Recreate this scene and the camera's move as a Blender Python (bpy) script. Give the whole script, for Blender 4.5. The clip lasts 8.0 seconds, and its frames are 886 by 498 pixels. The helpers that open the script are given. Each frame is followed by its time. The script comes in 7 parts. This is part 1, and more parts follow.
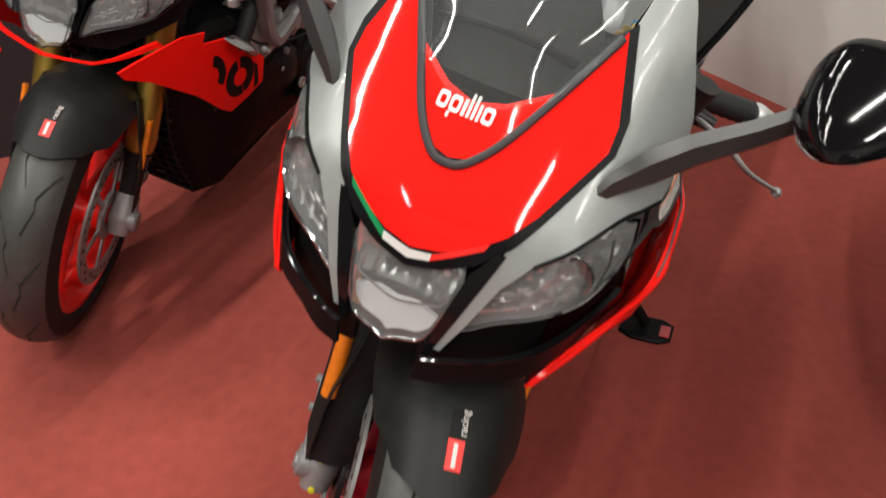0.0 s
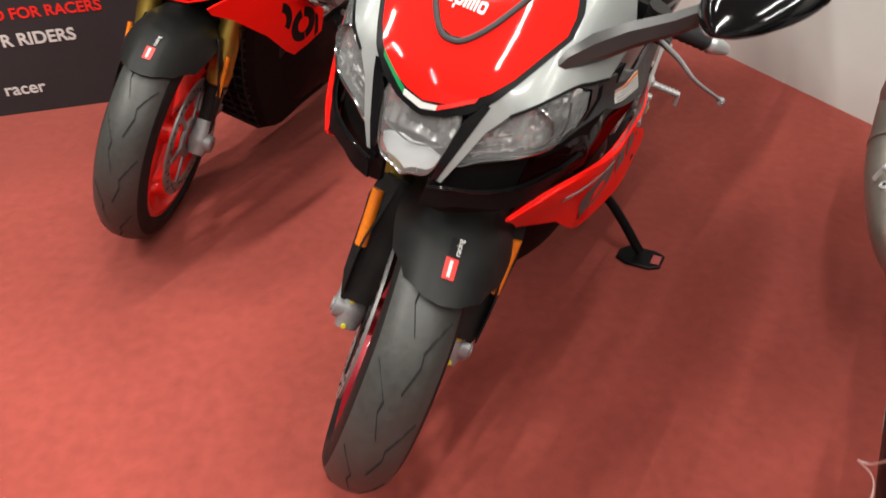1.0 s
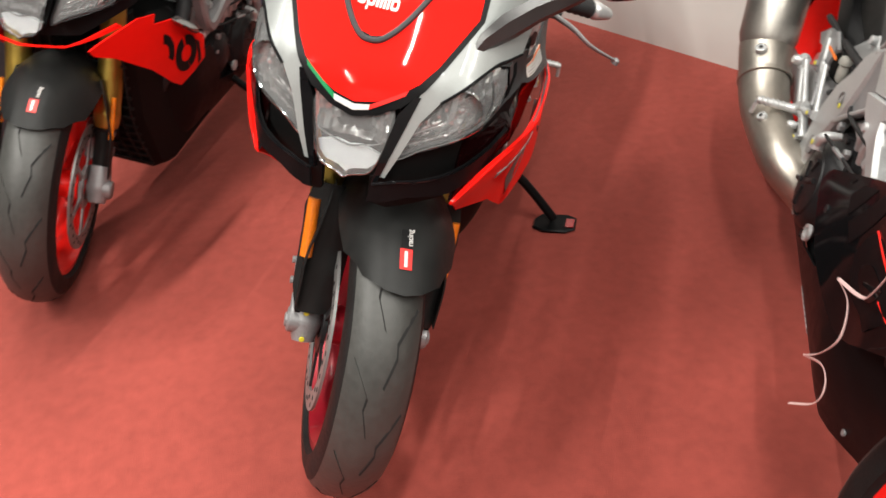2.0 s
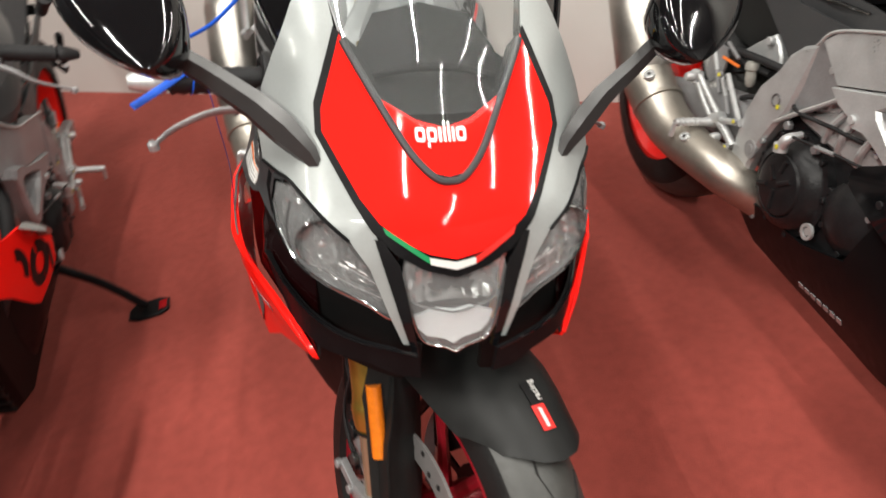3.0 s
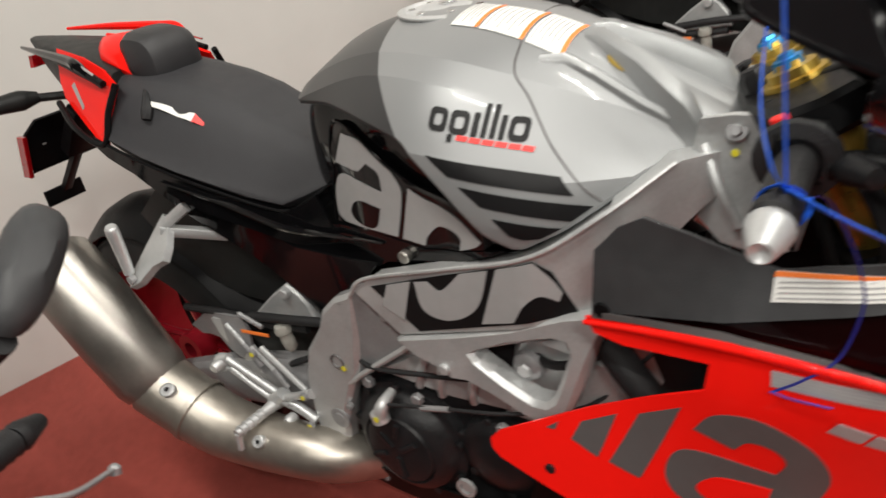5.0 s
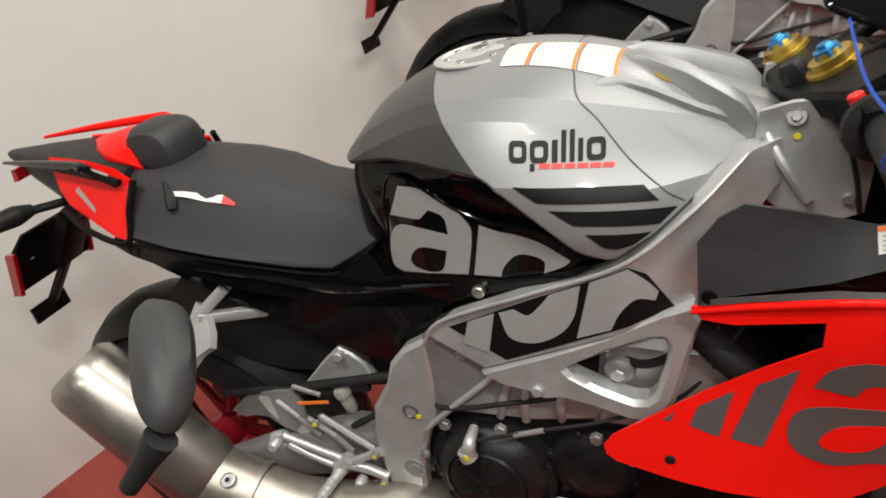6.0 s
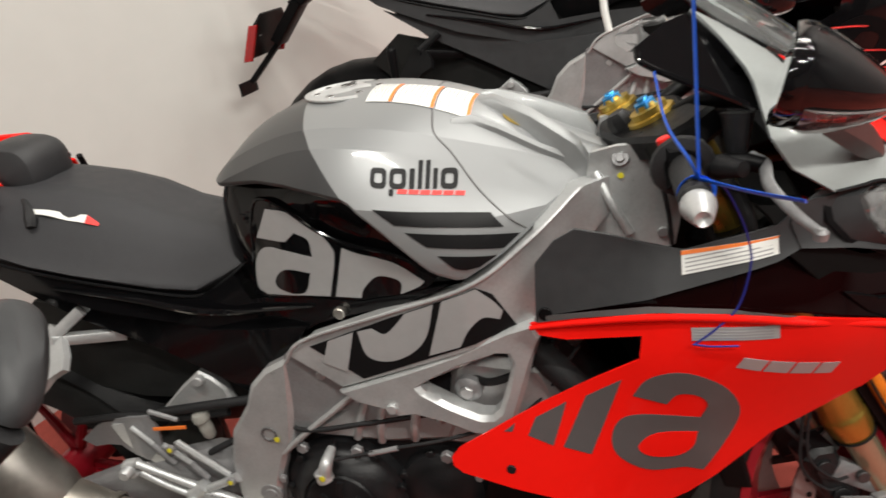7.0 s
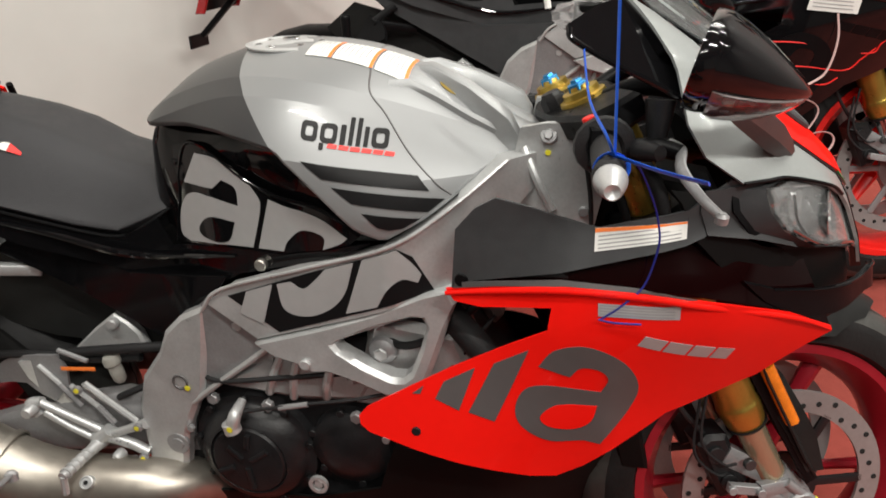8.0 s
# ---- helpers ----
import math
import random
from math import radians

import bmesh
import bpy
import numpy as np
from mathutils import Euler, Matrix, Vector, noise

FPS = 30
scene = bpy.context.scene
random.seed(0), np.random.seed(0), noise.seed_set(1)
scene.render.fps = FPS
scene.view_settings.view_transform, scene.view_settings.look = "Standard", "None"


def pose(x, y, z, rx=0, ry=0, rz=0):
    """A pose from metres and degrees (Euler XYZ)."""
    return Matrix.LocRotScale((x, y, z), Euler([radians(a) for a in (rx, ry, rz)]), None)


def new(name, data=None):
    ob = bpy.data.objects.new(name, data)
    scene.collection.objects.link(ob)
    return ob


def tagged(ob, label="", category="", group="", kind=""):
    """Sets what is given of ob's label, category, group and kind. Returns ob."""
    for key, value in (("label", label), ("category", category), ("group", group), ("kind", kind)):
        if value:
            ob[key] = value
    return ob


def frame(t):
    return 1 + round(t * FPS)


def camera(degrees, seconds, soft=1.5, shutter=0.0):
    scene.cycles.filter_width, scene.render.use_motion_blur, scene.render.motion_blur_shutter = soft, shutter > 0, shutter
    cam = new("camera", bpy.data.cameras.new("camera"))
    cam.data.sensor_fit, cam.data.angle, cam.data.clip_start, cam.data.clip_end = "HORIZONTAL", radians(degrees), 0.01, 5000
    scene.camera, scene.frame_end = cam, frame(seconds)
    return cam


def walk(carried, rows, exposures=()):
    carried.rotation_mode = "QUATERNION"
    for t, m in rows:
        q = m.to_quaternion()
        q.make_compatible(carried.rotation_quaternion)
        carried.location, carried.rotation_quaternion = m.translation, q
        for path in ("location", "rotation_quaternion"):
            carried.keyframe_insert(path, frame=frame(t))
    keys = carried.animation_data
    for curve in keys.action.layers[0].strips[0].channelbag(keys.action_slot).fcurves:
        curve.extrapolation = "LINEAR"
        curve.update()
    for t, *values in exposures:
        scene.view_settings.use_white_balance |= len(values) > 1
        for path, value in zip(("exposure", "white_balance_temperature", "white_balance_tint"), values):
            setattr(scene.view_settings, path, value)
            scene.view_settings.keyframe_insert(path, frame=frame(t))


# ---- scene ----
cam = camera(60.72, 8.0, soft=1.6, shutter=0.35)
PATH = [
    (0.0, pose(0.000, 0.000, 1.226, 50.75, 1.60, -1.31)),
    (0.5, pose(-0.004, -0.192, 1.245, 50.80, 0.03, 0.88)),
    (1.0, pose(0.059, -0.346, 1.240, 51.64, 1.50, 3.20)),
    (1.2, pose(0.077, -0.397, 1.243, 51.68, 3.05, 3.16)),
    (2.3, pose(-0.120, -0.367, 1.258, 51.02, 5.99, -16.68)),
    (2.5, pose(-0.183, -0.263, 1.263, 51.21, 7.22, -20.91)),
    (3.0, pose(-0.369, -0.003, 1.278, 52.87, 9.37, -36.92)),
    (3.5, pose(-0.496, 0.237, 1.311, 53.67, 10.65, -53.66)),
    (4.0, pose(-0.495, 0.534, 1.300, 52.82, 12.83, -63.64)),
    (4.5, pose(-0.583, 0.793, 1.307, 51.79, 12.14, -75.59)),
    (4.8, pose(-0.615, 0.938, 1.334, 51.32, 14.08, -80.74)),
    (5.0, pose(-0.595, 1.013, 1.305, 50.95, 16.46, -82.71)),
    (5.2, pose(-0.591, 1.088, 1.325, 49.80, 18.34, -85.58)),
    (6.5, pose(-0.694, 1.232, 1.386, 53.11, 17.77, -99.44)),
    (7.0, pose(-0.731, 1.216, 1.375, 53.80, 12.79, -102.32)),
    (7.5, pose(-0.764, 1.197, 1.367, 55.04, 8.34, -102.62)),
    (8.0, pose(-0.766, 1.194, 1.349, 52.98, 6.17, -102.27)),
]
walk(cam, PATH, [(0.0, -0.40), (0.5, -0.18), (1.0, -0.02), (2.4, 0.24), (3.0, 0.06), (3.5, -0.08), (4.0, -0.28), (5.0, -0.25), (6.5, -0.21), (8.0, -0.17)])

# ---- light: a closed showroom under ceiling tubes ----
world = bpy.data.worlds.new("showroom_world")
scene.world = world
world.use_nodes = True
world.node_tree.nodes["Background"].inputs[0].default_value = (1.0, 0.96, 0.9, 1)
world.node_tree.nodes["Background"].inputs[1].default_value = 0.0
CEILING = 3.3


# ---- materials ----
def mat(name, color, rough=0.5, metal=0.0, coat=0.0, grain=0.0, scale=60.0, bump=0.0, spread=0.12, sheen=0.0, spec=0.5, aniso=0.0):
    """A surface with variation at two scales: broad stains and fine grain, in colour, gloss and relief."""
    m = bpy.data.materials.new(name)
    m.use_nodes = True
    t = m.node_tree
    b = t.nodes["Principled BSDF"]
    b.inputs["Roughness"].default_value = rough
    b.inputs["Metallic"].default_value = metal
    b.inputs["Coat Weight"].default_value = coat
    b.inputs["Coat Roughness"].default_value = 0.04
    b.inputs["Sheen Weight"].default_value = sheen
    b.inputs["Specular IOR Level"].default_value = spec
    b.inputs["Anisotropic"].default_value = aniso
    co = t.nodes.new("ShaderNodeTexCoord")
    fine = t.nodes.new("ShaderNodeTexNoise")
    fine.inputs["Scale"].default_value = scale
    fine.inputs["Detail"].default_value = 5
    broad = t.nodes.new("ShaderNodeTexNoise")
    broad.inputs["Scale"].default_value = scale * 0.08
    broad.inputs["Detail"].default_value = 3
    t.links.new(co.outputs["Object"], fine.inputs["Vector"])
    t.links.new(co.outputs["Object"], broad.inputs["Vector"])
    both = t.nodes.new("ShaderNodeMath")
    both.operation = "MULTIPLY_ADD"
    t.links.new(broad.outputs["Fac"], both.inputs[0])
    both.inputs[1].default_value = 0.6
    half = t.nodes.new("ShaderNodeMath")
    half.operation = "MULTIPLY"
    half.inputs[1].default_value = 0.4
    t.links.new(fine.outputs["Fac"], half.inputs[0])
    t.links.new(half.outputs[0], both.inputs[2])
    ramp = t.nodes.new("ShaderNodeMapRange")
    ramp.inputs["From Min"].default_value = 0.3
    ramp.inputs["From Max"].default_value = 0.7
    ramp.inputs["To Min"].default_value = 1 - spread
    ramp.inputs["To Max"].default_value = 1 + spread
    t.links.new(both.outputs[0], ramp.inputs["Value"])
    tint = t.nodes.new("ShaderNodeVectorMath")
    tint.operation = "SCALE"
    tint.inputs[0].default_value = color
    t.links.new(ramp.outputs[0], tint.inputs["Scale"])
    t.links.new(tint.outputs[0], b.inputs["Base Color"])
    gloss = t.nodes.new("ShaderNodeMapRange")
    gloss.inputs["From Min"].default_value = 0.3
    gloss.inputs["From Max"].default_value = 0.7
    gloss.inputs["To Min"].default_value = max(0.02, rough * (1 - grain))
    gloss.inputs["To Max"].default_value = min(1.0, rough * (1 + grain))
    t.links.new(both.outputs[0], gloss.inputs["Value"])
    t.links.new(gloss.outputs[0], b.inputs["Roughness"])
    if bump:
        k = t.nodes.new("ShaderNodeBump")
        k.inputs["Strength"].default_value = bump
        k.inputs["Distance"].default_value = 0.002
        t.links.new(fine.outputs["Fac"], k.inputs["Height"])
        t.links.new(k.outputs[0], b.inputs["Normal"])
    return m


def glass(name, color, rough=0.02, clear=0.9):
    m = bpy.data.materials.new(name)
    m.use_nodes = True
    t = m.node_tree
    b = t.nodes["Principled BSDF"]
    b.inputs["Base Color"].default_value = (*color, 1)
    b.inputs["Roughness"].default_value = rough
    b.inputs["Transmission Weight"].default_value = clear
    b.inputs["IOR"].default_value = 1.15
    b.inputs["Coat Weight"].default_value = 0.6
    b.inputs["Coat Roughness"].default_value = 0.02
    return m


RED = mat("red_gloss_paint", (0.84, 0.010, 0.006), 0.5, coat=0.45, spread=0.04, grain=0.1, spec=0.03)
SILVER = mat("silver_metallic_paint", (0.27, 0.278, 0.28), 0.42, metal=0.35, coat=0.3, scale=300, spread=0.06, grain=0.15)
PALE = mat("pale_grey_paint", (0.29, 0.308, 0.303), 0.36, metal=0.22, coat=0.4, scale=260, spread=0.05, grain=0.15, spec=0.15)
GLOSSBLACK = mat("black_gloss_paint", (0.004, 0.004, 0.0045), 0.07, spread=0.2, grain=0.3, spec=0.42)
BLACK = mat("black_plastic", (0.0045, 0.0045, 0.005), 0.4, scale=500, spread=0.2, bump=0.15, grain=0.2, spec=0.12)
GREYPLASTIC = mat("dark_grey_plastic", (0.013, 0.0135, 0.0132), 0.42, scale=700, spread=0.15, bump=0.2, grain=0.2, spec=0.2)
# gloss black with the carpet's red reflection mixed into the base colour
TINTEDBLACK = mat("black_paint_carpet_tint", (0.007, 0.0009, 0.0011), 0.08, coat=0.2, spread=0.2, spec=0.4)
TREAD = mat("grey_tyre_tread", (0.040, 0.041, 0.038), 0.45, scale=90, spread=0.3, bump=0.3, grain=0.25)
RUBBER = mat("tyre_rubber", (0.011, 0.011, 0.011), 0.55, spec=0.2, scale=160, spread=0.3, bump=0.3, grain=0.25)
# near black that stands for the shade in tread grooves and disc holes
HOLLOWSHADE = mat("hollow_shade", (0.006, 0.006, 0.006), 0.9)
GRIP = mat("grip_rubber", (0.014, 0.014, 0.015), 0.6, scale=400, bump=0.4, spec=0.35)
SEAT = mat("seat_vinyl", (0.028, 0.028, 0.031), 0.5, scale=900, spread=0.15, bump=0.5, grain=0.2, spec=0.4)
PAD = mat("backrest_vinyl", (0.02, 0.02, 0.022), 0.45, scale=900, bump=0.4)
GOLDPOLISH = mat("gold_coated_slider", (0.40, 0.325, 0.215), 0.2, metal=0.6, scale=200, spread=0.06, grain=0.3)
GOLD = mat("gold_anodised", (0.50, 0.345, 0.07), 0.34, metal=0.85, scale=200, spread=0.1, grain=0.3)
BLUEANO = mat("blue_anodised", (0.05, 0.30, 0.62), 0.3, metal=0.8, spread=0.1)
RIMRED = mat("red_anodised_rim", (0.34, 0.010, 0.022), 0.35, metal=0.3, coat=0.4, spread=0.12, grain=0.2)
RIMBRIGHT = mat("bright_red_rim", (0.8, 0.012, 0.008), 0.3, coat=0.5, spread=0.08)
ALU = mat("cast_aluminium", (0.52, 0.53, 0.53), 0.4, metal=0.55, scale=220, spread=0.14, bump=0.12, grain=0.35)
ALUDARK = mat("grey_cast_aluminium", (0.29, 0.29, 0.295), 0.45, metal=0.45, scale=220, spread=0.18, bump=0.2, grain=0.3)
CHROME = mat("polished_steel", (0.72, 0.72, 0.72), 0.16, metal=1.0, scale=200, spread=0.08, grain=0.5)
STEEL = mat("brushed_steel", (0.48, 0.455, 0.415), 0.36, metal=0.93, scale=120, spread=0.10, grain=0.2, aniso=0.4)
DISCSTEEL = mat("ground_disc_steel", (0.30, 0.30, 0.295), 0.38, metal=0.5, scale=150, spread=0.12, grain=0.2)
HEATED = mat("heat_tinted_steel", (0.44, 0.405, 0.355), 0.4, metal=0.9, scale=60, spread=0.12, grain=0.15)
ENGINE = mat("engine_black_coat", (0.012, 0.012, 0.013), 0.38, scale=260, spread=0.3, bump=0.25, grain=0.3, spec=0.28)
INNER = mat("dull_black_parts", (0.003, 0.003, 0.003), 0.6, scale=80, spread=0.4, spec=0.15)
LENS = glass("clear_lens", (0.97, 0.98, 0.98), 0.02, 0.95)
SCREEN = glass("clear_windscreen", (0.66, 0.69, 0.685), 0.0, 0.97)
REFLECTOR = mat("lamp_reflector", (0.38, 0.395, 0.395), 0.10, metal=0.97, scale=60, spread=0.1, grain=0.4)
LAMPBACK = mat("smoked_lamp_back", (0.27, 0.215, 0.215), 0.25, metal=0.6, scale=90, spread=0.35, grain=0.4)
STALK = mat("satin_dark_plastic", (0.034, 0.034, 0.034), 0.3, scale=600, spread=0.12, bump=0.05)
VISOR = mat("lamp_visor", (0.30, 0.32, 0.325), 0.3, metal=0.15, scale=120, spread=0.1)
MIRRORGLASS = mat("mirror_glass", (0.85, 0.86, 0.87), 0.02, metal=1.0, spread=0.01)
AMBER = mat("amber_reflector", (0.85, 0.22, 0.01), 0.15, coat=0.8, scale=900, spread=0.2, bump=0.3)
REDLENS = mat("red_reflector", (0.35, 0.005, 0.008), 0.12, coat=0.8, scale=900, spread=0.2)
DECALGREY = mat("grey_decal", (0.085, 0.08, 0.08), 0.4, spread=0.08)
DECALSILVER = mat("silver_decal", (0.38, 0.38, 0.38), 0.38, metal=0.2, spread=0.08)
DECALBLACK = mat("black_decal", (0.006, 0.006, 0.0065), 0.45, spread=0.1, spec=0.2)
DECALWHITE = mat("white_decal", (0.64, 0.63, 0.61), 0.45, spread=0.04)
DECALRED = mat("red_decal", (0.80, 0.02, 0.015), 0.4, spread=0.05)
DECALGREEN = mat("green_decal", (0.005, 0.22, 0.07), 0.35, coat=0.4, spread=0.06)
ORANGE = mat("orange_print", (0.85, 0.20, 0.03), 0.5, spread=0.05)
PAPER = mat("label_paper", (0.72, 0.72, 0.69), 0.55, scale=200, spread=0.06)
CUPGREY = mat("aged_grey_plastic", (0.30, 0.295, 0.265), 0.5, scale=120, spread=0.2, grain=0.3)
PRINT = mat("label_print", (0.30, 0.30, 0.30), 0.6)
BLUERIBBON = mat("blue_ribbon", (0.02, 0.13, 0.75), 0.35, spread=0.15, scale=300)
NAVYRIBBON = mat("dark_blue_ribbon", (0.012, 0.02, 0.20), 0.4, spread=0.15, scale=300)
PINKRIBBON = mat("pale_ribbon", (0.75, 0.52, 0.50), 0.35, spread=0.15, scale=300)
YELLOW = mat("yellow_paint_mark", (0.7, 0.62, 0.03), 0.5)
PLASTICBAG = glass("clear_plastic_wrap", (0.9, 0.9, 0.9), 0.15, 0.85)
BOARD = mat("charcoal_board", (0.020, 0.021, 0.024), 0.5, scale=40, spread=0.15)
WALL = mat("cream_wall_paint", (0.69, 0.69, 0.655), 0.75, scale=14, spread=0.035, bump=0.06)
GREYWALL = mat("grey_wall_paint", (0.22, 0.22, 0.22), 0.8, scale=14, spread=0.06, bump=0.06)
CEIL = mat("ceiling_panels", (0.16, 0.16, 0.16), 0.8, scale=30, spread=0.05, bump=0.2)
HOUSING = mat("lamp_housing", (0.7, 0.7, 0.7), 0.4)


def carpet():
    """Red needle-felt carpet: fibre relief, trodden patches."""
    m = mat("red_carpet", (0.325, 0.0625, 0.0475), 0.92, scale=420, spread=0.16, bump=0.9, sheen=0.25, spec=0.2)
    t = m.node_tree
    b = t.nodes["Principled BSDF"]
    b.inputs["Sheen Roughness"].default_value = 0.45
    b.inputs["Sheen Tint"].default_value = (1.0, 0.45, 0.40, 1)
    co = t.nodes.new("ShaderNodeTexCoord")
    patch_noise = t.nodes.new("ShaderNodeTexNoise")
    patch_noise.inputs["Scale"].default_value = 1.3
    patch_noise.inputs["Detail"].default_value = 4
    patch_noise.inputs["Distortion"].default_value = 0.4
    t.links.new(co.outputs["Object"], patch_noise.inputs["Vector"])
    r = t.nodes.new("ShaderNodeMapRange")
    r.inputs["From Min"].default_value = 0.32
    r.inputs["From Max"].default_value = 0.7
    r.inputs["To Min"].default_value = 0.74
    r.inputs["To Max"].default_value = 1.20
    t.links.new(patch_noise.outputs["Fac"], r.inputs["Value"])
    s = t.nodes.new("ShaderNodeVectorMath")
    s.operation = "SCALE"
    old = b.inputs["Base Color"].links[0].from_socket
    t.links.new(old, s.inputs[0])
    t.links.new(r.outputs[0], s.inputs["Scale"])
    t.links.new(s.outputs[0], b.inputs["Base Color"])
    return m


CARPET = carpet()


def split_paint(name, front, rear, points):
    """Two paints that meet on a straight line across the tank's side; points: (y, z) of the line's two ends."""
    (ya, za), (yb, zb) = points
    m = bpy.data.materials.new(name)
    m.use_nodes = True
    t = m.node_tree
    b = t.nodes["Principled BSDF"]
    b.inputs["Coat Weight"].default_value = 0.3
    b.inputs["Coat Roughness"].default_value = 0.05
    co = t.nodes.new("ShaderNodeTexCoord")
    dot = t.nodes.new("ShaderNodeVectorMath")
    dot.operation = "DOT_PRODUCT"
    dot.inputs[1].default_value = (0, za - zb, yb - ya)
    t.links.new(co.outputs["Object"], dot.inputs[0])
    gt = t.nodes.new("ShaderNodeMath")
    gt.operation = "LESS_THAN"
    gt.inputs[1].default_value = ya * (za - zb) + za * (yb - ya)
    t.links.new(dot.outputs["Value"], gt.inputs[0])
    mix = t.nodes.new("ShaderNodeMix")
    mix.data_type = "RGBA"
    mix.inputs["A"].default_value = (*rear, 1)
    mix.inputs["B"].default_value = (*front, 1)
    t.links.new(gt.outputs[0], mix.inputs["Factor"])
    b.inputs["Roughness"].default_value = 0.4
    t.links.new(mix.outputs["Result"], b.inputs["Base Color"])
    metal = t.nodes.new("ShaderNodeMath")
    metal.operation = "MULTIPLY"
    metal.inputs[1].default_value = 0.35
    t.links.new(gt.outputs[0], metal.inputs[0])
    t.links.new(metal.outputs[0], b.inputs["Metallic"])
    return m


TANKPAINT = split_paint("silver_and_black_tank_paint", (0.25, 0.257, 0.26), (0.026, 0.026, 0.027), ((-0.585, 0.765), (-0.778, 0.979)))
PANELGREY = mat("matt_graphite_panel", (0.040, 0.041, 0.043), 0.48, scale=700, spread=0.12, bump=0.15, grain=0.2, spec=0.3)
TANKDARK = mat("matt_black_tank_paint", (0.03, 0.03, 0.032), 0.4, coat=0.2, scale=300, spread=0.15)
CLEAR = (LENS, SCREEN)


# ---- shapes ----
class Geo:
    """Vertices and faces of one part, joined from simple shaped pieces."""

    def __init__(self):
        self.v, self.f = [], []

    def add(self, verts, faces):
        k = len(self.v)
        self.v += [Vector(p) for p in verts]
        self.f += [[i + k for i in q] for q in faces]
        return self

    def join(self, other):
        return self.add(other.v, other.f)

    def moved(self, fn):
        self.v = [Vector(fn(p)) for p in self.v]
        return self

    def mirrored(self):
        g = Geo()
        g.v = [Vector((-p.x, p.y, p.z)) for p in self.v]
        g.f = [q[::-1] for q in self.f]
        return g


REAR_SET = 0.035


def rear_set(p):
    """The rear end stands slightly to the right of the nose's middle plane."""
    k = max(0.0, min(1.0, (-p.y - 0.95) / 0.4))
    return Vector((p.x + REAR_SET * k * k * (3 - 2 * k), p.y, p.z))


BUILDING = []


def part(name, geo, material, parent=None, label="", sharp=38):
    """Links one mesh object under a thing or a part."""
    if BUILDING:
        geo.moved(rear_set)
    me = bpy.data.meshes.new(name)
    me.from_pydata([tuple(p) for p in geo.v], [], geo.f)
    bm = bmesh.new()
    bm.from_mesh(me)
    bmesh.ops.recalc_face_normals(bm, faces=bm.faces[:])
    limit = radians(sharp)
    for q in bm.faces:
        q.smooth = True
    for e in bm.edges:
        if len(e.link_faces) == 2 and e.calc_face_angle(0) > limit:
            e.smooth = False
    bm.to_mesh(me)
    bm.free()
    me.materials.append(material)
    ob = new(name, me)
    if parent is not None:
        ob.parent = parent
    if material in CLEAR:
        ob.visible_shadow = False
    if label:
        ob["label"] = label
    return ob


def spline(pts, n):
    """n points along a smooth curve through pts."""
    p = np.array(pts, float)
    if len(p) == 2:
        return [p[0] + (p[1] - p[0]) * i / (n - 1) for i in range(n)]
    q = np.vstack([2 * p[0] - p[1], p, 2 * p[-1] - p[-2]])
    out = []
    for i in range(n):
        u = i / (n - 1) * (len(p) - 1)
        k = min(int(u), len(p) - 2)
        t = u - k
        a, b, c, d = q[k:k + 4]
        out.append(0.5 * (2 * b + (c - a) * t + (2 * a - 5 * b + 4 * c - d) * t * t + (3 * b - a - 3 * c + d) * t ** 3))
    return out


def loft(rings, cap=True):
    g = Geo()
    n = len(rings[0])
    v = [p for r in rings for p in r]
    f = []
    for i in range(len(rings) - 1):
        for j in range(n):
            k = (j + 1) % n
            f.append([i * n + j, i * n + k, (i + 1) * n + k, (i + 1) * n + j])
    if cap:
        f.append(list(range(n))[::-1])
        f.append([(len(rings) - 1) * n + j for j in range(n)])
    return g.add(v, f)


def tube(pts, r, n=10, steps=0, flat=1.0):
    """A round bar along pts; r: one radius or one for each point."""
    m = steps or (len(pts) if len(pts) == 2 else len(pts) * 5)
    path = [Vector(p) for p in spline(pts, m)]
    rad = np.interp(np.linspace(0, 1, m), np.linspace(0, 1, len(r)), r) if isinstance(r, (list, tuple)) else [r] * m
    rings = []
    side = None
    for i, p in enumerate(path):
        d = (path[min(i + 1, m - 1)] - path[max(i - 1, 0)]).normalized()
        if side is None:
            side = d.orthogonal().normalized()
        side = (side - d * side.dot(d)).normalized()
        up = d.cross(side)
        rings.append([p + (side * math.cos(a) + up * math.sin(a) * flat) * rad[i] for a in [2 * math.pi * j / n for j in range(n)]])
    return loft(rings)


def lathe(profile, centre, axis, n=40, arc=360.0, start=0.0):
    """Turns profile [(radius, along)] round an axis through centre."""
    z = Vector(axis).normalized()
    x = z.orthogonal().normalized() if abs(z.x) < 0.9 else (Vector((0, 0, 1)) - z * z.z).normalized()
    y = z.cross(x)
    c = Vector(centre)
    g = Geo()
    full = arc >= 359.9
    m = n if full else n + 1
    v, f = [], []
    for i in range(m):
        a = radians(start + arc * i / n)
        w = x * math.cos(a) + y * math.sin(a)
        v += [c + w * r + z * h for r, h in profile]
    k = len(profile)
    for i in range(n):
        j = (i + 1) % m
        for q in range(k - 1):
            f.append([i * k + q, j * k + q, j * k + q + 1, i * k + q + 1])
    return g.add(v, f)


def disc(centre, axis, r, h, n=24, round_edge=0.15):
    """A turned boss or bolt with a rounded rim, standing h along axis."""
    b = min(r, h) * round_edge
    return lathe([(0.0001, 0), (r, 0), (r, h - b), (r - b, h), (0.0001, h)], centre, axis, n)


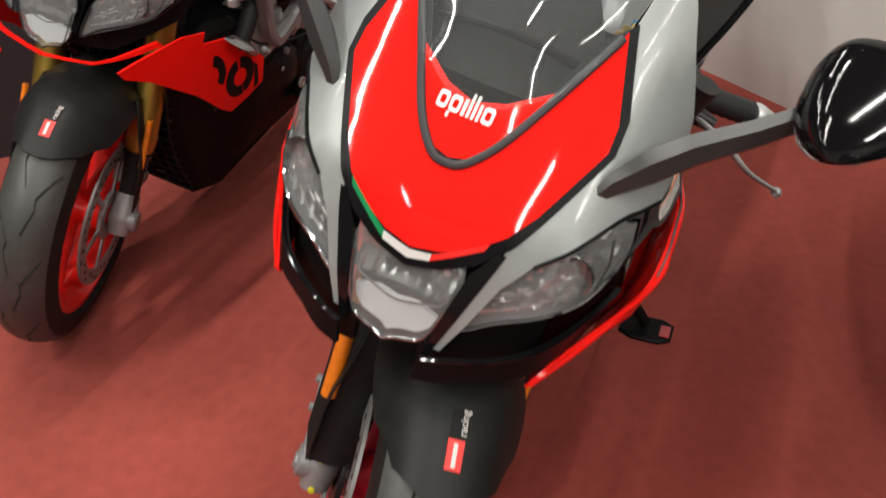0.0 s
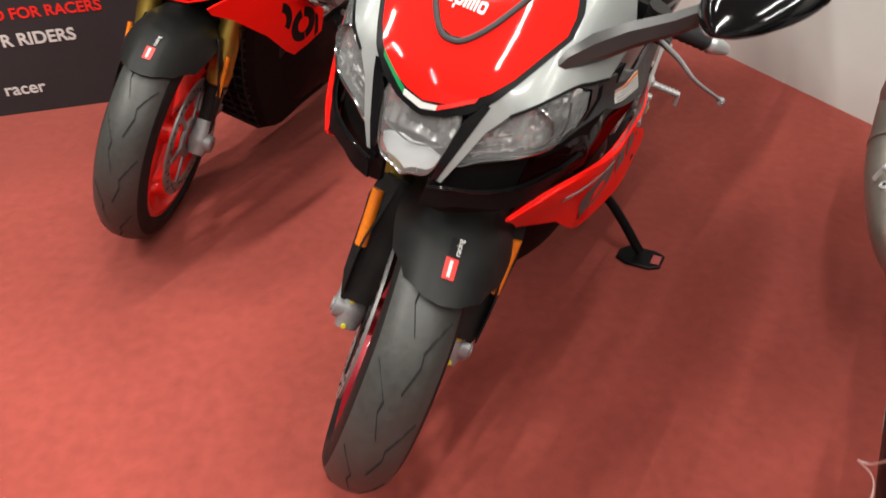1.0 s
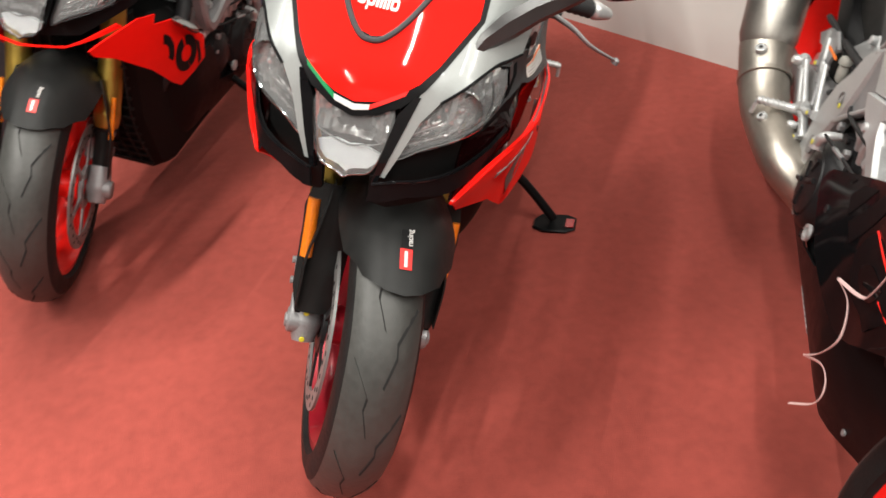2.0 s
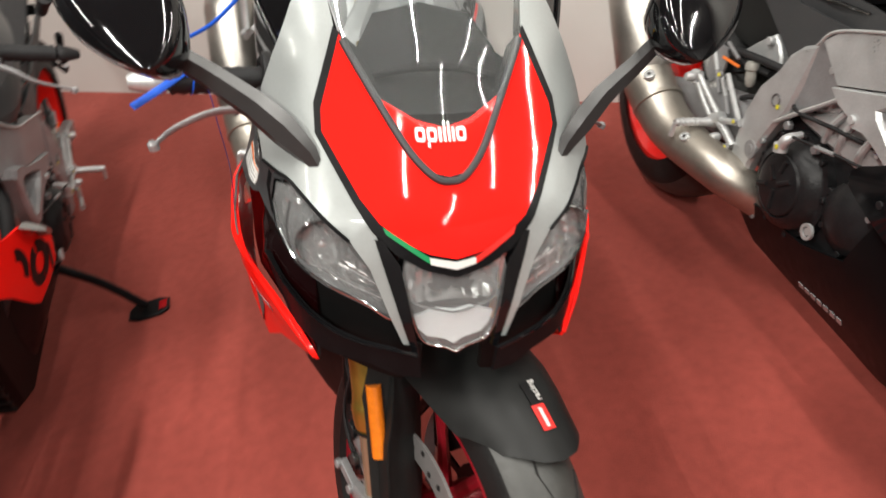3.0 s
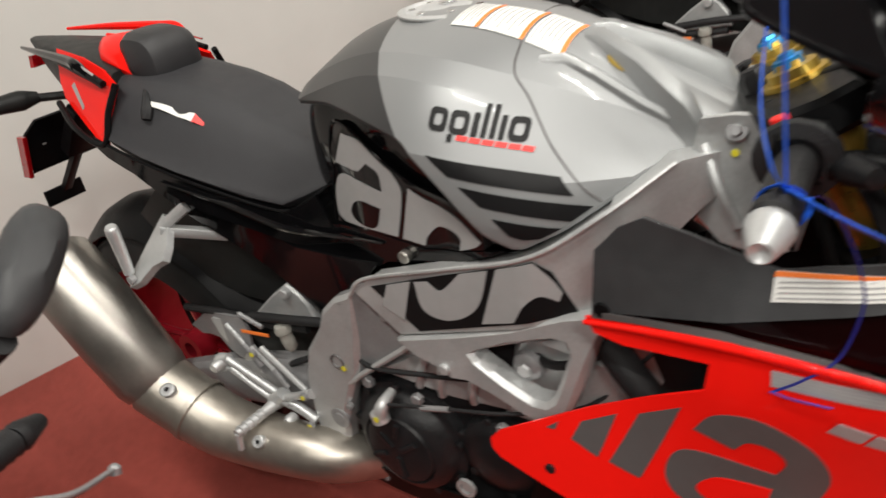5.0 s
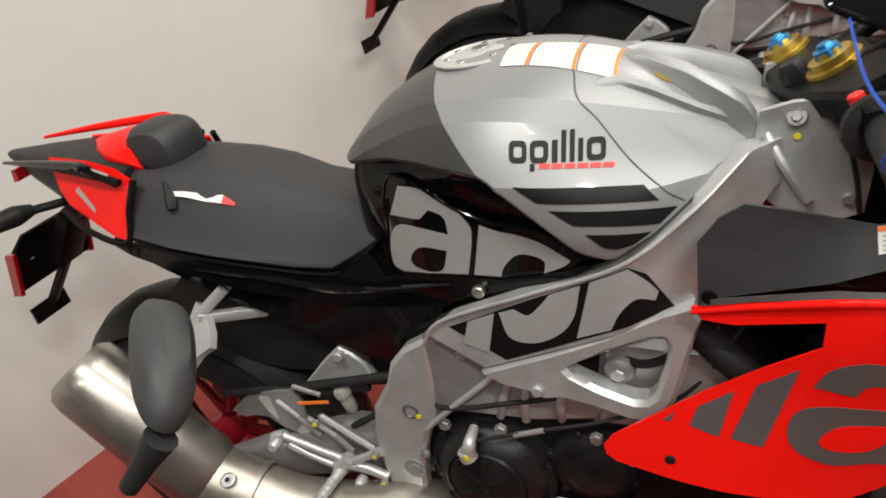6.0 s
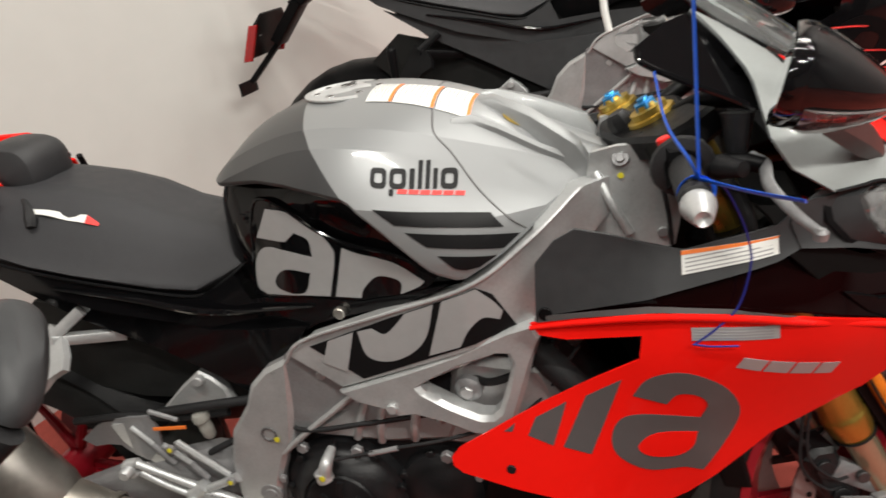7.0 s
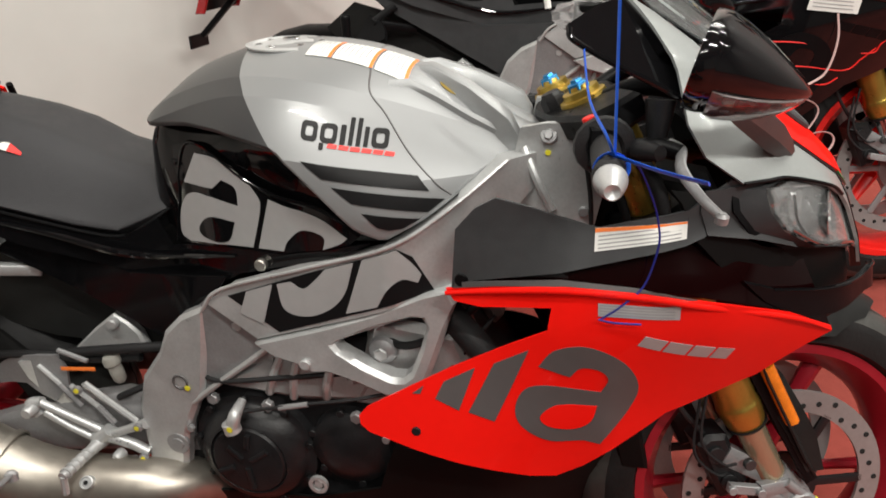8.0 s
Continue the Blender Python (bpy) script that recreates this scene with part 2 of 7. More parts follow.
def inset(pts, d):
    n = len(pts)
    out = []
    area = sum(pts[i][0] * pts[(i + 1) % n][1] - pts[(i + 1) % n][0] * pts[i][1] for i in range(n))
    s = 1 if area > 0 else -1
    for i in range(n):
        a, b, c = (Vector(pts[(i + k) % n]) for k in (-1, 0, 1))
        u, w = (b - a).normalized(), (c - b).normalized()
        nrm = Vector((-(u.y + w.y), u.x + w.x)) * s
        if nrm.length < 1e-6:
            nrm = Vector((-u.y, u.x)) * s
        nrm.normalize()
        out.append(tuple(b + nrm * d / max(0.5, abs(nrm.dot(Vector((-u.y, u.x)))))))
    return out


def prism(outline, x0, x1, bevel=0.003):
    """A plate with bevelled rims: outline in (y, z), from x0 to x1."""
    small = inset(outline, bevel)
    s = 1 if x1 > x0 else -1
    rings = [[(x, *p) for p in o] for x, o in ((x0, small), (x0 + s * bevel, outline), (x1 - s * bevel, outline), (x1, small))]
    return loft(rings)


def ring_plate(outer, hole, x0, x1, bevel=0.004):
    """A cast plate with one opening: both outlines in (y, z), from x0 to x1."""
    c = sum((Vector(p) for p in hole), Vector((0, 0))) / len(hole)
    angles = sorted(math.atan2(p[1] - c.y, p[0] - c.x) for p in list(outer) + list(hole))

    def reach(loop, a):
        d, far = Vector((math.cos(a), math.sin(a))), 0.0
        for i in range(len(loop)):
            p, e = Vector(loop[i]) - c, Vector(loop[(i + 1) % len(loop)]) - Vector(loop[i])
            w = d.x * e.y - d.y * e.x
            if abs(w) > 1e-9:
                u = (p.x * d.y - p.y * d.x) / w
                if -1e-6 <= u <= 1 + 1e-6:
                    far = max(far, (p.x * e.y - p.y * e.x) / w)
        return far
    s = 1 if x1 > x0 else -1
    rings = [[] for _ in range(6)]
    for a in angles:
        i, o = reach(hole, a), reach(outer, a)
        k = min(bevel, (o - i) * 0.3)
        for ring, (x, r) in zip(rings, ((x0, i), (x1 - s * bevel, i), (x1, i + k), (x1, o - k), (x1 - s * bevel, o), (x0, o))):
            ring.append((x, c.x + r * math.cos(a), c.y + r * math.sin(a)))
    return loft(rings + [rings[0]], False)


def bar(a, b, w, h, bevel=0.15):
    """A straight bar of oblong section from a to b."""
    a, b = Vector(a), Vector(b)
    d = (b - a).normalized()
    s = d.cross(Vector((1, 0, 0)))
    s = s.normalized() if s.length > 0.1 else Vector((0, 0, 1))
    t = d.cross(s)
    k = 1 - bevel
    sec = [(1, k), (k, 1), (-k, 1), (-1, k), (-1, -k), (-k, -1), (k, -1), (1, -k)]
    return loft([[p + s * (u * w / 2) + t * (v * h / 2) for u, v in sec] for p in (a, b)])


def sheet(outline, lift, thick, cell=0.02, out=1):
    """A curved panel: the flat outline (a, b) cut into cells, lifted into space and given thickness. out: which side shows."""
    bm = bmesh.new()
    bm.faces.new([bm.verts.new((a, b, 0)) for a, b in outline])
    for ax in (0, 1):
        lo, hi = min(p[ax] for p in outline), max(p[ax] for p in outline)
        n = int((hi - lo) / cell)
        for k in range(1, n + 1):
            co, no = [0, 0, 0], [0, 0, 0]
            co[ax], no[ax] = lo + (hi - lo) * k / (n + 1), 1
            bmesh.ops.bisect_plane(bm, geom=bm.verts[:] + bm.edges[:] + bm.faces[:], plane_co=co, plane_no=no)
    bmesh.ops.triangulate(bm, faces=[q for q in bm.faces if len(q.verts) > 4])
    bm.verts.index_update()
    top, low = [], []
    e = 1e-4
    for q in bm.verts:
        a, b = q.co.x, q.co.y
        p = Vector(lift(a, b))
        nrm = (Vector(lift(a + e, b)) - p).cross(Vector(lift(a, b + e)) - p).normalized() * out
        top.append(p)
        low.append(p - nrm * thick)
    n = len(top)
    faces = [[w.index for w in q.verts] for q in bm.faces]
    sides = []
    for ed in bm.edges:
        if len(ed.link_faces) == 1:
            i, j = ed.verts[0].index, ed.verts[1].index
            sides.append([i, j, j + n, i + n])
    bm.free()
    return Geo().add(top + low, faces + [[i + n for i in q][::-1] for q in faces] + sides)


def thing(name, m, label, category, group=""):
    ob = new(name)
    ob.empty_display_size = 0.1
    ob.matrix_basis = m
    return tagged(ob, label, category, group)


def interp(x, xs, ys):
    return float(np.interp(x, xs, ys))


# ---- the motorcycle's main surfaces; x right, y ahead, z up, in metres from the ground below the fairing's front ----
AXLE = Vector((0, -0.04, 0.292))
REAR = Vector((0, -1.46, 0.315))
STEER_AT, STEER_AXIS = Vector((0, -0.065, 0.3)), Vector((0, -0.4147, 0.91)).normalized()


def steering(angle):
    rot = Matrix.Rotation(radians(angle), 4, STEER_AXIS)
    m = Matrix.Translation(STEER_AT) @ rot @ Matrix.Translation(-STEER_AT)
    def fn(p):
        q = m @ Vector(p)
        q.x -= 0.028 * max(0.0, min(1.0, (0.90 - q.z) / 0.40))
        return q
    return fn


def nose_y(x, z):
    """How far ahead the front fairing lies at x, z."""
    c = interp(z, (0.60, 0.686, 0.735, 0.785, 0.80, 0.83, 0.862, 0.90, 0.93, 0.978, 1.047, 1.12), (0.06, 0.055, 0.044, 0.026, 0.020, 0.004, -0.030, -0.072, -0.104, -0.151, -0.238, -0.345))
    return c - 1.2 * x * x - 12 * max(0, abs(x) - 0.13) ** 2


def nose(off=0.0):
    return lambda x, z: (x, nose_y(x, z) + off, z)


def screen_lift(off=0.0):
    def fn(x, z):
        bulge = 0.030 * max(0, 1 - (x / 0.13) ** 2) * max(0, min(1, (z - 0.86) / 0.12))
        return (x, nose_y(x, z) + bulge + off, z)
    return fn


def side_x(y, z):
    """Half width of the side fairing at y, z."""
    s = max(0.0, min(1.0, -y / 0.22))
    s = s * s * (3 - 2 * s)
    return 0.155 + 0.056 * s + 0.16 * max(0, 0.70 - z) * max(0, min(1, -y / 0.45)) - 0.9 * max(0, 0.58 - z) ** 2 * max(0, min(1, (y + 0.5) / 0.2))


def flare(y, z):
    """How far the ridge between upper and lower side panel stands out further."""
    along = interp(y, (-0.47, -0.30, -0.20, -0.12, -0.055, 0.0), (0.0, 0.030, 0.031, 0.043, 0.028, 0.004))
    front = max(0.0, min(1.0, (y + 0.26) / 0.16))
    return along * interp(z, (0.47, 0.56, 0.66, 0.715, 0.80), (-0.35, 0.0, 0.92, 1.0, 0.0)) - 0.38 * front * max(0.0, 0.664 - 0.08 * (y + 0.1) - z)


def side_point(x, y, z):
    d = flare(y, z)
    return (x + d, y - 0.02 * d, z + 0.52 * d)


def side(off=0.0):
    return lambda y, z: side_point(side_x(y, z) + off, y, z)


def spar_x(y, z):
    return interp(y, (-1.1, -0.9, -0.55, -0.45, -0.38, -0.32), (0.165, 0.172, 0.192, 0.165, 0.105, 0.06))


def spar(off=0.0):
    return lambda y, z: (spar_x(y, z) + off, y, z)


TANK_AT = (-0.365, -0.42, -0.54, -0.65, -0.76, -0.855, -0.915, -0.940)
TANK_X = ((0, 0.035, 0.055, 0.065, 0.07, 0.075, 0.07), (0, 0.045, 0.075, 0.092, 0.115, 0.12, 0.115), (0, 0.055, 0.104, 0.128, 0.177, 0.19, 0.185),
          (0, 0.062, 0.125, 0.152, 0.200, 0.203, 0.192), (0, 0.058, 0.114, 0.142, 0.192, 0.186, 0.170), (0, 0.060, 0.105, 0.134, 0.162, 0.158, 0.14),
          (0, 0.060, 0.105, 0.128, 0.137, 0.13, 0.115), (0, 0.05, 0.09, 0.11, 0.115, 0.11, 0.10))
TANK_Z = ((0.858, 0.857, 0.848, 0.835, 0.82, 0.80, 0.79), (0.885, 0.883, 0.872, 0.855, 0.83, 0.80, 0.78), (0.952, 0.946, 0.917, 0.893, 0.835, 0.785, 0.75),
          (0.979, 0.975, 0.950, 0.929, 0.866, 0.80, 0.745), (0.981, 0.977, 0.956, 0.936, 0.872, 0.80, 0.73), (0.957, 0.951, 0.934, 0.913, 0.855, 0.78, 0.70),
          (0.912, 0.909, 0.900, 0.885, 0.84, 0.76, 0.69), (0.86, 0.857, 0.845, 0.825, 0.79, 0.74, 0.69))
# lower rim of the tank's shell, as height over distance
RIM_Y = (-0.940, -0.918, -0.830, -0.777, -0.722, -0.684, -0.654, -0.623, -0.585, -0.551, -0.503, -0.466, -0.429, -0.398, -0.365)
RIM_Z = (0.893, 0.897, 0.9035, 0.900, 0.890, 0.881, 0.854, 0.821, 0.779, 0.762, 0.785, 0.809, 0.838, 0.845, 0.825)


BOWS = (0.06, 0.02, 0.0, 0.02, 0.04, 0.02)


def creased(pts, n):
    """n points along straight runs that bow out slightly and meet in creases; the first two runs join smoothly."""
    p = np.array(pts, float)
    out = []
    for i in range(n):
        u = i / (n - 1) * (len(p) - 1)
        k = min(int(u), len(p) - 2)
        t, d = u - k, p[k + 1] - p[k]
        out.append(p[k] + d * t + np.array((-d[1], d[0])) * (BOWS[k] * 4 * t * (1 - t)))
    return out


def tank_grid(nu=76, nv=37):
    rows = np.array([creased(list(zip(xs, zs)), nv) for xs, zs in zip(TANK_X, TANK_Z)])
    cols = [spline([(TANK_AT[i], *rows[i][j]) for i in range(len(TANK_AT))], nu) for j in range(nv)]
    return np.array(cols)


TANK = tank_grid()


def tank_z(x, y):
    """Height of the tank's upper side at x, y."""
    col = np.array([[np.interp(-y, -TANK[j][:, 0], TANK[j][:, k]) for k in (1, 2)] for j in range(25)])
    return float(np.interp(abs(x), col[:, 0], col[:, 1]))


def tank_x(y, z):
    """Half width of the tank at y, z, below its shoulder."""
    col = np.array([[np.interp(-y, -TANK[j][:, 0], TANK[j][:, k]) for k in (1, 2)] for j in range(TANK.shape[0])])
    return float(np.interp(-z, -col[:, 1], col[:, 0]))


def both(g):
    return Geo().join(g).join(g.mirrored())


def ring_arc(cy, cz, r0, r1, a0, a1, sy=1.0, n=18):
    """An open ring in (y, z): a plain curved band."""
    o = [(cy + sy * r1 * math.cos(radians(a0 + (a1 - a0) * i / n)), cz + r1 * math.sin(radians(a0 + (a1 - a0) * i / n))) for i in range(n + 1)]
    k = [(cy + sy * r0 * math.cos(radians(a0 + (a1 - a0) * i / n)), cz + r0 * math.sin(radians(a0 + (a1 - a0) * i / n))) for i in range(n, -1, -1)]
    return o + k


# ---- the setting ----
def quad_wall(name, a, b, h, thick, material, label):
    """An upright wall of that thickness from a to b (plan), its face towards the room."""
    a, b = Vector((*a, 0)), Vector((*b, 0))
    d = (b - a).normalized()
    n = Vector((d.y, -d.x, 0))
    g = Geo()
    n_cut = 6
    v, f = [], []
    for i in range(n_cut + 1):
        p = a + (b - a) * i / n_cut
        v += [p, p + Vector((0, 0, h)), p - n * thick + Vector((0, 0, h)), p - n * thick]
    for i in range(n_cut):
        for j in range(4):
            f.append([i * 4 + j, i * 4 + (j + 1) % 4, (i + 1) * 4 + (j + 1) % 4, (i + 1) * 4 + j])
    f += [[0, 1, 2, 3], [n_cut * 4 + j for j in (3, 2, 1, 0)]]
    return tagged(part(name, g.add(v, f), material), label, "wall", kind="structure")


def block(lo, hi, bevel=0.004):
    """A box with bevelled rims."""
    o = [(lo[1], lo[2]), (hi[1], lo[2]), (hi[1], hi[2]), (lo[1], hi[2])]
    return prism(o, lo[0], hi[0], bevel)


WALL_A, WALL_B = (-0.235, 4.310), (4.405, -3.025)
LEFT_A, LEFT_B = (-5.20, 0.812), (-0.80, 2.200)
floor = tagged(part("floor", block((-5.6, -4.2, -0.1), (5.0, 5.0, 0.0), 0.002), CARPET), "worn dark red needle-felt carpet floor", "floor", kind="structure")
# unseen ceiling, kept dark grey so that little light bounces back down
ceiling = tagged(part("ceiling", block((-5.6, -4.2, CEILING), (5.0, 5.0, CEILING + 0.1), 0.002), CEIL), "unseen ceiling with tube lights, dark grey to limit bounce", "ceiling", kind="structure")
quad_wall("wall_east", WALL_A, WALL_B, CEILING, 0.15, WALL, "plain cream painted wall behind the motorcycles")
quad_wall("wall_north", (-5.3, 4.36), (-0.15, 4.31), CEILING, 0.15, WALL, "plain cream painted wall")
# two unseen walls close the room; their grey weakens the bounced light
quad_wall("wall_west", (-5.3, -4.0), (-5.3, 4.4), CEILING, 0.15, GREYWALL, "unseen wall closing the room, grey to limit bounce")
quad_wall("wall_south", (4.5, -3.0), (-5.4, -3.0), CEILING, 0.15, GREYWALL, "unseen wall closing the room, grey to limit bounce")


def ceiling_tube(x, y, turn, power, length=1.5):
    m = pose(x, y, CEILING, 0, 0, turn)
    lamp = thing("ceiling_light", m, "white ceiling batten light with a bare tube", "ceiling light", "ceiling tube lights")
    w = length / 2
    part("housing", block((-w, -0.05, -0.045), (w, 0.05, -0.004), 0.006), HOUSING, lamp)
    data = bpy.data.lights.new("tube", "AREA")
    data.shape, data.size, data.size_y, data.energy = "RECTANGLE", length * 0.96, 0.024, power
    data.color = (1.0, 0.97, 0.90)
    ob = new("tube", data)
    ob.parent = lamp
    ob.matrix_basis = pose(0, 0, -0.055)
    return lamp


# the lamp at (1.7, -0.9) is an extra, added to brighten wall and floor
for gx, gy, watt in ((-1.9, -1.9, 44), (0.3, -1.9, 36), (2.4, -1.9, 74), (-1.9, -0.2, 87), (0.3, -0.2, 42), (1.7, -0.9, 32), (-2.2, 1.5, 40), (-0.3, 1.5, 50)):
    ceiling_tube(gx, gy, 62, watt)


def writing(words, size, material, parent, m, label="", bold=0.0):
    """Printed words as a thin mesh, in the built-in font."""
    c = bpy.data.curves.new("lettering", "FONT")
    c.body, c.size, c.extrude, c.offset = words, size, 0.0008, size * bold
    o = bpy.data.objects.new("lettering", c)
    scene.collection.objects.link(o)
    me = bpy.data.meshes.new_from_object(o.evaluated_get(bpy.context.evaluated_depsgraph_get()))
    bpy.data.objects.remove(o)
    me.materials.clear()
    me.materials.append(material)
    ob = new("lettering", me)
    ob.parent = parent
    ob.matrix_basis = m
    if label:
        ob["label"] = label
    return ob


def display_board():
    """Charcoal board that stands on the carpet, printed with words."""
    d = (Vector((*LEFT_B, 0)) - Vector((*LEFT_A, 0))).normalized()
    turn = math.degrees(math.atan2(d.y, d.x))
    m = pose(-1.655, 1.93, 0, 0, 0, turn)
    ob = thing("display_board", m, "charcoal printed display board standing on the carpet", "sign")
    part("panel", block((-1.6, 0.0, 0.0), (0.75, 0.03, 1.9), 0.003), BOARD, ob)
    up = lambda x, z: pose(x, -0.002, z, 90, 0, 0)
    writing("D FOR RACERS", 0.050, DECALRED, ob, up(0.10, 0.332), "red printed words", 0.022)
    writing("R RIDERS", 0.058, DECALWHITE, ob, up(0.095, 0.243), "white printed words", 0.022)
    writing("racer", 0.062, DECALWHITE, ob, up(0.045, 0.072), "white printed word", 0.012)
    return ob


display_board()


# ---- the motorcycles ----
def pair(name, g, material, parent, label=""):
    return part(name, g, material, parent, label), part(name, g.mirrored(), material, parent, label)


def tyre_profile(r, w, rim):
    """Half section of a round-shouldered road tyre."""
    pts = []
    for i in range(13):
        a = radians(-90 + 180 * i / 12)
        pts.append((r - w * 0.42 * (1 - math.cos(a)), w / 2 * math.sin(a)))
    return [(rim, -w * 0.36), (rim + 0.012, -w * 0.42), (r - w * 0.55, -w * 0.5)] + pts[1:-1] + [(r - w * 0.55, w * 0.5), (rim + 0.012, w * 0.42), (rim, w * 0.36)]


def wheel(name, centre, r, w, rim, turn, rim_mat, bike, discs, label, spokes=3):
    c = Vector(centre)
    hub = lathe([(0.018, -0.055), (0.036, -0.055), (0.036, 0.055), (0.018, 0.055)], c, (1, 0, 0), 20)
    g = lathe([(rim + 0.010, -w * 0.42), (rim + 0.010, -w * 0.36), (rim - 0.012, -w * 0.33), (rim - 0.024, -w * 0.15), (rim - 0.024, w * 0.15),
               (rim - 0.012, w * 0.33), (rim + 0.010, w * 0.36), (rim + 0.010, w * 0.42), (rim - 0.004, w * 0.43), (rim - 0.030, w * 0.17), (rim - 0.034, 0),
               (rim - 0.030, -w * 0.17), (rim - 0.004, -w * 0.43), (rim + 0.010, -w * 0.42)], c, (1, 0, 0), 56)
    spoke_list = [("hub", hub)]
    for k in range(spokes):
        for s in (-1, 1):
            a, b = radians(90 + 360 * k / spokes + s * 9), radians(90 + 360 * k / spokes + s * 24)
            p = c + Vector((0, math.cos(a), math.sin(a))) * 0.032
            q = c + Vector((0, math.cos(b), math.sin(b))) * (rim - 0.026)
            mid = (p + q) / 2 + Vector((0, math.cos(b), math.sin(b))) * 0.01
            spoke_list.append(("spoke", tube([p, mid, q], [0.017, 0.012, 0.016], 8, 7, 0.7)))
    body = part(name, g.moved(turn), rim_mat, bike, label)
    for nm, sg in spoke_list:
        part(nm, sg.moved(turn), rim_mat, body)
    prof = tyre_profile(r, w, rim)
    part("tyre", lathe(prof, c, (1, 0, 0), 72).moved(turn), RUBBER, body, "round black rubber road tyre with zigzag grooves")
    tread = [(q + 0.0004, x) for q, x in prof if abs(x) < 0.45 * w]
    part("tread", lathe(tread, c, (1, 0, 0), 72).moved(turn), TREAD, body, "grey tread band, lighter than the sidewalls")
    # zigzag grooves on the crown: flat strips coloured near black for the shade inside
    step = 11
    prof = tyre_profile(r, w, rim)
    cs = [p[1] for p in prof[3:-3]]
    rs = [p[0] for p in prof[3:-3]]
    for k in range(step):
        for s in (-1, 1):
            base = 360 / step * (k + (0.5 if s > 0 else 0))
            line = [(base, s * 0.04), (base + 9, s * 0.15), (base + 13, s * 0.13), (base + 24, s * 0.36)]
            dense = [np.array(line[0]) + 0 * i for i in range(1)]
            for u in range(3):
                dense += [np.array(line[u]) + (np.array(line[u + 1]) - np.array(line[u])) * t for t in (0.33, 0.66, 1.0)]
            left, right = [], []
            for a, x in dense:
                x *= w
                rr = float(np.interp(x, cs, rs)) + 0.0012
                for dst, da in ((left, -0.42), (right, 0.42)):
                    q = radians(a + da)
                    xx = x + (0.0014 if da > 0 else -0.0014)
                    dst.append(c + Vector((xx, rr * math.cos(q), rr * math.sin(q))))
            n = len(left)
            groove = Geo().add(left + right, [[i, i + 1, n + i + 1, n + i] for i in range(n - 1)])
            part("groove_shade", groove.moved(turn), HOLLOWSHADE, body)
    for x, rd in discs:
        s = 1 if x > 0 else -1
        g = lathe([(rd - 0.034, x - 0.0025), (rd, x - 0.0025), (rd, x + 0.0025), (rd - 0.034, x + 0.0025), (rd - 0.034, x - 0.0025)], c, (1, 0, 0), 60)
        part("brake_disc", g.moved(turn), DISCSTEEL, body, "drilled steel brake disc")
        # drill holes are flat discs, coloured dark for the shade inside them
        holes, buttons = Geo(), Geo()
        for k in range(36):
            a = radians(10 * k)
            rr = rd - (0.010, 0.018, 0.025)[k % 3]
            p = c + Vector((x + s * 0.0024, rr * math.cos(a), rr * math.sin(a)))
            holes.join(disc(p, (s, 0, 0), 0.0045, 0.0008, 8))
        carrier = lathe([(0.03, x - 0.004), (0.055, x - 0.004), (0.055, x + 0.004), (0.03, x + 0.004), (0.03, x - 0.004)], c, (1, 0, 0), 24)
        for k in range(6):
            a = radians(60 * k)
            u = Vector((0, math.cos(a), math.sin(a)))
            part("carrier_arm", bar(c + u * 0.05 + Vector((x, 0, 0)), c + u * (rd - 0.03) + Vector((x, 0, 0)), 0.014, 0.005).moved(turn), ENGINE if rim_mat is RIMRED else ALUDARK, body)
        tagged(part("drill_hole_shade", holes.moved(turn), HOLLOWSHADE, body), kind="stuff")
        part("disc_carrier", carrier.moved(turn), ENGINE if rim_mat is RIMRED else ALUDARK, body)
    return body


def fork_point(s, x=0.0, ahead=0.0):
    """A point s metres up along the fork from the axle."""
    return Vector((x, AXLE.y + 0.024 * (1 - s / 0.7), AXLE.z + 0.006)) + STEER_AXIS * s + Vector((0, 0.91, 0.4147)) * ahead


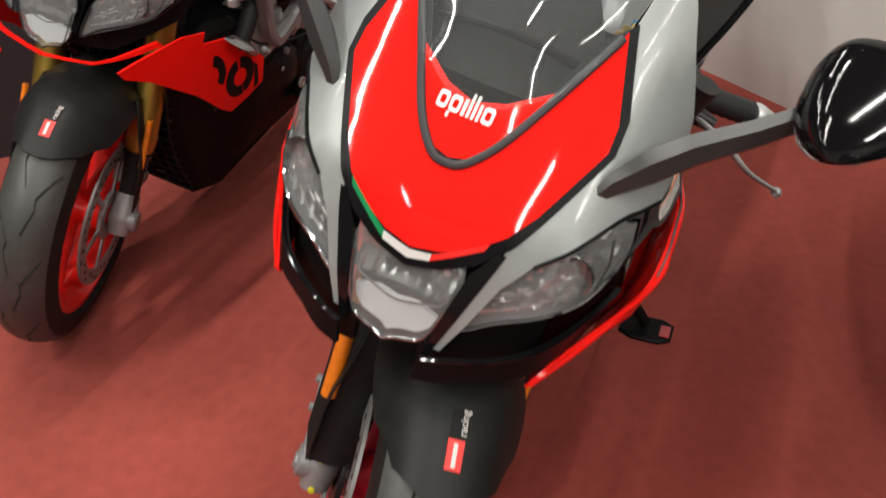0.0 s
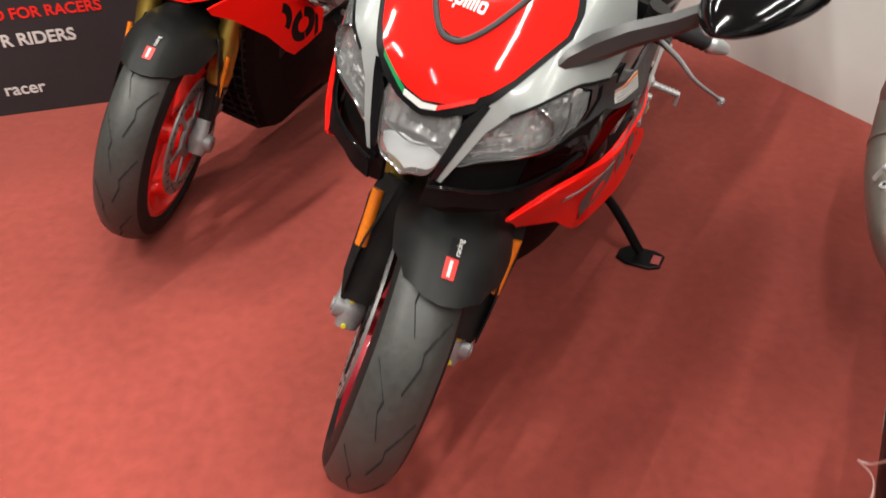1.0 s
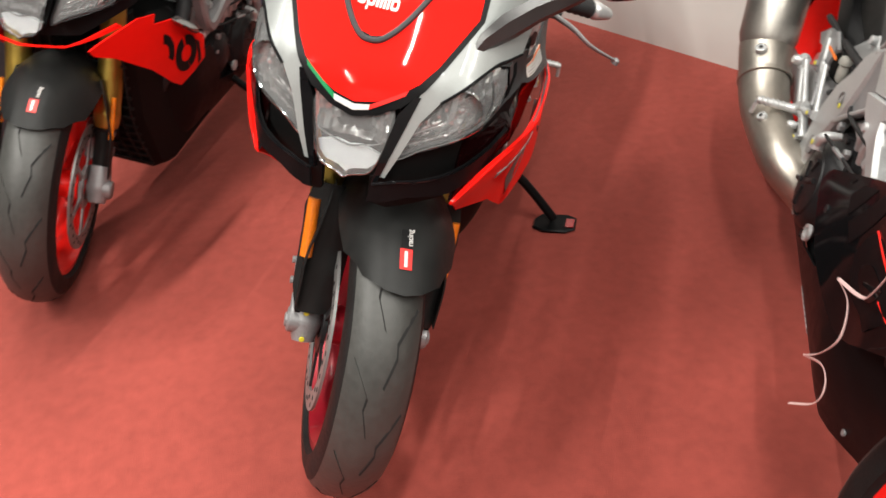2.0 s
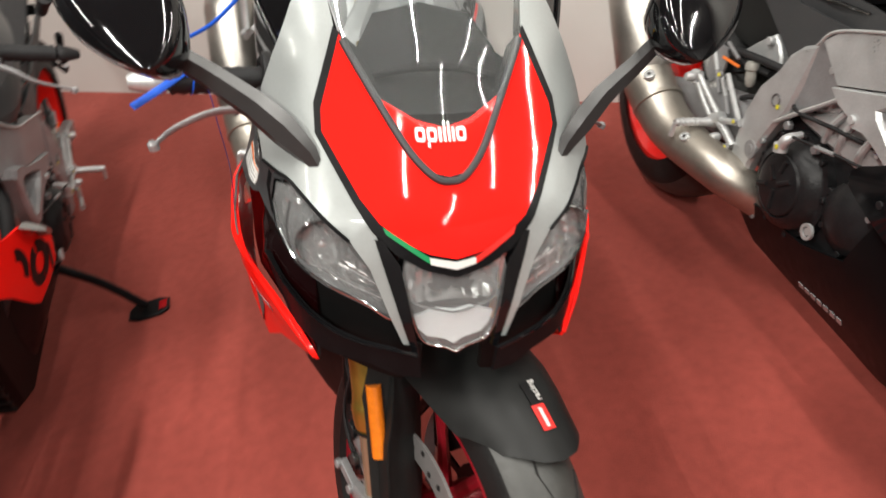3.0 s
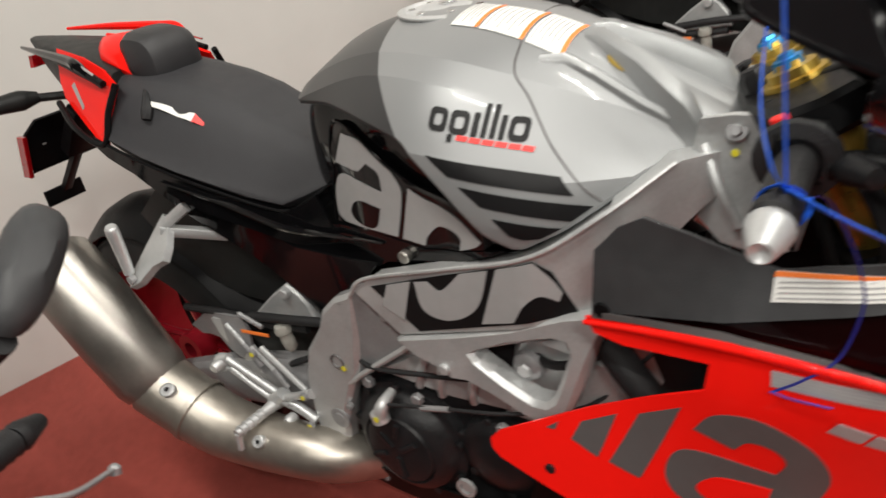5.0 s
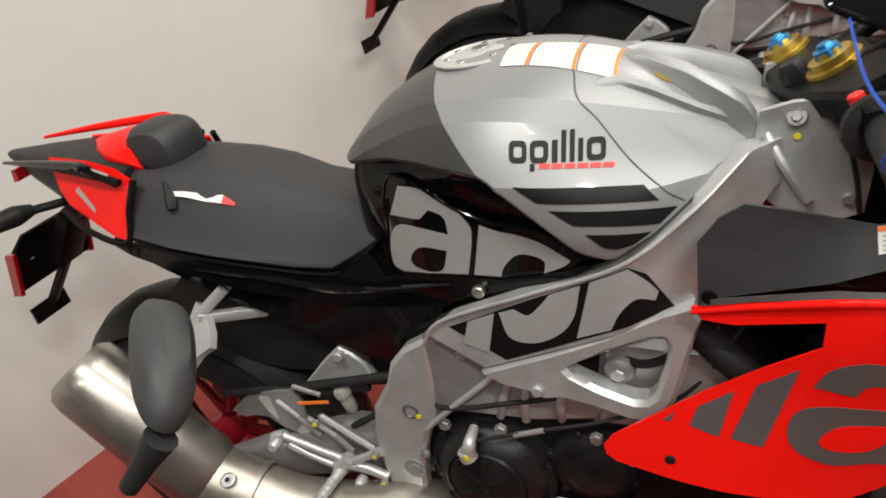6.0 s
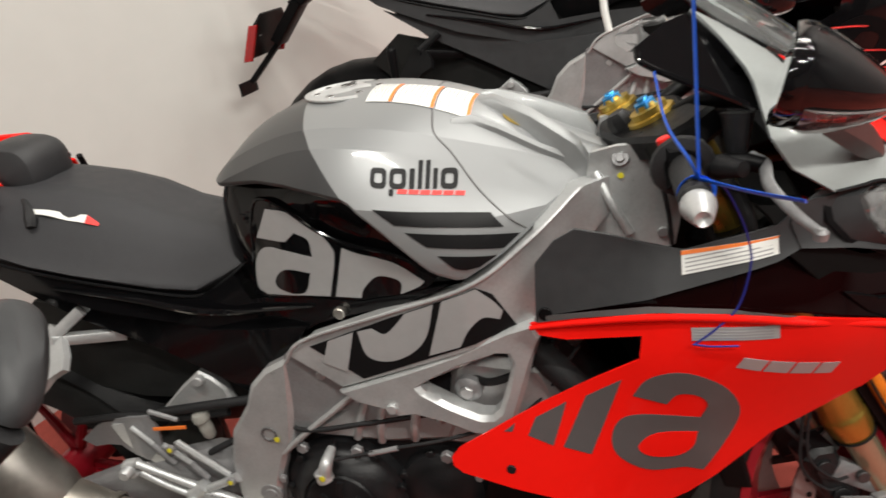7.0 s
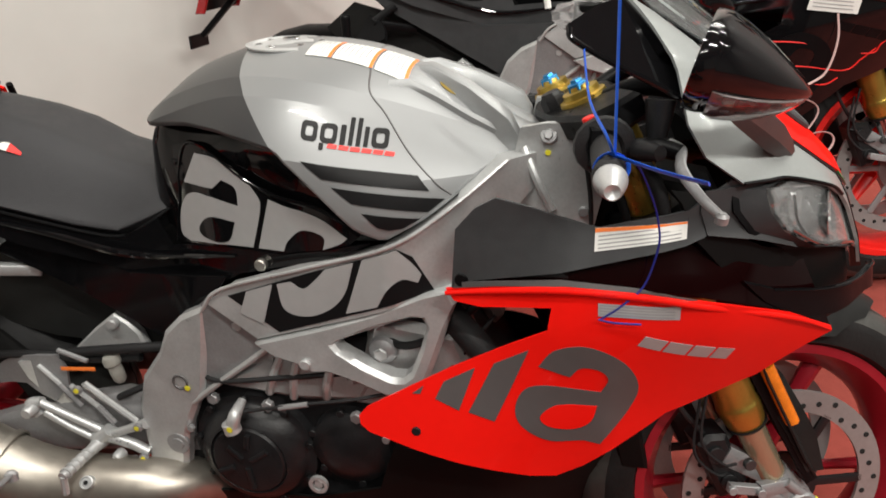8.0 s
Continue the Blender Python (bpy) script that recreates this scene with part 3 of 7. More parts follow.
def front_end(bike, turn, rim_mat, fork_lower, racing=True):
    wheel("front_wheel", AXLE + Vector((0, 0.024, 0.007)), 0.299, 0.12, 0.216, turn, rim_mat, bike, ((0.066, 0.158), (-0.066, 0.158)), "red cast front wheel with twin discs")
    cap_turn = lambda p: turn(p) + Vector((-0.044, -0.010, 0.004))
    for s in (1, -1):
        x, lx = 0.108 * s, 0.096 * s
        leg = part("fork_leg", tube([fork_point(0.03, lx, -0.013), fork_point(0.36, 0.102 * s, -0.008)], 0.0215, 20).moved(turn), fork_lower, bike, "slim polished fork tube")
        part("outer_tube", tube([fork_point(0.150, 0.099 * s, -0.013), fork_point(0.158, 0.099 * s, -0.013), fork_point(0.185, 0.099 * s, -0.013), fork_point(0.25, 0.100 * s, -0.011), fork_point(0.655, x)], [0.0245, 0.0285, 0.0320, 0.0290, 0.0275], 24, 30).moved(turn), GOLD, leg, "gold anodised fork tube")
        part("dust_seal", lathe([(0.022, 0), (0.025, 0), (0.030, 0.005), (0.022, 0.006)], fork_point(0.146, 0.099 * s, -0.013), STEER_AXIS, 20).moved(turn), GRIP, leg)
        cap = part("fork_cap", lathe([(0.0001, 0.016), (0.014, 0.016), (0.015, 0.011), (0.024, 0.010), (0.025, 0.002), (0.031, 0.001), (0.032, -0.004), (0.032, -0.012)], fork_point(0.664, 0.082 * s, -0.012), STEER_AXIS, 20).moved(cap_turn), GOLD, leg)
        part("preload_nut", lathe([(0.0001, 0.024), (0.008, 0.024), (0.009, 0.020), (0.015, 0.019), (0.016, 0.010)], fork_point(0.664, 0.082 * s, -0.012), STEER_AXIS, 6).moved(cap_turn), BLUEANO, cap.parent, "blue anodised adjuster")
        foot = Geo().join(tube([fork_point(0.055, lx, -0.012), fork_point(0.0, lx, -0.002), fork_point(-0.035, lx, 0.008)], [0.0245, 0.030, 0.020], 16))
        foot.join(disc(AXLE + Vector((lx, 0.024, 0.007)), (s, 0, 0), 0.024, 0.034, 16)).join(bar(fork_point(0.03, lx, 0.0), fork_point(0.12, lx, -0.062), 0.03, 0.022))
        part("fork_foot", foot.moved(turn), ALUDARK, leg, "cast aluminium fork foot")
        cal = Geo().join(prism([(-0.050, -0.016), (0.048, -0.016), (0.056, 0.004), (0.044, 0.030), (-0.044, 0.030), (-0.056, 0.006)], -0.030, 0.030, 0.007).moved(
            lambda p: fork_point(0.105, 0.075 * s, -0.078) + STEER_AXIS * p.y + Vector((0, 0.91, 0.4147)) * p.z + Vector((p.x, 0, 0))))
        for k in (-0.025, 0.025):
            cal.join(disc(fork_point(0.105 + k, 0.105 * s, -0.075), (s, 0, 0), 0.013, 0.006, 16))
        part("brake_caliper", cal.moved(turn), ENGINE if racing else ALUDARK, leg, "radial brake caliper")
        part("reflector", tube([fork_point(0.135, 0.121 * s, 0.040), fork_point(0.236, 0.121 * s, 0.040)], 0.011 if racing else 0.006, 10, 0, 1.0).moved(turn), AMBER, leg, "long amber side reflector")
        if racing:
            cast = Geo().join(bar(fork_point(0.040, 0.116 * s, -0.004), fork_point(0.056, 0.121 * s, -0.045), 0.022, 0.014)).join(bar(fork_point(0.055, 0.121 * s, -0.043), fork_point(0.083, 0.122 * s, -0.082), 0.014, 0.012))
            cast.join(bar(fork_point(-0.012, 0.116 * s, -0.010), fork_point(0.050, 0.120 * s, -0.040), 0.020, 0.012)).join(tube([fork_point(0.010, 0.121 * s, 0.012), fork_point(0.048, 0.121 * s, -0.004)], 0.008, 10))
            br = part("caliper_bracket", cast.moved(turn), ALUDARK, leg, "pale cast caliper bracket on the fork foot")
            for k, (u, v) in enumerate(((0.0, 0.004), (0.056, -0.045), (0.082, -0.080))):
                part("bolt", disc(fork_point(u, 0.126 * s, v), (s, 0, 0), 0.007 if k else 0.013, 0.008, 8).moved(turn), ALUDARK, br)
            part("bolt", disc(fork_point(0.102, 0.118 * s, -0.040), (s, 0, 0), 0.009, 0.008, 12).moved(turn), STALK, br)
            stay = bar(fork_point(0.262, 0.110 * s, 0.024), fork_point(0.03, 0.117 * s, 0.030), 0.018, 0.010)
            part("reflector_stay", stay.moved(turn), BLACK, leg, "black plastic stay behind the reflector")
            for k, (w0, w1, w2) in enumerate(((0.150, -0.100, 0.105), (0.165, -0.085, 0.112))):
                part("brake_pipe", tube([fork_point(w0 + 0.07, w2 * s, w1 + 0.04), fork_point(w0, w2 * s, w1), fork_point(w0 - 0.05, w2 * s, w1 + 0.012), fork_point(w0 - 0.06, w2 * s, w1 + 0.03)], 0.0023, 8, 16).moved(turn), GRIP, leg)
            for u in (-0.022, 0.028):
                part("yellow_mark", disc(fork_point(u, 0.100 * s, 0.030), (0, 1, 0.4), 0.005, 0.003, 8).moved(turn), YELLOW, br)
        part("brake_hose", tube([fork_point(0.14, 0.085 * s, -0.07), fork_point(0.25, 0.10 * s, -0.09), fork_point(0.42, 0.07 * s, -0.06), fork_point(0.56, 0.03 * s, -0.02)], 0.004, 8).moved(turn), GRIP, leg)
    # yokes and handlebar clamps
    for s_, wdt in ((0.650, 0.036), (0.50, 0.036)):
        g = Geo()
        o = [(-0.150, -0.034), (-0.158, 0.0), (-0.146, 0.036), (-0.06, 0.036), (0.0, 0.048), (0.06, 0.036), (0.146, 0.036), (0.158, 0.0), (0.150, -0.034), (0.05, -0.058), (-0.05, -0.058)]
        g = prism(o, -wdt / 2, wdt / 2, 0.006).moved(lambda p: fork_point(s_, 0, 0) + Vector((p.y, 0, 0)) + Vector((0, 0.91, 0.4147)) * p.z + STEER_AXIS * p.x)
        part("fork_yoke", g.moved(turn), BLACK, bike, "black anodised fork yoke")
    part("steering_nut", lathe([(0.0001, 0.03), (0.012, 0.03), (0.018, 0.02), (0.018, 0.0)], fork_point(0.660, 0, -0.034), STEER_AXIS, 8).moved(turn), ENGINE, bike)
    # mudguard
    guard_turn = (lambda p: turn(p) + Vector((-0.016, 0, 0))) if racing else turn
    def guard(a, u):
        half = 0.092
        x = half * u * (1 - 0.10 * abs(u)) * (1.0 + 0.18 * max(0, min(1, (a - 66) / 20)))
        r = 0.318 - 0.070 * abs(u) ** 2.4
        return (x, AXLE.y + 0.010 + r * math.cos(radians(a)), AXLE.z + 0.006 + r * math.sin(radians(a)))
    lift = lambda a, u: guard(a * 100, u)
    o = [(0.585, -0.3), (0.575, 0.0), (0.585, 0.3), (0.63, 0.7), (0.74, 0.98), (0.9, 1.0), (1.3, 1.0), (1.58, 0.8), (1.62, 0), (1.58, -0.8), (1.3, -1.0), (0.9, -1.0), (0.74, -0.98), (0.63, -0.7)]
    mg = part("mudguard", sheet(o, lift, 0.003, 0.09, 1).moved(guard_turn), GREYPLASTIC, bike, "matt dark grey front mudguard")
    for s in (1, -1):
        leg = sheet([(-0.010, 0.05), (0.020, 0.04), (0.034, 0.10), (0.030, 0.20), (0.012, 0.27), (-0.018, 0.27), (-0.016, 0.16)],
                    lambda a, b: fork_point(b, s * (0.124 - 0.16 * a * a - 0.26 * max(0, b - 0.14)), 0.036 + a * 0.8), 0.003, 0.03, 1)
        part("mudguard_leg", leg.moved(turn), GREYPLASTIC, mg)
        cover = sheet([(-0.030, 0.035), (0.030, 0.035), (0.040, 0.08), (0.042, 0.22), (0.030, 0.265), (-0.036, 0.265), (-0.044, 0.2), (-0.038, 0.08)], lambda a, b: fork_point(b, 0.092 * s + a, 0.044 - 9 * a * a), 0.003, 0.012)
        if racing:
            part("fork_cover", cover.moved(turn), GREYPLASTIC, mg, "dark grey fork leg cover")
    # sticker on the mudguard: a red block with plain bars and a black tab
    red = sheet([(0.648, -0.10), (0.708, -0.10), (0.708, 0.10), (0.648, 0.10)], lambda a, u: Vector(guard(a * 100, u)) * 1.0 + Vector((0, 0.0012, 0.0012)), 0.0005, 0.06)
    blk = sheet([(0.708, -0.07), (0.768, -0.07), (0.768, 0.08), (0.708, 0.08)], lambda a, u: Vector(guard(a * 100, u)) + Vector((0, 0.0012, 0.0012)), 0.0005, 0.06)
    bars = sheet([(0.655, -0.022), (0.701, -0.022), (0.701, 0.030), (0.655, 0.030)], lambda a, u: Vector(guard(a * 100, u)) + Vector((0, 0.0022, 0.0022)), 0.0005, 0.06)
    part("sticker", red.moved(guard_turn), DECALRED, mg, "small red sticker")
    part("sticker_tab", blk.moved(guard_turn), DECALBLACK, mg)
    part("sticker_mark", bars.moved(guard_turn), DECALWHITE, mg)
    word = writing("racing", 0.0125, DECALWHITE, mg, Matrix.Identity(4))
    place = [Vector(guard_turn(p)) for p in (Vector(guard(71.3, -0.03)), Vector(guard(78.3, -0.03)))]
    along = (place[1] - place[0]).normalized()
    out = (place[0] - Vector(guard_turn(AXLE))).normalized()
    sidew = along.cross(out).normalized()
    out = sidew.cross(along)
    rot = Matrix((along, -sidew, out)).transposed().to_4x4()
    word.matrix_basis = Matrix.Translation(place[0] + out * 0.004 + sidew * 0.006) @ rot
    return mg


def clip_on(bike, turn, s, high=0.0, wide=0.318, back=0.0, end=ALU):
    """One handlebar with grip, bar end, lever and switch box."""
    a = Vector((0.11 * s, -0.318 + back, 0.868 + high))
    b = Vector((wide * s, -0.372 + back, 0.842 + high))
    d = (b - a).normalized()
    barob = part("handlebar", Geo().join(tube([a - d * 0.02, b], 0.011, 12)).join(lathe([(0.028, -0.02), (0.036, -0.02), (0.036, 0.02), (0.028, 0.02)], a - Vector((0.002 * s, 0, 0)), STEER_AXIS, 20)).moved(turn), BLACK, bike, "black handlebar")
    g = Geo()
    n = 9
    prof = []
    for i in range(n):
        h = i / (n - 1)
        prof += [(0.0155, h * 0.112), (0.0172, h * 0.112 + 0.006)]
    part("grip", lathe([(0.012, 0)] + [(0.034, 0.0), (0.036, 0.005), (0.034, 0.012), (0.022, 0.014)] + [(r, 0.008 + h) for r, h in prof] + [(0.012, 0.13)], b - d * 0.135, d, 18).moved(turn), GRIP, barob, "ribbed black rubber grip")
    part("bar_end", lathe([(0.0001, 0.036), (0.005, 0.038), (0.008, 0.040), (0.010, 0.037), (0.0165, 0.010), (0.0175, 0.003), (0.014, -0.003), (0.0001, -0.003)], b, d, 20).moved(turn), end, barob, "tapered bar end")
    part("switch_box", loft([[a + d * t + Vector((0, dy * k, dz * k)) for dy, dz in ((-0.020, -0.022), (0.024, -0.022), (0.030, 0.004), (0.020, 0.026), (-0.018, 0.026))] for t, k in ((0.055, 0.8), (0.06, 1), (0.092, 1), (0.098, 0.8))]).moved(turn), BLACK, barob)
    if s > 0:
        part("start_switch", disc(a + d * 0.076 + Vector((-0.012, -0.012, 0.022)), (0, -0.4, 1), 0.008, 0.010, 12).moved(turn), DECALRED, barob, "red engine switch")
    p = a + d * 0.10 + Vector((0, 0.045, -0.004))
    tip = Vector((0.349 * s, -0.268 + back, 0.806 + high))
    run = [p, p + Vector((0.045 * s, 0.032, -0.006)), (p + tip) / 2 + Vector((0.012 * s, 0.032, 0.0)), tip]
    if s > 0:
        run = [Vector((x, y + back, z + high)) for x, y, z in [(0.1962, -0.2661, 0.8562), (0.2209, -0.2605, 0.8495), (0.2775, -0.2829, 0.84), (0.3256, -0.2831, 0.8211), (0.3541, -0.2733, 0.8049)]]
        tip = run[-1]
        part("lever_perch", tube([p + Vector((-0.01, -0.02, 0)), (p + run[0]) / 2, run[1]], [0.013, 0.011, 0.009], 12).moved(turn), BLACK, barob)
    part("lever", tube(run, [0.0085, 0.0075, 0.0058, 0.0045], 10, 22, 0.6).join(disc(tip + Vector((0, 0, -0.006)), (0.3 * s, 0, 1), 0.0065, 0.011, 14, 0.5)).moved(turn), ALUDARK, barob, "silver hand lever with a ball end")
    part("master_cylinder", Geo().join(tube([p + Vector((-0.03 * s, -0.018, 0)), p + Vector((0.0, -0.004, 0)), p + Vector((0.03 * s, 0.008, 0))], [0.010, 0.014, 0.009], 12)).join(tube([p + Vector((-0.015 * s, 0.02, 0.012)), p + Vector((-0.015 * s, 0.024, 0.055))], [0.012, 0.018], 14)).moved(turn), ENGINE, barob)
    return barob


BELLY = [(-0.98, 0.245), (-0.93, 0.145), (-0.5, 0.13), (-0.30, 0.19), (-0.25, 0.34), (-0.26, 0.47), (-0.42, 0.47), (-0.55, 0.47), (-0.60, 0.33), (-0.72, 0.285), (-0.90, 0.27)]


def belly_x(y, z):
    """Half width of the belly fairing; it draws in towards the front wheel."""
    k = max(0.0, min(1.0, (y + 0.46) / 0.2))
    return 0.178 - 1.3 * (0.40 - z) ** 2 - 0.085 * k * k * (3 - 2 * k)


def chassis(bike, paint, decals):
    """Frame, swingarm, engine, exhaust, rear wheel and foot rests; the same in each motorcycle."""
    o = [(-0.835, 0.641), (-0.801, 0.667), (-0.66, 0.712), (-0.535, 0.751), (-0.49, 0.780), (-0.457, 0.802), (-0.395, 0.848), (-0.345, 0.852), (-0.340, 0.830), (-0.385, 0.785),
         (-0.425, 0.740), (-0.427, 0.672), (-0.464, 0.687), (-0.495, 0.677), (-0.60, 0.641), (-0.715, 0.604), (-0.76, 0.590)]
    fr = pair("frame_spar", sheet(o, spar(), 0.030, 0.025), paint["frame"], bike, "cast aluminium frame spar")
    for k, s in enumerate((1, -1)):
        brace_rim = [(-0.765, 0.585), (-0.673, 0.614), (-0.579, 0.650), (-0.500, 0.683), (-0.467, 0.692), (-0.458, 0.674), (-0.474, 0.637), (-0.490, 0.588), (-0.507, 0.545), (-0.528, 0.518), (-0.545, 0.510), (-0.572, 0.514), (-0.618, 0.534), (-0.660, 0.548), (-0.685, 0.545), (-0.705, 0.558), (-0.740, 0.568)]
        brace_hole = [(-0.640, 0.594), (-0.625, 0.604), (-0.582, 0.622), (-0.525, 0.645), (-0.508, 0.645), (-0.503, 0.630), (-0.514, 0.596), (-0.530, 0.557), (-0.542, 0.546), (-0.560, 0.546), (-0.597, 0.563), (-0.632, 0.583)]
        g = ring_plate(brace_rim, brace_hole, 0.160 * s, 0.190 * s, 0.007)
        part("frame_brace", g, paint["frame"], fr[k], "aluminium frame brace")
        # rib along the top of the spar
        rib = tube([(s * (spar_x(y, 0) + 0.002), y, z) for y, z in ((-0.845, 0.63), (-0.805, 0.668), (-0.66, 0.714), (-0.54, 0.752), (-0.46, 0.802), (-0.398, 0.848))], 0.003, 8, 40)
        part("frame_rib", rib, ALU, fr[k])
        plate = prism([(-0.845, 0.632), (-0.892, 0.611), (-0.924, 0.582), (-0.943, 0.543), (-0.982, 0.495), (-1.002, 0.434), (-1.006, 0.374), (-1.006, 0.330), (-0.99, 0.292), (-0.945, 0.296), (-0.922, 0.396), (-0.898, 0.446), (-0.876, 0.481), (-0.858, 0.56)], 0.140 * s, 0.170 * s, 0.007)
        pl = part("pivot_plate", plate, paint["frame"], fr[k], "grey cast swingarm pivot plate")
        gus = sheet([(-0.850, 0.636), (-0.818, 0.652), (-0.743, 0.584), (-0.775, 0.552), (-0.83, 0.505), (-0.882, 0.476)], lambda y, z: (0.169 - 0.06 * (0.645 - z), y, z), 0.008, 0.04)
        part("frame_gusset", gus if s > 0 else gus.mirrored(), ALUDARK, pl, "darker recessed frame gusset")
        part("gusset_rib", tube([(0.166 * s, y, z) for y, z in ((-0.90, 0.455), (-0.85, 0.495), (-0.80, 0.532), (-0.75, 0.570))], 0.005, 8, 20), ALU, pl)
        for y, z, r in ((-0.944, 0.372, 0.020), (-0.944, 0.372, 0.011), (-0.914, 0.405, 0.006)):
            part("bolt", disc((0.166 * s, y, z), (s, 0, 0), r, 0.004 + 0.004 * (0.03 - r) / 0.03, 18), ALUDARK, fr[k])
        # shallow turned ring; its dark grey stands for the shade in a hole
        part("recess", lathe([(0.0001, -0.001), (0.009, -0.001), (0.011, 0.002), (0.013, 0.002), (0.014, 0.0)], (0.1705 * s, -0.914, 0.494), (s, 0, 0), 18), DECALGREY, pl, "shallow hole mark, coloured dark for its shade")
        part("yellow_mark", disc((0.172 * s, -0.902, 0.485), (s, 0, 0), 0.005, 0.001, 10), YELLOW, pl)
        for y, z in ((-0.686, 0.560),):
            part("bolt", disc((0.190 * s, y, z), (s, 0, 0), 0.008, 0.005, 14), ALU, fr[k])
    hs = part("headstock", Geo().join(lathe([(0.040, -0.09), (0.044, -0.08), (0.044, 0.010), (0.040, 0.016)], (0, -0.325, 0.865), STEER_AXIS, 24)), ALU, bike, "ribbed cast aluminium headstock")
    for s in (1, -1):
        cast = [(-0.385, 0.882), (-0.352, 0.889), (-0.325, 0.889), (-0.295, 0.874), (-0.273, 0.848), (-0.277, 0.80), (-0.288, 0.753), (-0.321, 0.745), (-0.362, 0.752), (-0.405, 0.795), (-0.394, 0.845)]
        cg = sheet(cast, lambda y, z: (0.094 - 1.5 * (y + 0.33) ** 2 + 0.05 * max(0, 0.86 - z), y, z), 0.010, 0.02)
        part("headstock_casting", cg if s > 0 else cg.mirrored(), ALU, hs, "grey ribbed casting beside the headstock")
        for pa, pb in [((-0.381, 0.856), (-0.343, 0.774))]:
            rg = tube([(0.099 - 3.6 * (pa[0] + 0.33) ** 2, *pa), (0.102 - 3.6 * ((pa[0] + pb[0]) / 2 + 0.33) ** 2 + 0.004, (pa[0] + pb[0]) / 2, (pa[1] + pb[1]) / 2), (0.102 - 3.6 * (pb[0] + 0.33) ** 2, *pb)], 0.006, 8)
            part("cast_rib", rg if s > 0 else rg.mirrored(), ALU, hs)
        part("bolt", disc((s * 0.0945, -0.348, 0.873), (s, 0, 0.5), 0.006, 0.008, 6), ALUDARK, hs)
        part("cast_boss", lathe([(0.0001, 0.003), (0.010, 0.003), (0.012, 0.0)], (s * 0.093, -0.348, 0.873), (s, 0, 0.5), 18), ALUDARK, hs)
        part("yellow_mark", disc((s * 0.0955, -0.349, 0.851), (s, 0, 0), 0.004, 0.001, 10), YELLOW, hs)
        part("bolt", disc((s * 0.096, -0.302, 0.772), (s, 0, 0), 0.007, 0.006, 10), ALUDARK, hs)
        part("cable", tube([(s * 0.100, -0.318, 0.885), (s * 0.108, -0.302, 0.850), (s * 0.106, -0.294, 0.80), (s * 0.10, -0.292, 0.755)], 0.003, 8, 20), GRIP, hs)
        part("wiring_hose", tube([(s * 0.06, -0.30, 0.90), (s * 0.12, -0.25, 0.87), (s * 0.15, -0.21, 0.82), (s * 0.14, -0.20, 0.74)], 0.009, 10, 16), GRIP, hs)
        part("wiring_hose", tube([(s * 0.09, -0.32, 0.90), (s * 0.14, -0.28, 0.86), (s * 0.165, -0.25, 0.80), (s * 0.15, -0.24, 0.73)], 0.006, 10, 16), INNER, hs)
    part("air_box", prism([(-0.40, 0.66), (-0.30, 0.645), (-0.13, 0.66), (-0.10, 0.72), (-0.14, 0.79), (-0.25, 0.81), (-0.36, 0.80)], -0.068, 0.068, 0.02), INNER, bike, "dull black air box")
    # engine
    eng = part("engine", prism([(-0.985, 0.29), (-0.90, 0.22), (-0.55, 0.225), (-0.43, 0.30), (-0.40, 0.42), (-0.47, 0.53), (-0.52, 0.62), (-0.70, 0.60), (-0.82, 0.57), (-0.93, 0.48)], -0.135, 0.135, 0.03), ENGINE, bike, "black cased engine")
    for s in (1, -1):
        part("clutch_cover", lathe([(0.0001, 0.056), (0.040, 0.056), (0.060, 0.052), (0.064, 0.046), (0.066, 0.050), (0.084, 0.040), (0.090, 0.026), (0.094, 0.022), (0.104, 0.020), (0.108, 0.0)], (0.130 * s, -0.815, 0.362), (s, 0, 0), 44), ENGINE, eng, "round black clutch cover")
        part("generator_cover", lathe([(0.0001, 0.045), (0.028, 0.044), (0.048, 0.034), (0.064, 0.026), (0.070, 0.0)], (0.128 * s, -0.648, 0.385), (s, 0, 0), 36), ENGINE, eng)
        for k in range(9):
            a = radians(40 * k + 12)
            part("bolt", disc((0.146 * s, -0.815 + 0.100 * math.cos(a), 0.362 + 0.100 * math.sin(a)), (s, 0, 0), 0.0065, 0.012, 10), ENGINE, eng)
        for k in range(6):
            a = radians(60 * k - 20)
            part("bolt", disc((0.146 * s, -0.648 + 0.066 * math.cos(a), 0.385 + 0.066 * math.sin(a)), (s, 0, 0), 0.0065, 0.010, 10), ENGINE, eng)
        part("oil_plug", Geo().join(lathe([(0.010, 0), (0.010, 0.006), (0.016, 0.006), (0.016, 0.0)], (0.172 * s, -0.702, 0.326), (s, 0, 0), 20)).join(disc((0.172 * s, -0.702, 0.326), (s, 0, 0), 0.008, 0.004, 6)), ALU, eng, "polished oil filler plug")
        for a, r0, r1 in ((135, 0.010, 0.040), (35, 0.010, 0.046), (275, 0.010, 0.050), (205, 0.026, 0.056), (80, 0.030, 0.055)):
            u, v = math.cos(radians(a)), math.sin(radians(a))
            part("cover_rib", bar((0.187 * s, -0.815 + r0 * u, 0.362 + r0 * v), (0.186 * s, -0.815 + r1 * u, 0.362 + r1 * v), 0.009, 0.006, 0.3), ENGINE, eng)
        part("cylinder", prism([(-0.86, 0.50), (-0.70, 0.535), (-0.66, 0.60), (-0.74, 0.66), (-0.86, 0.62)], 0.05 * s, 0.150 * s, 0.012), ALU, eng, "grey cast cylinder block")
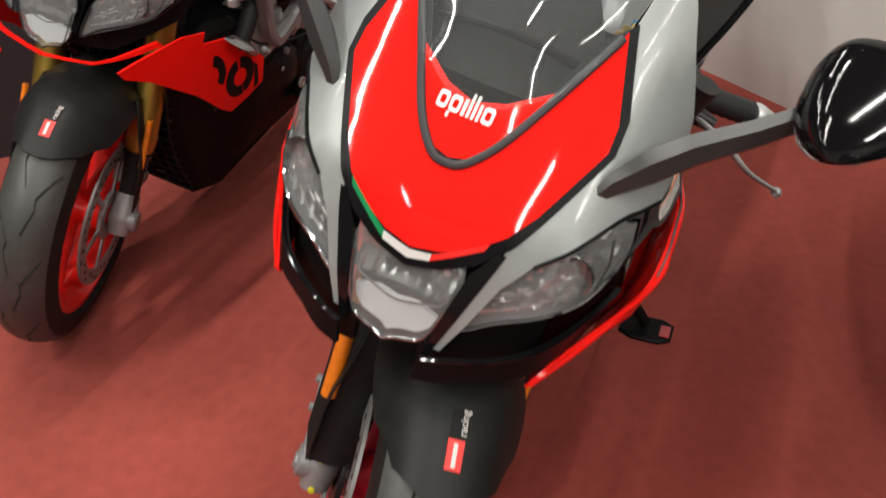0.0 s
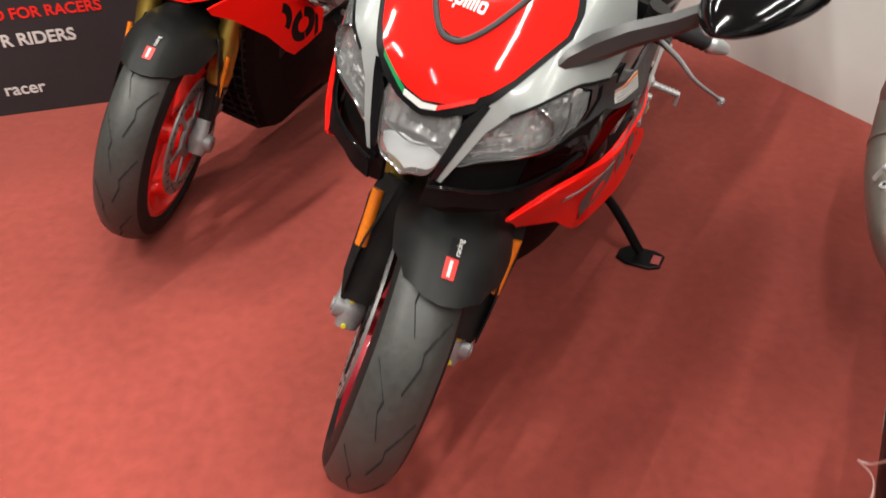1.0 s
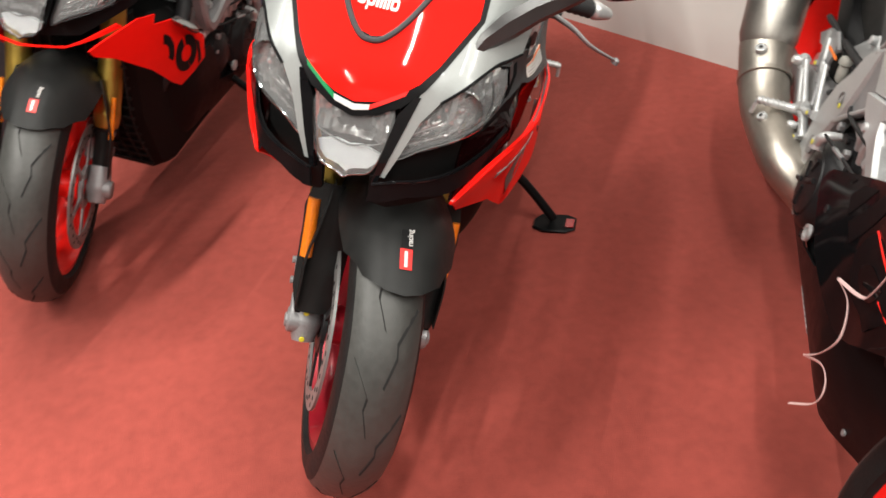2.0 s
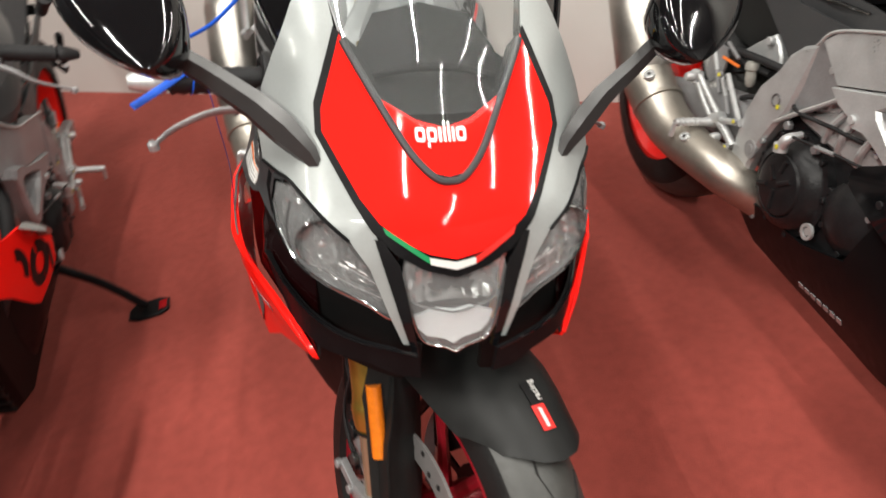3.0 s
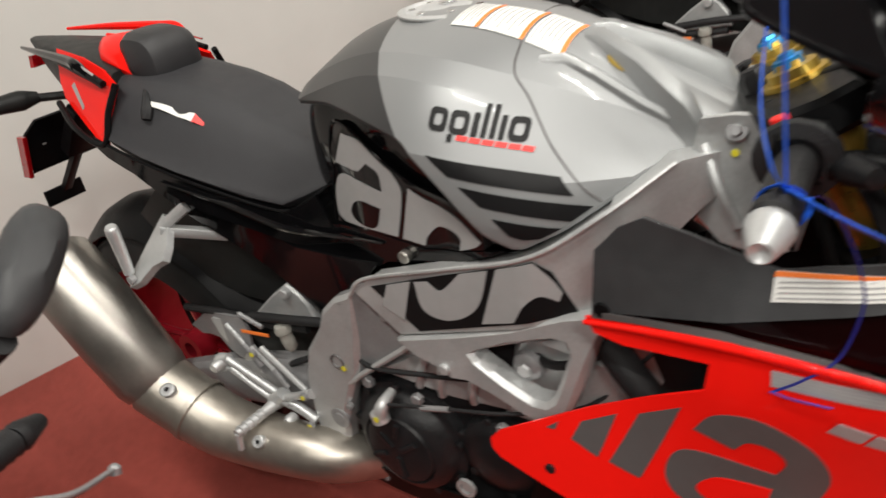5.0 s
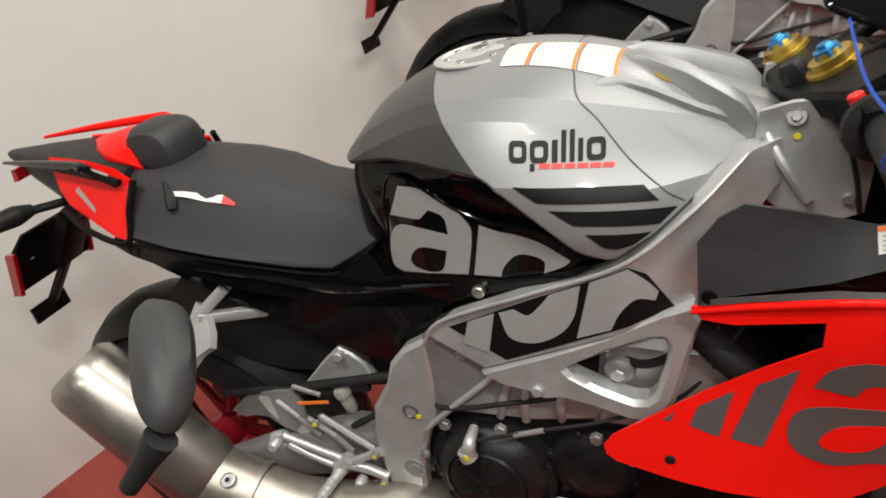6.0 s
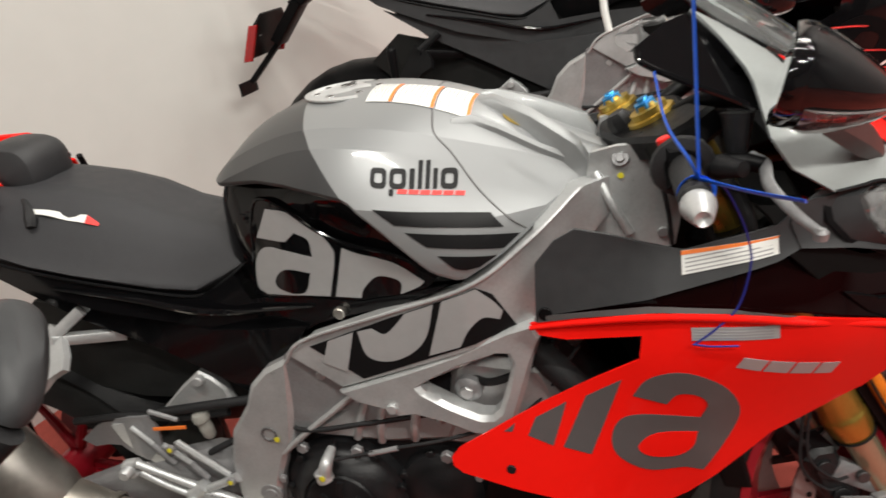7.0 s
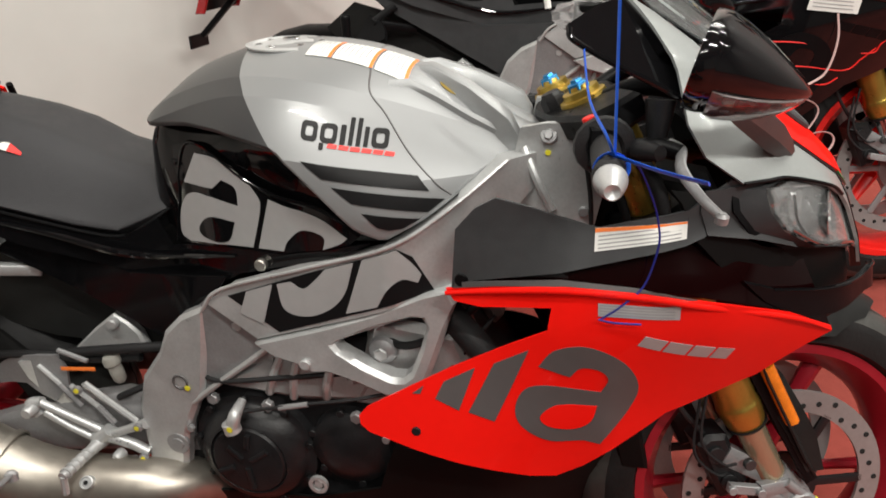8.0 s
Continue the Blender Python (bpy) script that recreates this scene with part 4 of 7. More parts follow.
        part("cylinder", prism([(-0.64, 0.46), (-0.50, 0.45), (-0.44, 0.52), (-0.47, 0.60), (-0.60, 0.62)], 0.05 * s, 0.145 * s, 0.012), ALU, eng, "grey cast cylinder block")
        for k in range(5):
            part("cast_rib", bar((0.152 * s, -0.85 + 0.03 * k, 0.515 + 0.008 * k), (0.152 * s, -0.84 + 0.03 * k, 0.60), 0.008, 0.008), ALU, eng)
        head_cast = prism([(-0.875, 0.478), (-0.80, 0.525), (-0.765, 0.552), (-0.70, 0.556), (-0.63, 0.535), (-0.60, 0.505), (-0.62, 0.470), (-0.72, 0.462), (-0.80, 0.468)], 0.10 * s, 0.150 * s, 0.012)
        for y0, z0, y1, z1 in ((-0.775, 0.475, -0.745, 0.545), (-0.735, 0.47, -0.715, 0.55), (-0.68, 0.475, -0.665, 0.535)):
            part("cast_rib", tube([(0.148 * s, y0, z0), (0.158 * s, (y0 + y1) / 2, (z0 + z1) / 2), (0.150 * s, y1, z1)], 0.007, 8), ALU, eng)
        part("cylinder_head", head_cast, ALU, eng, "pale cast cylinder head")
        for y, z in ((-0.868, 0.462), (-0.775, 0.458), (-0.63, 0.452)):
            part("bolt", disc((0.156 * s, y, z), (s, 0, 0), 0.010, 0.010, 6), ALUDARK, eng)
        for y, z, r in ((-0.80, 0.60, 0.016), (-0.72, 0.575, 0.012), (-0.58, 0.57, 0.020), (-0.53, 0.50, 0.013), (-0.63, 0.52, 0.010)):
            part("boss", lathe([(0.0001, 0.014), (r * 0.6, 0.014), (r, 0.008), (r * 1.1, 0.0)], (0.150 * s, y, z), (s, 0, 0), 16), ALUDARK, eng)
            part("bolt", disc((0.162 * s, y, z), (s, 0, 0), r * 0.5, 0.006, 6), ALU, eng)
        arm = Geo().join(tube([(0.170 * s, -0.812, 0.470), (0.196 * s, -0.812, 0.462), (0.200 * s, -0.818, 0.444)], [0.007, 0.010, 0.011], 12)).join(disc((0.198 * s, -0.819, 0.432), (0, -0.2, 1), 0.0135, 0.018, 14))
        part("clutch_arm", arm, ALU, eng, "bright clutch release arm")
        part("yellow_mark", disc((0.2105 * s, -0.817, 0.444), (s, 0, 0), 0.005, 0.001, 10), YELLOW, eng)
        cable = tube([(0.205 * s, -0.79, 0.477), (0.195 * s, -0.70, 0.492), (0.180 * s, -0.60, 0.505), (0.15 * s, -0.50, 0.53), (0.12 * s, -0.42, 0.62)], 0.0028, 8)
        part("cable", cable, GRIP, eng)
        part("cable_adjuster", tube([(0.199 * s, -0.735, 0.485), (0.194 * s, -0.69, 0.493)], 0.0042, 8), ALUDARK, eng)
        for k, (pts, r) in enumerate((([(0.13, -0.90, 0.52), (0.165, -0.86, 0.50), (0.165, -0.74, 0.515), (0.14, -0.62, 0.52)], 0.004), ([(0.12, -0.52, 0.66), (0.15, -0.45, 0.60), (0.14, -0.38, 0.50), (0.11, -0.33, 0.40)], 0.020),
                                      ([(0.10, -0.60, 0.60), (0.15, -0.56, 0.58), (0.155, -0.50, 0.60), (0.12, -0.44, 0.64)], 0.006), ([(0.14, -0.93, 0.54), (0.15, -1.02, 0.535), (0.14, -1.12, 0.52)], 0.008))):
            part("hose", tube([(x * s, y, z) for x, y, z in pts], r, 10), GRIP, eng, "black rubber hose")
    part("radiator", prism([(-0.30, 0.66), (-0.26, 0.66), (-0.20, 0.36), (-0.24, 0.36)], -0.10, 0.10, 0.004), INNER, bike)
    pair("belly_pan", sheet(BELLY, lambda y, z: (belly_x(y, z), y, z), 0.004, 0.04), paint["belly"], bike, "black belly fairing")
    for k, s in enumerate((1, -1)):
        for y, z in ((-0.90, 0.235), (-0.58, 0.43), (-0.34, 0.42), (-0.36, 0.21)):
            part("bolt", disc((s * (belly_x(y, z) + 0.0005), y, z), (s, 0, 0), 0.006, 0.004, 10), ALUDARK, bike)
    part("sump", prism([(-0.92, 0.23), (-0.84, 0.145), (-0.5, 0.14), (-0.36, 0.20), (-0.33, 0.33), (-0.5, 0.30)], -0.085, 0.085, 0.02), ENGINE, bike)
    # swingarm and rear wheel
    for s in (1, -1):
        rings = []
        for y, z, h, x, w in ((-0.93, 0.37, 0.085, 0.115, 0.05), (-1.05, 0.385, 0.115, 0.125, 0.045), (-1.20, 0.37, 0.095, 0.128, 0.040), (-1.38, 0.325, 0.065, 0.128, 0.036), (-1.52, 0.312, 0.055, 0.128, 0.034)):
            k = 0.25
            rings.append([((x + w / 2 * a) * s, y, z + h / 2 * b) for a, b in ((1, k + 0.5), (0.6, 1), (-0.6, 1), (-1, 0.75), (-1, -0.75), (-0.6, -1), (0.6, -1), (1, -0.75))])
        part("swingarm", loft(rings), ALUDARK, bike, "grey cast aluminium swingarm")
    wheel("rear_wheel", REAR, 0.320, 0.19, 0.217, lambda p: p, paint["rim"], bike, ((-0.075, 0.11),), "red cast rear wheel")
    hug = sheet([(0.25, -1.0), (1.25, -1.0), (1.55, -0.9), (1.55, 0.9), (1.25, 1.0), (0.25, 1.0)], lambda a, u: (0.098 * u, REAR.y + (0.345 - 0.05 * u * u) * math.cos(radians(a * 100)), REAR.z + (0.345 - 0.05 * u * u) * math.sin(radians(a * 100))), 0.003, 0.12)
    part("rear_hugger", hug, BLACK, bike, "black plastic rear wheel hugger")
    part("under_tray", sheet([(-1.32, 0.72), (-0.93, 0.60), (-0.95, 0.49), (-1.18, 0.52), (-1.30, 0.56), (-1.40, 0.66)], lambda y, z: (0.085, y, z), 0.01, 0.05), GREYPLASTIC, bike, "black plastic under tray")
    # foot rests
    for s in (1, -1):
        x = 0.172 * s
        g = Geo()
        for pts, r in (([(-0.994, 0.408), (-1.03, 0.394), (-1.068, 0.380)], [0.009, 0.007, 0.009]), ([(-1.000, 0.350), (-1.03, 0.366), (-1.068, 0.378)], [0.009, 0.009, 0.010]),
                       ([(-1.068, 0.386), (-1.12, 0.415), (-1.170, 0.444)], [0.008, 0.006, 0.007]), ([(-1.085, 0.370), (-1.13, 0.397), (-1.165, 0.425)], [0.007, 0.0055, 0.007]), ([(-1.165, 0.446), (-1.186, 0.440), (-1.176, 0.420)], [0.008, 0.011, 0.008]),
                       ([(-1.060, 0.392), (-1.082, 0.374), (-1.086, 0.360)], [0.012, 0.016, 0.011])):
            g.join(tube([(x, *p) for p in pts], r, 12, 14))
        hg = part("foot_rest_hanger", g, ALU, bike, "bright cast foot rest hanger")
        peg = tube([(x, -1.080, 0.371), (x + 0.03 * s, -1.083, 0.369), (x + 0.088 * s, -1.090, 0.366)], [0.013, 0.009, 0.0075], 12, 12)
        for k in range(5):
            peg.join(lathe([(0.008, -0.003), (0.010, -0.002), (0.010, 0.002), (0.008, 0.003)], (x + (0.035 + 0.011 * k) * s, -1.084 - 0.0013 * k, 0.369 - 0.0006 * k), (s, 0, 0), 12))
        part("foot_rest", peg.join(tube([(x + 0.086 * s, -1.090, 0.364), (x + 0.088 * s, -1.092, 0.332)], 0.005, 8)), ALU, hg, "knurled aluminium foot rest")
        part("pedal", tube([(x + 0.010 * s, -1.026, 0.345), (x + 0.014 * s, -1.020, 0.312), (x + 0.016 * s, -1.000, 0.302), (x + 0.020 * s, -0.979, 0.301)], [0.007, 0.006, 0.0055, 0.008], 10, 20), ALU, hg, "cast aluminium foot pedal")
        for y, z, r in ((-1.046, 0.350, 0.010), (-1.180, 0.436, 0.011)):
            part("boss", lathe([(0.0001, 0.018), (r * 0.7, 0.018), (r, 0.012), (r, 0.0)], (x + 0.006 * s, y, z), (s, 0, 0), 14), ALU, hg)
        for k, (pa, pb, r) in enumerate((((-1.012, 0.408), (-1.088, 0.478), 0.0052), ((-1.055, 0.400), (-1.078, 0.432), 0.0048), ((-1.078, 0.430), (-1.118, 0.470), 0.004), ((-1.078, 0.516), (-1.125, 0.535), 0.004), ((-1.09, 0.44), (-1.10, 0.47), 0.004),
                                         ((-1.115, 0.425), (-1.145, 0.465), 0.0045), ((-1.145, 0.465), (-1.175, 0.50), 0.004), ((-1.10, 0.452), (-1.135, 0.449), 0.003))):
            part("linkage_rod", tube([(x - (0.004 + 0.003 * k) * s, *pa), (x - (0.006 + 0.003 * k) * s, *pb)], r, 8), ALUDARK if k % 2 else ALU, hg)
        part("heel_guard", sheet([(-1.215, 0.502), (-1.205, 0.47), (-1.193, 0.454), (-1.159, 0.418), (-1.125, 0.43), (-1.132, 0.447), (-1.150, 0.480), (-1.155, 0.497), (-1.18, 0.506)], lambda y, z: (x - 0.03 * s, y, z), 0.006, 0.04), ALU, hg, "grey cast heel guard")
        plate = sheet([(-1.300, 0.462), (-1.262, 0.490), (-1.218, 0.511), (-1.175, 0.517), (-1.141, 0.517), (-1.132, 0.490), (-1.136, 0.456), (-1.165, 0.428), (-1.190, 0.440), (-1.217, 0.456), (-1.250, 0.452), (-1.280, 0.446)], lambda y, z: (x - 0.038 * s + 0.012 * s * math.sin((y + 1.22) * 26), y, z), 0.006, 0.02)
        part("subframe_plate", plate, ALUDARK, hg, "dull grey cast subframe plate")
        part("fluid_cup", lathe([(0.0001, 0.036), (0.011, 0.034), (0.0135, 0.028), (0.0135, 0.020), (0.010, 0.016), (0.011, 0.004), (0.010, -0.012), (0.006, -0.018), (0.0001, -0.018)], (x - 0.024 * s, -1.040, 0.488), (0.1, -0.1, 1), 18), CUPGREY, hg, "small beige-grey fluid cup")
        part("cup_hose", tube([(x - 0.024 * s, -1.048, 0.44), (x - 0.02 * s, -1.02, 0.455), (x - 0.03 * s, -0.98, 0.47)], 0.006, 8), GRIP, hg)
        part("warning_strip", bar((x - 0.010 * s, -1.124, 0.503), (x - 0.010 * s, -1.066, 0.503), 0.006, 0.002), ORANGE, hg, "orange warning strip")
        part("loom_hose", tube([(x - 0.05 * s, -1.30, 0.500), (x - 0.04 * s, -1.196, 0.512), (x - 0.035 * s, -1.086, 0.506), (x - 0.035 * s, -1.00, 0.512)], 0.007, 8, 24), GRIP, hg)
        part("subframe_bracket", prism([(-1.139, 0.505), (-1.085, 0.552), (-1.046, 0.580), (-1.025, 0.565), (-1.008, 0.545), (-1.000, 0.515), (-1.05, 0.510)], 0.098 * s, 0.118 * s, 0.004), ALU, hg, "pale cast subframe bracket")
        part("bolt", disc((0.118 * s, -1.045, 0.566), (s, 0, 0), 0.009, 0.012, 14), ALU, hg)
        for y, z in ((-1.001, 0.408), (-1.004, 0.347), (-1.088, 0.477), (-1.046, 0.351)):
            part("bolt", disc((x + 0.009 * s, y, z), (s, 0, 0), 0.0075, 0.006, 8), ALUDARK, hg)
        for y, z in ((-1.001, 0.408), (-1.004, 0.347), (-1.088, 0.477)):
            part("yellow_mark", disc((x + 0.0150 * s, y, z), (s, 0, 0), 0.0042, 0.001, 10), YELLOW, hg)
        # pillion hanger
        lift = lambda y, z: (0.15 + 0.40 * (y + 1.244) - 0.921 * (z - 0.676), y, z)
        g = sheet([(-1.268, 0.694), (-1.238, 0.688), (-1.215, 0.662), (-1.212, 0.645), (-1.240, 0.632), (-1.270, 0.604), (-1.300, 0.590), (-1.314, 0.602), (-1.296, 0.640), (-1.282, 0.668)], lift, 0.012, 0.02)
        g = g if s > 0 else g.mirrored()
        g.join(bar((0.148 * s, -1.250, 0.676), (0.100 * s, -1.160, 0.652), 0.018, 0.014)).join(bar((0.146 * s, -1.250, 0.680), (0.128 * s, -1.200, 0.714), 0.018, 0.012))
        ph = part("pillion_hanger", g, ALU if decals else BLACK, bike, "pale cast three-armed pillion foot rest hanger" if decals else "black cast pillion foot rest hanger")
        rest = tube([(0.200 * s, -1.300, 0.704), (0.199 * s, -1.301, 0.695), (0.197 * s, -1.303, 0.650), (0.196 * s, -1.304, 0.612)], [0.008, 0.0115, 0.0105, 0.009], 12, 12)
        part("pillion_rest", rest, ALU if decals else BLACK, ph, "folded pillion rest")
        part("bolt", disc((0.200 * s, -1.290, 0.606), (s, 0, 0), 0.008, 0.010, 10), ALUDARK, ph)
    if paint["exhaust"]:
        a, b, c = Vector((0.220, -1.31, 0.395)), Vector((0.236, -1.445, 0.610)), Vector((0.195, -0.985, 0.300))
        ex = part("exhaust", tube([(0.06, -0.86, 0.235), (0.12, -0.92, 0.262), tuple(c), (0.208, -1.17, 0.315), tuple(a)], [0.040, 0.042, 0.046, 0.054, 0.060], 24, 26), HEATED, bike, "brushed steel exhaust pipe")
        d = (b - a).normalized()
        n = 0.262 if decals else 0.185
        part("silencer", lathe([(0.0001, 0.0), (0.0605, 0.0), (0.066, 0.02), (0.069, 0.12), (0.069, n), (0.065, n + 0.022), (0.052, n + 0.034), (0.046, n + 0.030), (0.044, n - 0.042), (0.0001, n - 0.052)], a, d, 36), STEEL, ex, "brushed steel silencer")
        along = Vector((0.012, -0.14, 0.072)).normalized()
        part("pipe_seam", lathe([(0.0570, -0.006), (0.0600, -0.005), (0.0600, 0.005), (0.0570, 0.006)], (0.2130, -1.232, 0.347), along, 36), HEATED, ex)
        for at, way, r in (((0.2490, -1.240, 0.4165), (0.50, 0.22, 0.84), 0.013), ((0.2441, -1.0655, 0.3426), (0.80, 0.10, 0.60), 0.011)):
            way = Vector(way).normalized()
            bd = part("round_badge", lathe([(0.0001, 0.003), (r * 0.45, 0.003), (r * 0.5, 0.0015), (r * 0.8, 0.0015), (r * 0.85, 0.004), (r, 0.003), (r, -0.006)], at, way, 20), ALU, ex, "small round aluminium boss")
            part("bolt", disc(Vector(at) + way * 0.003, way, r * 0.35, 0.002, 6), ENGINE, bd)
    # side stand on the left, its foot on the ground
    st = part("side_stand", tube([(-0.13, -0.74, 0.27), (-0.24, -0.755, 0.19), (-0.345, -0.745, 0.105)], 0.012, 12), BLACK, bike, "black side stand with a flat foot")
    lean = radians(13.47)
    up = Vector((-math.sin(lean) * -1, 0, math.cos(lean)))
    base = Vector((-0.354, -0.744, 0.0)) + Vector((0, 0, 1)) * 0.0855
    ax = Vector((math.cos(lean), 0, -math.sin(lean)))
    foot = [(-0.055, -0.028), (-0.03, -0.040), (0.04, -0.036), (0.058, -0.010), (0.058, 0.024), (0.03, 0.038), (-0.03, 0.036), (-0.055, 0.020)]
    g = prism(foot, 0.0, 0.010, 0.003).moved(lambda p: base + Vector((0, 1, 0)) * p.z + ax * p.y + up * p.x)
    part("stand_foot", g, BLACK, st)
    g = prism([(-0.05, -0.018), (-0.028, -0.018), (-0.028, 0.018), (-0.05, 0.018)], 0.010, 0.012, 0.0005).moved(lambda p: base + Vector((0, 1, 0)) * p.z + ax * p.y + up * p.x)
    part("stand_sticker", g, REDLENS, st)


def tail_unit(bike, paint):
    rows = []
    for y, pts in ((-0.912, ((0, 0.800), (0.045, 0.795), (0.075, 0.770), (0.080, 0.758), (0.06, 0.74))), (-0.955, ((0, 0.808), (0.06, 0.800), (0.097, 0.754), (0.103, 0.740), (0.07, 0.72))),
                   (-1.00, ((0, 0.815), (0.065, 0.805), (0.112, 0.739), (0.117, 0.724), (0.08, 0.70))), (-1.06, ((0, 0.832), (0.065, 0.825), (0.120, 0.754), (0.126, 0.737), (0.085, 0.715))),
                   (-1.12, ((0, 0.866), (0.068, 0.858), (0.126, 0.774), (0.132, 0.757), (0.09, 0.735))), (-1.18, ((0, 0.889), (0.070, 0.880), (0.130, 0.792), (0.135, 0.776), (0.09, 0.752))),
                   (-1.25, ((0, 0.907), (0.072, 0.897), (0.131, 0.815), (0.136, 0.799), (0.09, 0.775))), (-1.31, ((0, 0.918), (0.074, 0.908), (0.132, 0.840), (0.137, 0.824), (0.10, 0.80))),
                   (-1.335, ((0, 0.920), (0.072, 0.910), (0.128, 0.846), (0.133, 0.832), (0.10, 0.81)))):
        half = [(p[0], y, p[1]) for p in spline(pts, 14)]
        rows.append(half[::-1] + [(-x, y_, z) for x, y_, z in half[1:]])
    part("seat", loft(rows), SEAT, bike, "matt black vinyl seat")
    pan = []
    for y, w, hi, lo in ((-0.915, 0.070, 0.760, 0.67), (-0.955, 0.092, 0.745, 0.65), (-1.0, 0.110, 0.728, 0.64), (-1.06, 0.118, 0.742, 0.66), (-1.12, 0.124, 0.762, 0.69), (-1.18, 0.127, 0.781, 0.71), (-1.25, 0.129, 0.804, 0.74), (-1.335, 0.124, 0.836, 0.79)):
        pan.append([(x, y, z) for x, z in ((w, hi), (w, hi - 0.02), (w - 0.02, lo), (-w + 0.02, lo), (-w, hi - 0.02), (-w, hi))])
    part("seat_pan", loft(pan), BLACK, bike, "black seat pan")
    core = [(-0.56, 0.745), (-0.60, 0.60), (-0.80, 0.56), (-0.93, 0.50), (-1.0, 0.54), (-1.18, 0.64), (-1.33, 0.78), (-1.25, 0.775), (-1.0, 0.70), (-0.93, 0.735), (-0.88, 0.78), (-0.62, 0.765)]
    part("subframe_core", prism(core, -0.086, 0.086, 0.012), INNER, bike, "dull black subframe housing")
    # seat rail under the seat
    rail = sheet([(-0.80, 0.67), (-0.885, 0.620), (-0.99, 0.660), (-1.155, 0.712), (-1.335, 0.798), (-1.365, 0.822), (-1.345, 0.830), (-1.25, 0.792), (-1.12, 0.750), (-1.0, 0.717), (-0.952, 0.734), (-0.930, 0.748), (-0.914, 0.7035), (-0.81, 0.7115), (-0.7138, 0.7125), (-0.655, 0.727), (-0.60, 0.746), (-0.57, 0.752), (-0.66, 0.710)],
                 lambda y, z: (interp(y, (-1.36, -1.12, -1.0, -0.9, -0.76, -0.68, -0.60, -0.55), (0.141, 0.136, 0.124, 0.112, 0.140, 0.156, 0.184, 0.188)), y, z), 0.004, 0.03)
    rl = pair("seat_rail_cover", rail, paint["rail"], bike, "black side cover under the seat")
    trim = tube([(0.142, -1.35, 0.832), (0.140, -1.25, 0.794), (0.137, -1.12, 0.752), (0.124, -1.005, 0.719), (0.108, -0.952, 0.736), (0.085, -0.912, 0.762)], 0.0025, 8, 40)
    for k, g in enumerate((trim, trim.mirrored())):
        part("seat_edge", g, BLACK, rl[k])
    crease = tube([(0.141, -1.22, 0.762), (0.138, -1.10, 0.730), (0.137, -1.00, 0.700), (0.122, -0.93, 0.688), (0.134, -0.80, 0.700)], [0.002, 0.005, 0.006, 0.005, 0.002], 8, 30)
    for k, g in enumerate((crease, crease.mirrored())):
        part("panel_crease", g, GLOSSBLACK, rl[k])
    pair("lower_rail", sheet([(-0.82, 0.665), (-0.875, 0.60), (-0.905, 0.535), (-0.95, 0.545), (-1.05, 0.60), (-1.20, 0.69), (-1.33, 0.785), (-1.155, 0.712), (-0.99, 0.660)], lambda y, z: (interp(y, (-1.36, -1.1, -0.9), (0.128, 0.118, 0.136)), y, z), 0.005, 0.03), paint["rail"], bike)
    # tail cowl
    rows = []
    for y, pts in ((-1.335, ((0, 0.928), (0.06, 0.924), (0.088, 0.914), (0.122, 0.850), (0.126, 0.822), (0.08, 0.80))), (-1.42, ((0, 0.948), (0.055, 0.944), (0.074, 0.934), (0.100, 0.880), (0.096, 0.845), (0.06, 0.83))),
                   (-1.52, ((0, 0.957), (0.045, 0.953), (0.058, 0.944), (0.070, 0.905), (0.066, 0.875), (0.04, 0.865))), (-1.61, ((0, 0.963), (0.03, 0.960), (0.040, 0.952), (0.042, 0.930), (0.038, 0.915), (0.02, 0.91))),
                   (-1.69, ((0, 0.967), (0.008, 0.966), (0.012, 0.963), (0.012, 0.958), (0.010, 0.953), (0.006, 0.952)))):
        half = [(p[0], y, p[1]) for p in spline(pts, 16)]
        rows.append(half[::-1] + [(-x, y_, z) for x, y_, z in half[1:]])
    tl = part("tail_cowl", loft(rows), GREYPLASTIC, bike, "pointed dark grey tail cowl")
    red_side = sheet([(-1.306, 0.908), (-1.355, 0.930), (-1.43, 0.946), (-1.530, 0.957), (-1.500, 0.905), (-1.475, 0.882), (-1.40, 0.850), (-1.330, 0.822)], lambda y, z: (0.7065 + 0.0916 * y - 0.541 * z + 0.004, y, z), 0.005, 0.03)
    for g in (red_side, red_side.mirrored()):
        part("tail_side", g, paint["tail"], tl, paint["tail_label"])
    mark = sheet([(-1.455, 0.902), (-1.405, 0.868), (-1.402, 0.874), (-1.447, 0.908)], lambda y, z: (0.7065 + 0.0916 * y - 0.541 * z + 0.0052, y, z), 0.0006, 0.03)
    if paint["pad"]:
        for g in (mark, mark.mirrored()):
            part("tail_mark", g, DECALSILVER, tl)
    for s, lo in ((-1, 0.0), (1, -0.010)):
        rim_line = tube([(0.098 * s, -1.345, 0.915 + lo), (0.106 * s, -1.385, 0.950 + lo), (0.098 * s, -1.42, 0.957 + lo), (0.075 * s, -1.54, 0.964 + lo), (0.050 * s, -1.655, 0.968 + lo)], [0.004, 0.009, 0.009, 0.007, 0.003], 8, 30)
        part("tail_flank", rim_line, paint["tail"] if s < 0 else GLOSSBLACK, tl)
        part("tail_slot", tube([(0.108 * s, -1.325, 0.913), (0.098 * s, -1.40, 0.932), (0.080 * s, -1.50, 0.943)], [0.006, 0.008, 0.003], 8, 16), BLACK, tl)
        part("grab_bolt", tube([(0.112 * s, -1.335, 0.928), (0.102 * s, -1.395, 0.946)], 0.0022, 6), CHROME, tl)
